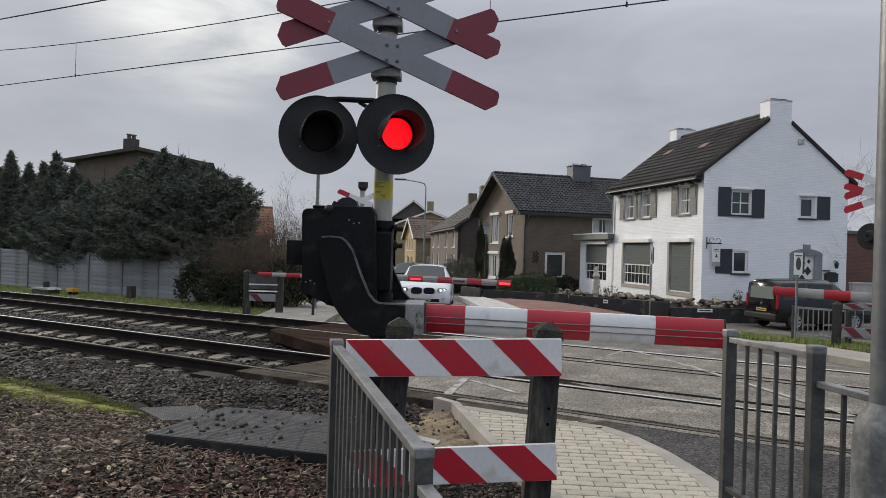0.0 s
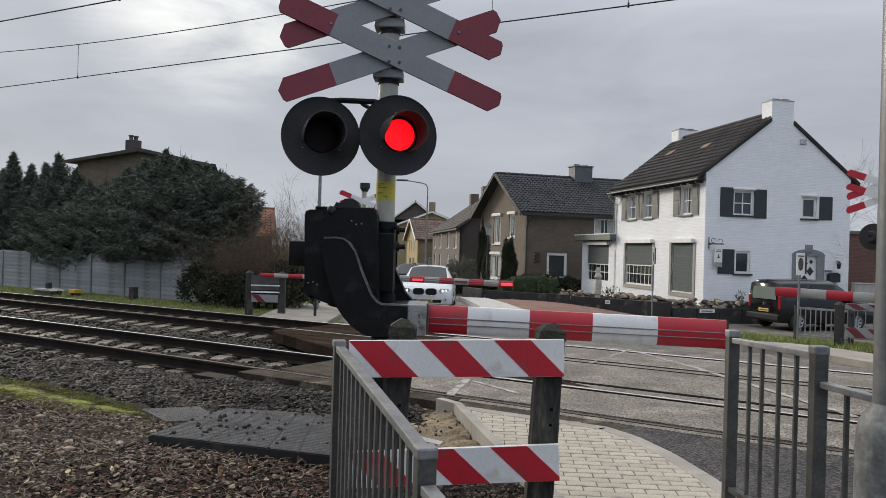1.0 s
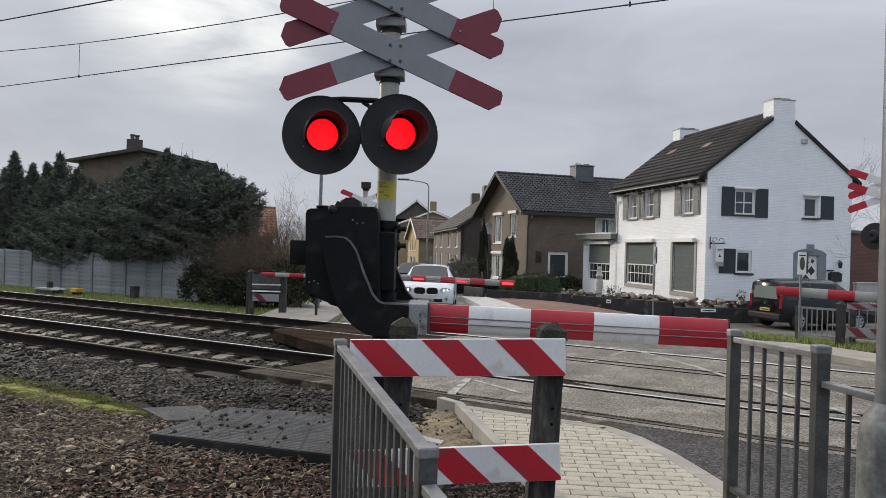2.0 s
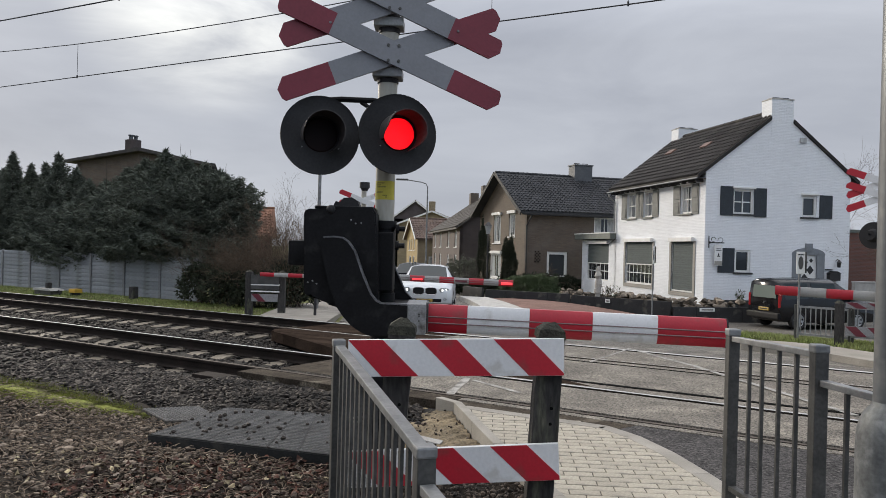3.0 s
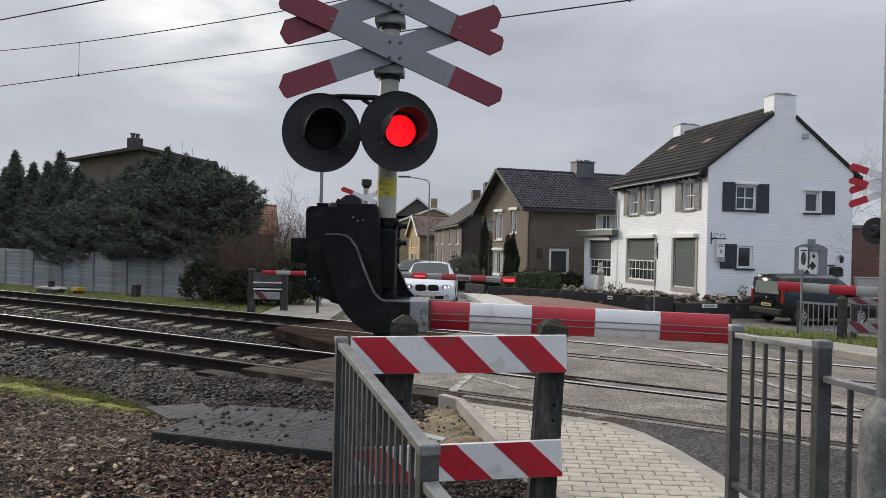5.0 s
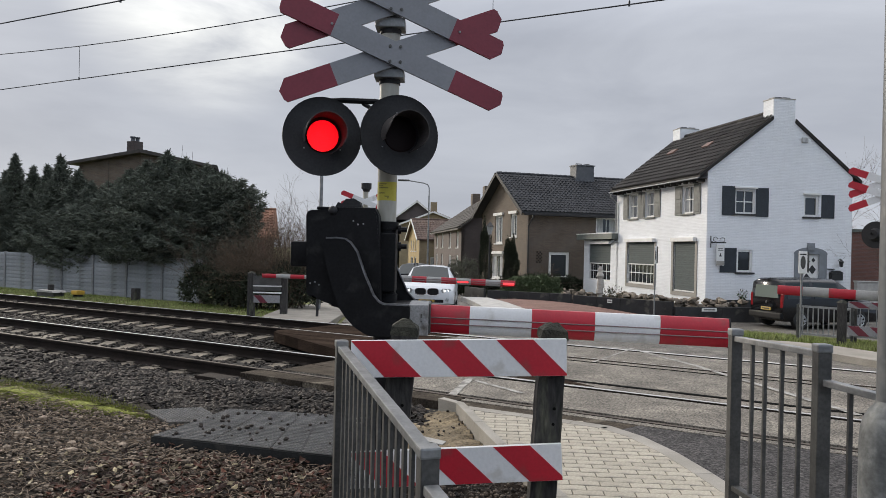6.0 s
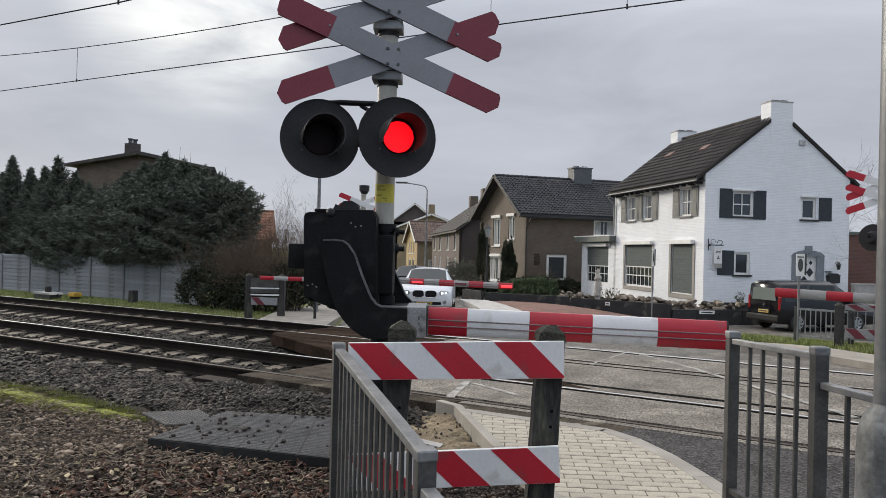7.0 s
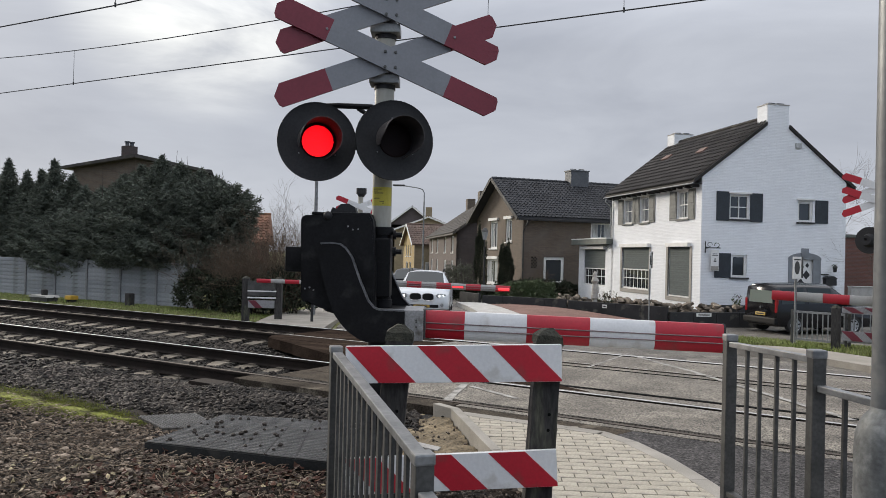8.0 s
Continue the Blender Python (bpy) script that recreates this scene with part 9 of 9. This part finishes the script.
    soup("pale_pebbles", vs, fs, M["pebble_pale"], "pale husks and pebbles on the leaf litter", "pebbles")
    vs, fs = [], []
    for i in range(220):
        x, y = rng.uniform(-3.6, -0.8), rng.uniform(4.2, 6.7)
        z = on_ground(x, y) + rng.uniform(0.03, 0.05)
        a, l, w = rng.uniform(0, 6.283), rng.uniform(0.02, 0.045), rng.uniform(0.010, 0.022)
        ca, sa = math.cos(a), math.sin(a)
        q = [(-l, 0, rng.uniform(-0.3, 0.9) * l), (-l * 0.3, -w, 0.2 * w), (l * 0.4, -w * 0.8, 0), (l, 0, rng.uniform(-0.2, 0.9) * l), (l * 0.3, w, rng.uniform(0, 1.2) * w), (-l * 0.4, w * 0.9, rng.uniform(0, 1) * w)]
        if y > 6.7 - 0.34 * (x + 2.62) and x > -2.7:
            continue
        n = len(vs)
        vs += [(x + px * ca - py * sa, y + px * sa + py * ca, z + zz) for px, py, zz in q]
        fs += [(n, n + 1, n + 5), (n + 1, n + 2, n + 4), (n + 1, n + 4, n + 5), (n + 2, n + 3, n + 4)]
    soup("pale_leaves", vs, fs, M["leaf_pale"], "pale bleached leaves on the litter", "leaf litter")
    bm = B()
    for i in range(1500):
        s, k = rng.uniform(-9, -3.2), 5.3 - 2.6 * rng.random()
        p = sk(s, k)
        if p.x > -0.7 or p.y < 4:
            continue
        z = on_ground(p.x, p.y) + 0.02
        a = rng.uniform(0, 6.28)
        l = rng.uniform(0.08, 0.28)
        tube(bm, [(p.x + l * f * math.cos(a + 0.6 * f), p.y + l * f * math.sin(a + 0.6 * f), z + 0.03 * math.sin(3 * f)) for f in (0, 0.33, 0.66, 1)], 0.003, 3)
    solo("twigs", bm, M["twig_pale"], "dry pale twigs and stalks on the soil", "twigs", kind="stuff")


M["leaf_red"] = mat("red_brown_leaves", (0.065, 0.027, 0.017), (0.020, 0.010, 0.0075), 0.65, spec=0.15, scale=6, fine=40, bump=0.2, grain=0.35, island=0.8)
M["pebble_pale"] = mat("pale_husks", (0.26, 0.205, 0.155), (0.08, 0.061, 0.046), 0.75, spec=0.25, scale=9, fine=60, bump=0.2, grain=0.3, island=0.6)
M["leaf_pale"] = mat("bleached_leaves", (0.30, 0.25, 0.15), (0.16, 0.13, 0.08), 0.7, spec=0.2, scale=7, fine=40, bump=0.2, grain=0.3, island=0.6)
M["twig_pale"] = mat("dry_twig", (0.24, 0.19, 0.14), (0.11, 0.082, 0.06), 0.85, spec=0.15, bump=0, island=0.5)
scatter_leaves()


def blades(name, spots, h, w, label, seed=2, material=None):
    rng = np.random.default_rng(seed)
    vs, fs = [], []
    for x, y, z in spots:
        a, hh = rng.uniform(0, 6.28), h * rng.uniform(0.4, 1.2)
        dx, dy = math.cos(a), math.sin(a)
        bx, by = rng.uniform(-0.5, 0.5) * hh, rng.uniform(-0.5, 0.5) * hh
        n = len(vs)
        vs += [(x - dy * w, y + dx * w, z), (x + dy * w, y - dx * w, z), (x + bx * 0.5 + dy * w * 0.6, y + by * 0.5 - dx * w * 0.6, z + hh * 0.6), (x + bx, y + by, z + hh)]
        fs += [(n, n + 1, n + 2), (n, n + 2, n + 3)]
    soup(name, vs, fs, material or M["grass"], label, "grass")


M["moss_green"] = mat("moss", (0.19, 0.204, 0.05), (0.12, 0.127, 0.04), 0.95, spec=0.05, scale=5, fine=45, bump=1.0, grain=0.6, spots=((0.06, 0.055, 0.03), 5, 0.45))


def moss_base(x, y, k):
    return max(ground_height(x, y), float(np.interp(k, (5.5, 5.95, 6.4), (-0.45, -0.21, -0.175))))


def grass():
    rng = np.random.default_rng(8)
    near = []
    for i in range(52000):
        s = rng.uniform(-13, -6.9)
        k = rng.normal(5.47 - 0.12 * (-7.3 - s), 0.07 + 0.06 * min(-6.9 - s, 4.0))
        if noise.noise((s * 1.3, k * 2.5, 3)) < -0.45 or (s > -7.5 and rng.random() < 0.6):
            continue
        p = sk(s, k)
        near.append((p.x, p.y, moss_base(p.x, p.y, k) + 0.012))
    bm = B()
    rows = []
    for a in np.arange(-14.0, -6.55, 0.12):
        w = (0.36 + 0.16 * min(max(0, -7.2 - a), 3.5)) * smooth01((-6.6 - a) / 1.2)
        c = 5.47 - 0.12 * (-7.3 - a) + 0.08 * noise.noise((a * 0.8, 0, 5))
        row = []
        for f in np.linspace(-1, 1, 9):
            k = c + f * w * 0.5 * (1 + 0.5 * noise.noise((a * 2.1, f, 7)))
            p = sk(a, k)
            row.append(bm.verts.new((p.x, p.y, moss_base(p.x, p.y, k) + 0.04 * (1 - f * f) - 0.01 + 0.014 * noise.noise((a * 6, k * 6, 1)))))
        rows.append(row)
    for a, b in zip(rows, rows[1:]):
        for i in range(8):
            bm.faces.new((a[i], a[i + 1], b[i + 1], b[i]))
    solo("moss_bank", bm, M["moss_green"], "bright yellow-green moss along the ballast", "moss", kind="structure", smooth=True)
    blades("moss_grass", near, 0.022, 0.005, "short yellow-green mossy grass along the ballast", 3, M["moss_green"])
    far = []
    for i in range(22000):
        s, k = rng.uniform(-33, -12.2), rng.uniform(14.0, 16.3)
        p = sk(s, k)
        if p.x > -4.3 and p.y > 18:
            continue
        far.append((p.x, p.y, on_ground(p.x, p.y)))
    blades("verge_grass", far, 0.055, 0.010, "rough green grass before the fence", 4)
    right = []
    poly = [(5.7, 15.25), (5.9, 15.0), (6.75, 14.65), (7.26, 14.05), (7.63, 13.1), (16, 8.6), (17, 12), (12, 14.9), (8.3, 16.8), (6.8, 17.3)]
    for i in range(46000):
        x, y = rng.uniform(5.6, 12), rng.uniform(11.0, 17.5)
        if inside(x, y, poly):
            right.append((x, y, 0.08 + fall(x, y) * 0.8))
    blades("corner_grass", right, 0.12, 0.010, "rough green grass on the far corner", 5)


grass()


# ---------- trees and shrubs ----------
def tufts(points, size, rng, wide=0.22, loose=0.55):
    """Small pointed leaves in threes round each point."""
    vs, fs = [], []
    for (x, y, z), (dx, dy, dz) in points:
        for i in range(3):
            d = np.array((dx, dy, dz)) * 0.6 + rng.normal(0, loose, 3)
            d /= np.linalg.norm(d) + 1e-6
            w = np.cross(d, rng.normal(0, 1, 3))
            w /= np.linalg.norm(w) + 1e-6
            l = size * rng.uniform(0.6, 1.3)
            p = np.array((x, y, z))
            n = len(vs)
            vs += [tuple(p - w * l * wide), tuple(p + w * l * wide), tuple(p + d * l)]
            fs.append((n, n + 1, n + 2))
    return vs, fs


def conifer(x, y, z, h, r, seed, dense=150, low=0.0, taper=3.0, leaders=0, label="dark green conifer behind the concrete fence"):
    """A spruce: whorls of drooping limbs with upturned tips; taper is the length of the pointed top."""
    rng = np.random.default_rng(seed)
    t = thing("conifer", label, "tree", pose(x, y, z), "dark conifers along the fence")
    bm = B()
    tube(bm, [(0, 0, 0), (0.03, 0.02, h * 0.5), (0, 0, h * 1.02)], [0.09 + 0.012 * h, 0.06, 0.008], 8)
    part("trunk", bm, M["bark"], t)
    pts = []
    limbs = B()
    for i in range(dense):
        f = low + (1 - low) * ((i + rng.random()) / dense) ** 1.05
        zz = h * f
        a = i * 2.4 + rng.uniform(-0.4, 0.4)
        ln = r * min(1.0, max(0.03, (h - zz) / taper)) ** 1.05 * rng.uniform(0.6, 1.15) * (1 + 0.18 * math.sin(3 * a + seed) + 0.15 * math.sin(9 * f + a))
        up = 0.5 * (f - 0.45)
        out = np.array((math.cos(a), math.sin(a), 0.0))
        root = np.array((0, 0, zz))
        tip = root + out * ln + np.array((0, 0, up * ln))
        if i % 3 == 0:
            rod(limbs, root, root + (tip - root) * 0.8, 0.018, 0.006, 4, caps=False)
        n = int(8 + 84 * ln / max(r, 0.1))
        side = np.array((-out[1], out[0], 0.0))
        for j in range(n):
            g = 0.2 + 0.8 * rng.random() ** 0.55
            w = 0.24 * ln * (1.05 - g) + 0.04
            p = root + (tip - root) * g + side * rng.normal(0, w) + rng.normal(0, 0.03, 3)
            p[2] += -0.34 * ln * g * (1 - g) * 1.6 + 0.10 * max(0, g - 0.8) * ln - abs(rng.normal(0, 0.05))
            d = out * 0.9 + side * rng.normal(0, 0.5) + np.array((0, 0, rng.uniform(-0.25, 0.35)))
            pts.append((tuple(p), tuple(d)))
    for j in range(leaders):
        x0, y0 = rng.uniform(-0.7, 0.7) * r, rng.uniform(-0.5, 0.5) * r
        zz = h - taper * 0.55 * math.hypot(x0, y0) / r
        rod(limbs, (x0, y0, zz - 0.5), (x0 + rng.normal(0, 0.06), y0, zz + rng.uniform(0.05, 0.6)), 0.010, 0.004, 4, caps=False)
    tagged(part("limbs", limbs, M["bark"], t), "thin bare limbs", "", "", "stuff")
    for j in range(40):
        g = rng.random()
        pts.append(((rng.normal(0, 0.03), rng.normal(0, 0.03), h * (0.88 + 0.13 * g)), (rng.normal(0, 0.5), rng.normal(0, 0.5), 0.8)))
    vs, fs = tufts(pts, 0.14, rng, 0.12, 0.28)
    soup("crown", vs, fs, M["needle"], "dark green needles", "", "stuff", t)
    return t


M.update(
    bark=mat("bark", (0.05, 0.04, 0.033), (0.032, 0.027, 0.023), 0.9, scale=6, fine=40, bump=0.6, grain=0.4),
    needle=mat("dark_needles", (0.094, 0.106, 0.086), (0.138, 0.152, 0.124), 0.85, spec=0.08, scale=1.2, fine=12, bump=0, grain=0.3, island=0.38),
    hedge_leaf=mat("hedge_leaves", (0.055, 0.082, 0.032), (0.075, 0.10, 0.042), 0.6, scale=2, fine=15, bump=0, grain=0.3, island=0.5),
    olive_leaf=mat("grey_green_leaves", (0.115, 0.115, 0.08), (0.085, 0.088, 0.064), 0.7, scale=2, fine=15, bump=0, grain=0.3, island=0.5),
    twig=mat("bare_twigs", (0.125, 0.092, 0.064), (0.07, 0.052, 0.038), 0.85, spec=0.2, scale=3, fine=20, bump=0, grain=0.3, island=0.45),
    ivy=mat("ivy_leaves", (0.029, 0.036, 0.023), (0.043, 0.049, 0.031), 0.7, spec=0.15, scale=2, fine=15, bump=0, grain=0.3, island=0.5),
)


def at_sk(s, k):
    p = sk(s, k)
    return p.x, p.y, ground_height(p.x, p.y) - 0.05


CONIFERS = [(-36.5, 18.6, 5.5, 1.7, 3.2), (-34.8, 18.2, 5.0, 1.6, 3.0), (-33.2, 18.2, 4.9, 1.4, 3.0), (-31.8, 17.8, 5.45, 1.3, 3.2), (-30.8, 18.0, 4.95, 1.2, 2.9), (-29.6, 17.9, 4.95, 1.25, 2.9),
            (-28.6, 17.8, 5.3, 1.4, 3.2), (-27.6, 17.9, 4.7, 1.4, 2.4), (-26.6, 17.8, 4.2, 1.55, 1.9), (-25.4, 17.7, 4.15, 1.65, 1.6), (-24.3, 17.8, 4.6, 1.7, 1.5), (-23.2, 17.7, 4.85, 1.75, 1.6),
            (-22.2, 17.7, 5.1, 1.75, 1.8), (-21.2, 17.7, 4.85, 1.65, 1.6), (-20.3, 17.8, 4.6, 1.55, 1.3), (-19.55, 17.8, 4.35, 1.45, 0.9), (-25.2, 19.5, 3.6, 2.0, 1.6), (-22.6, 19.4, 4.0, 1.9, 1.8), (-30.5, 20, 4.2, 2.0, 2.0)]
for i, (s, k, h, r, tp) in enumerate(CONIFERS):
    conifer(*at_sk(s, k), h, r, 20 + i, 220 if r < 1.55 else 270, 0.33, tp, 5 if 10 < i < 15 else 2 if i in (3, 6) else 0)


def shrub(x, y, z, h, spread, seed, stems, label, leaves=None, leaf_n=0, leaf_size=0.1, twig=None, category="shrub", thin=1.0):
    """Bare stems that fork, with or without leaves."""
    rng = np.random.default_rng(seed)
    t = thing("shrub", label, category, pose(x, y, z))
    vs, fs, ends = [], [], []

    def seg(a, b, r0, r1):
        d = b - a
        s = np.cross(d, (0.3, 0.2, 1.0))
        s /= np.linalg.norm(s) + 1e-9
        q = np.cross(d, s)
        q /= np.linalg.norm(q) + 1e-9
        n = len(vs)
        for c, r in ((a, r0), (b, r1)):
            for i in range(3):
                an = i * 2.094
                vs.append(tuple(c + (s * math.cos(an) + q * math.sin(an)) * r))
        for i in range(3):
            fs.append((n + i, n + (i + 1) % 3, n + 3 + (i + 1) % 3, n + 3 + i))

    def grow(p, d, l, r, depth):
        m = 3
        for i in range(m):
            d = d + rng.normal(0, 0.14, 3)
            d[2] += 0.03
            d /= np.linalg.norm(d)
            q = p + d * l / m
            seg(p, q, r * (1 - 0.25 * i / m), r * (1 - 0.25 * (i + 1) / m))
            p = q
            if depth > 0 and rng.random() < 0.8:
                e = d + rng.normal(0, 0.5, 3)
                grow(p, e / np.linalg.norm(e), l * rng.uniform(0.4, 0.65), r * 0.6, depth - 1)
        ends.append((tuple(p), tuple(d)))
        if depth > 0:
            for i in range(2):
                e = d + rng.normal(0, 0.4, 3)
                grow(p, e / np.linalg.norm(e), l * rng.uniform(0.4, 0.7), r * 0.6, depth - 1)
    for i in range(stems):
        a = rng.uniform(0, 6.28)
        d = np.array((math.cos(a) * spread, math.sin(a) * spread, 1.0)) * 1.0
        d /= np.linalg.norm(d)
        grow(np.array((rng.normal(0, 0.12), rng.normal(0, 0.12), 0.0)), d, h * rng.uniform(0.4, 0.6), 0.012 * thin * (0.5 + h * 0.25), 3)
    soup("twig_mass", vs, fs, twig or M["twig"], "bare forked twigs", "", "stuff", t)
    if leaves and leaf_n:
        pts = []
        for i in range(leaf_n):
            (p, d) = ends[rng.integers(len(ends))]
            pts.append((tuple(np.array(p) * rng.uniform(0.35, 1.0) ** np.array((1, 1, 0.8)) + rng.normal(0, 0.09, 3)), d))
        v2, f2 = tufts(pts, leaf_size, rng)
        soup("leaf_mass", v2, f2, leaves, "small leaves on the twigs", "", "stuff", t)
    return t


def clump(name, x, y, z, sx, sy, sz, seed, n, material, size, label, category="hedge"):
    """A dense clipped or wild mass of small leaves with an uneven outline."""
    rng = np.random.default_rng(seed)
    t = thing(name, label, category, pose(x, y, z))
    bm = B()
    for i in range(7):
        tube(bm, [(rng.uniform(-sx, sx) * 0.5, rng.uniform(-sy, sy) * 0.5, 0), (rng.uniform(-sx, sx) * 0.6, rng.uniform(-sy, sy) * 0.6, sz * 0.8)], [0.02, 0.006], 5)
    part("stems", bm, M["bark"], t)
    pts = []
    for i in range(n):
        d = rng.normal(0, 1, 3)
        d /= np.linalg.norm(d)
        if d[2] < -0.5:
            d[2] *= -1
        k = 1 + 0.5 * noise.noise((d[0] * 2.2 + seed, d[1] * 2.2, d[2] * 2.2)) + 0.12 * noise.noise((d[0] * 6 + seed, d[1] * 6, d[2] * 6))
        g = rng.uniform(0.55, 1.0) ** 0.5 * k
        p = (d[0] * sx * g, d[1] * sy * g, sz * (0.45 + 0.55 * d[2] * g))
        if p[2] > -0.05:
            pts.append((p, tuple(d)))
    vs, fs = tufts(pts, size, rng)
    soup("foliage", vs, fs, material, "dense small leaves", "", "stuff", t)
    return t


def planting():
    # bare brown scrub at the end of the fence
    for i, (s, k, h, st) in enumerate([(-18.4, 16.1, 2.3, 10), (-17.6, 16.2, 2.2, 13), (-17.0, 16.3, 2.1, 14), (-16.4, 16.5, 2.2, 14), (-16.0, 16.3, 2.2, 14), (-15.6, 16.6, 2.6, 14), (-16.0, 17.6, 3.5, 8), (-15.2, 16.4, 2.7, 13), (-17.6, 17.5, 2.1, 12), (-17.0, 18.0, 2.4, 13), (-16.5, 18.2, 3.2, 12), (-17.3, 18.8, 2.6, 12), (-16.2, 17.2, 3.0, 13)]):
        x, y, z = at_sk(s, k)
        shrub(x, y, z, h, 0.55, 70 + i, st, "bare brown shrub at the end of the fence", thin=0.6)
    for i, (s, k, sx, sz) in enumerate([(-18.2, 16.2, 0.9, 1.5), (-17.0, 16.0, 0.9, 1.3), (-16.0, 16.0, 0.8, 1.2), (-15.3, 16.6, 0.8, 1.6), (-16.6, 18.2, 0.8, 1.8), (-16.3, 17.3, 0.9, 1.7)]):
        x, y, z = at_sk(s, k)
        clump("ivy_thicket", x, y, z, sx, 0.7, sz * 0.85, 90 + i, 1900, M["ivy"], 0.10, "dark ivy thicket under the bare shrubs", "thicket")
    # front gardens
    clump("hedge", 3.55, 34.6, -0.55, 0.95, 0.75, 1.1, 101, 5200, M["hedge_leaf"], 0.075, "low clipped dark green hedge in the garden bed")
    clump("hedge", 4.45, 34.3, -0.55, 0.75, 0.7, 1.15, 102, 4600, M["hedge_leaf"], 0.075, "low clipped dark green hedge in the garden bed")
    clump("cypress", 3.5, 40.5, -0.7, 0.38, 0.38, 2.9, 103, 6000, M["ivy"], 0.08, "slim dark cypress before the brown house", "tree")
    clump("cypress", 2.3, 43.5, -0.7, 0.33, 0.33, 3.9, 104, 5000, M["ivy"], 0.08, "slim dark cypress before the brown house", "tree")
    clump("bush", 1.15, 43, -0.8, 0.85, 0.8, 2.1, 105, 1800, M["olive_leaf"], 0.09, "grey-green bush in a front garden", "bush")
    clump("bush", 0.5, 50, -0.8, 0.9, 0.9, 1.5, 106, 1600, M["olive_leaf"], 0.10, "grey-green bush in a front garden", "bush")
    clump("hedge", 5.6, 44.5, -0.8, 3.2, 0.5, 1.1, 107, 2600, M["ivy"], 0.15, "dark hedge along the brown house")
    clump("hedge", 2.0, 37.5, -0.6, 1.6, 0.4, 0.75, 108, 2200, M["ivy"], 0.14, "dark hedge along the front garden")
    shrub(5.4, 44.9, -0.7, 1.9, 0.5, 110, 6, "bare shrub before the brown house")
    shrub(12.9, 30.6, -0.3, 1.1, 0.35, 111, 4, "thin climbing rose on the white wall", M["hedge_leaf"], 60, 0.10)
    shrub(11.9, 30.8, -0.3, 0.9, 0.3, 112, 3, "thin climbing rose on the white wall", M["hedge_leaf"], 40, 0.10)
    shrub(6.8, 31.6, -0.46, 0.9, 0.5, 113, 6, "small dead-headed shrub beside the statue", M["ivy"], 120, 0.09)
    # bare trees behind the white house and beyond
    shrub(22.6, 47, -0.8, 9.6, 0.16, 120, 6, "bare winter tree behind the white house", category="tree", thin=0.45)
    shrub(18.6, 31, -0.8, 6.0, 0.25, 121, 5, "bare winter tree beside the white house", category="tree", thin=0.45)
    shrub(-9.3, 34, -0.6, 3.4, 0.6, 122, 8, "bare shrub before the orange-roofed house", category="tree", thin=0.5)
    shrub(-7.4, 33, -0.6, 3.9, 0.6, 123, 8, "bare shrub before the orange-roofed house", category="tree", thin=0.5)


planting()


# ---------- what moves: the lamps flash in turn ----------
def lamp_rows(m, on_off, front=0.034, back=0.06):
    """The lit insert stands before the dark lens while the lamp is on and slides back into the lamp when it goes out."""
    shown, away = m @ Matrix.Translation((0, -front, 0)), m @ Matrix.Translation((0, back, 0))
    rows, step = [(0.0, shown if on_off[0][0] <= 0 else away)], 1 / FPS
    for a, b in on_off:
        if a > step:
            rows += [(a - step, away), (a, shown)]
        if b < 8.0 - step:
            rows += [(b, shown), (b + step, away)]
    rows.append((8.0, rows[-1][1]))
    out = []
    for t, p in rows:
        if not out or frame(t) > frame(out[-1][0]):
            out.append((t, p))
    return out


def motions():
    beat = 0.6605
    left = [(0.03 + beat * i, 0.315 + beat * i) for i in range(13)]
    right = [(-0.3, 0.05)] + [(0.29 + beat * i, 0.05 + beat * (i + 1)) for i in range(12)]
    right[-1] = (right[-1][0], 7.955)
    right[9] = (right[9][0], 5.955)
    right[1] = (right[1][0], 0.68)
    right[3] = (1.64, right[3][1])
    for (lit, m), times in zip(LIT, (left, right)):
        walk(lit, lamp_rows(m, times))
    for (lit, m), times in zip(BOOM_LIT, (left, right)):
        walk(lit, lamp_rows(m, times, 0.041, 0.0))


motions()
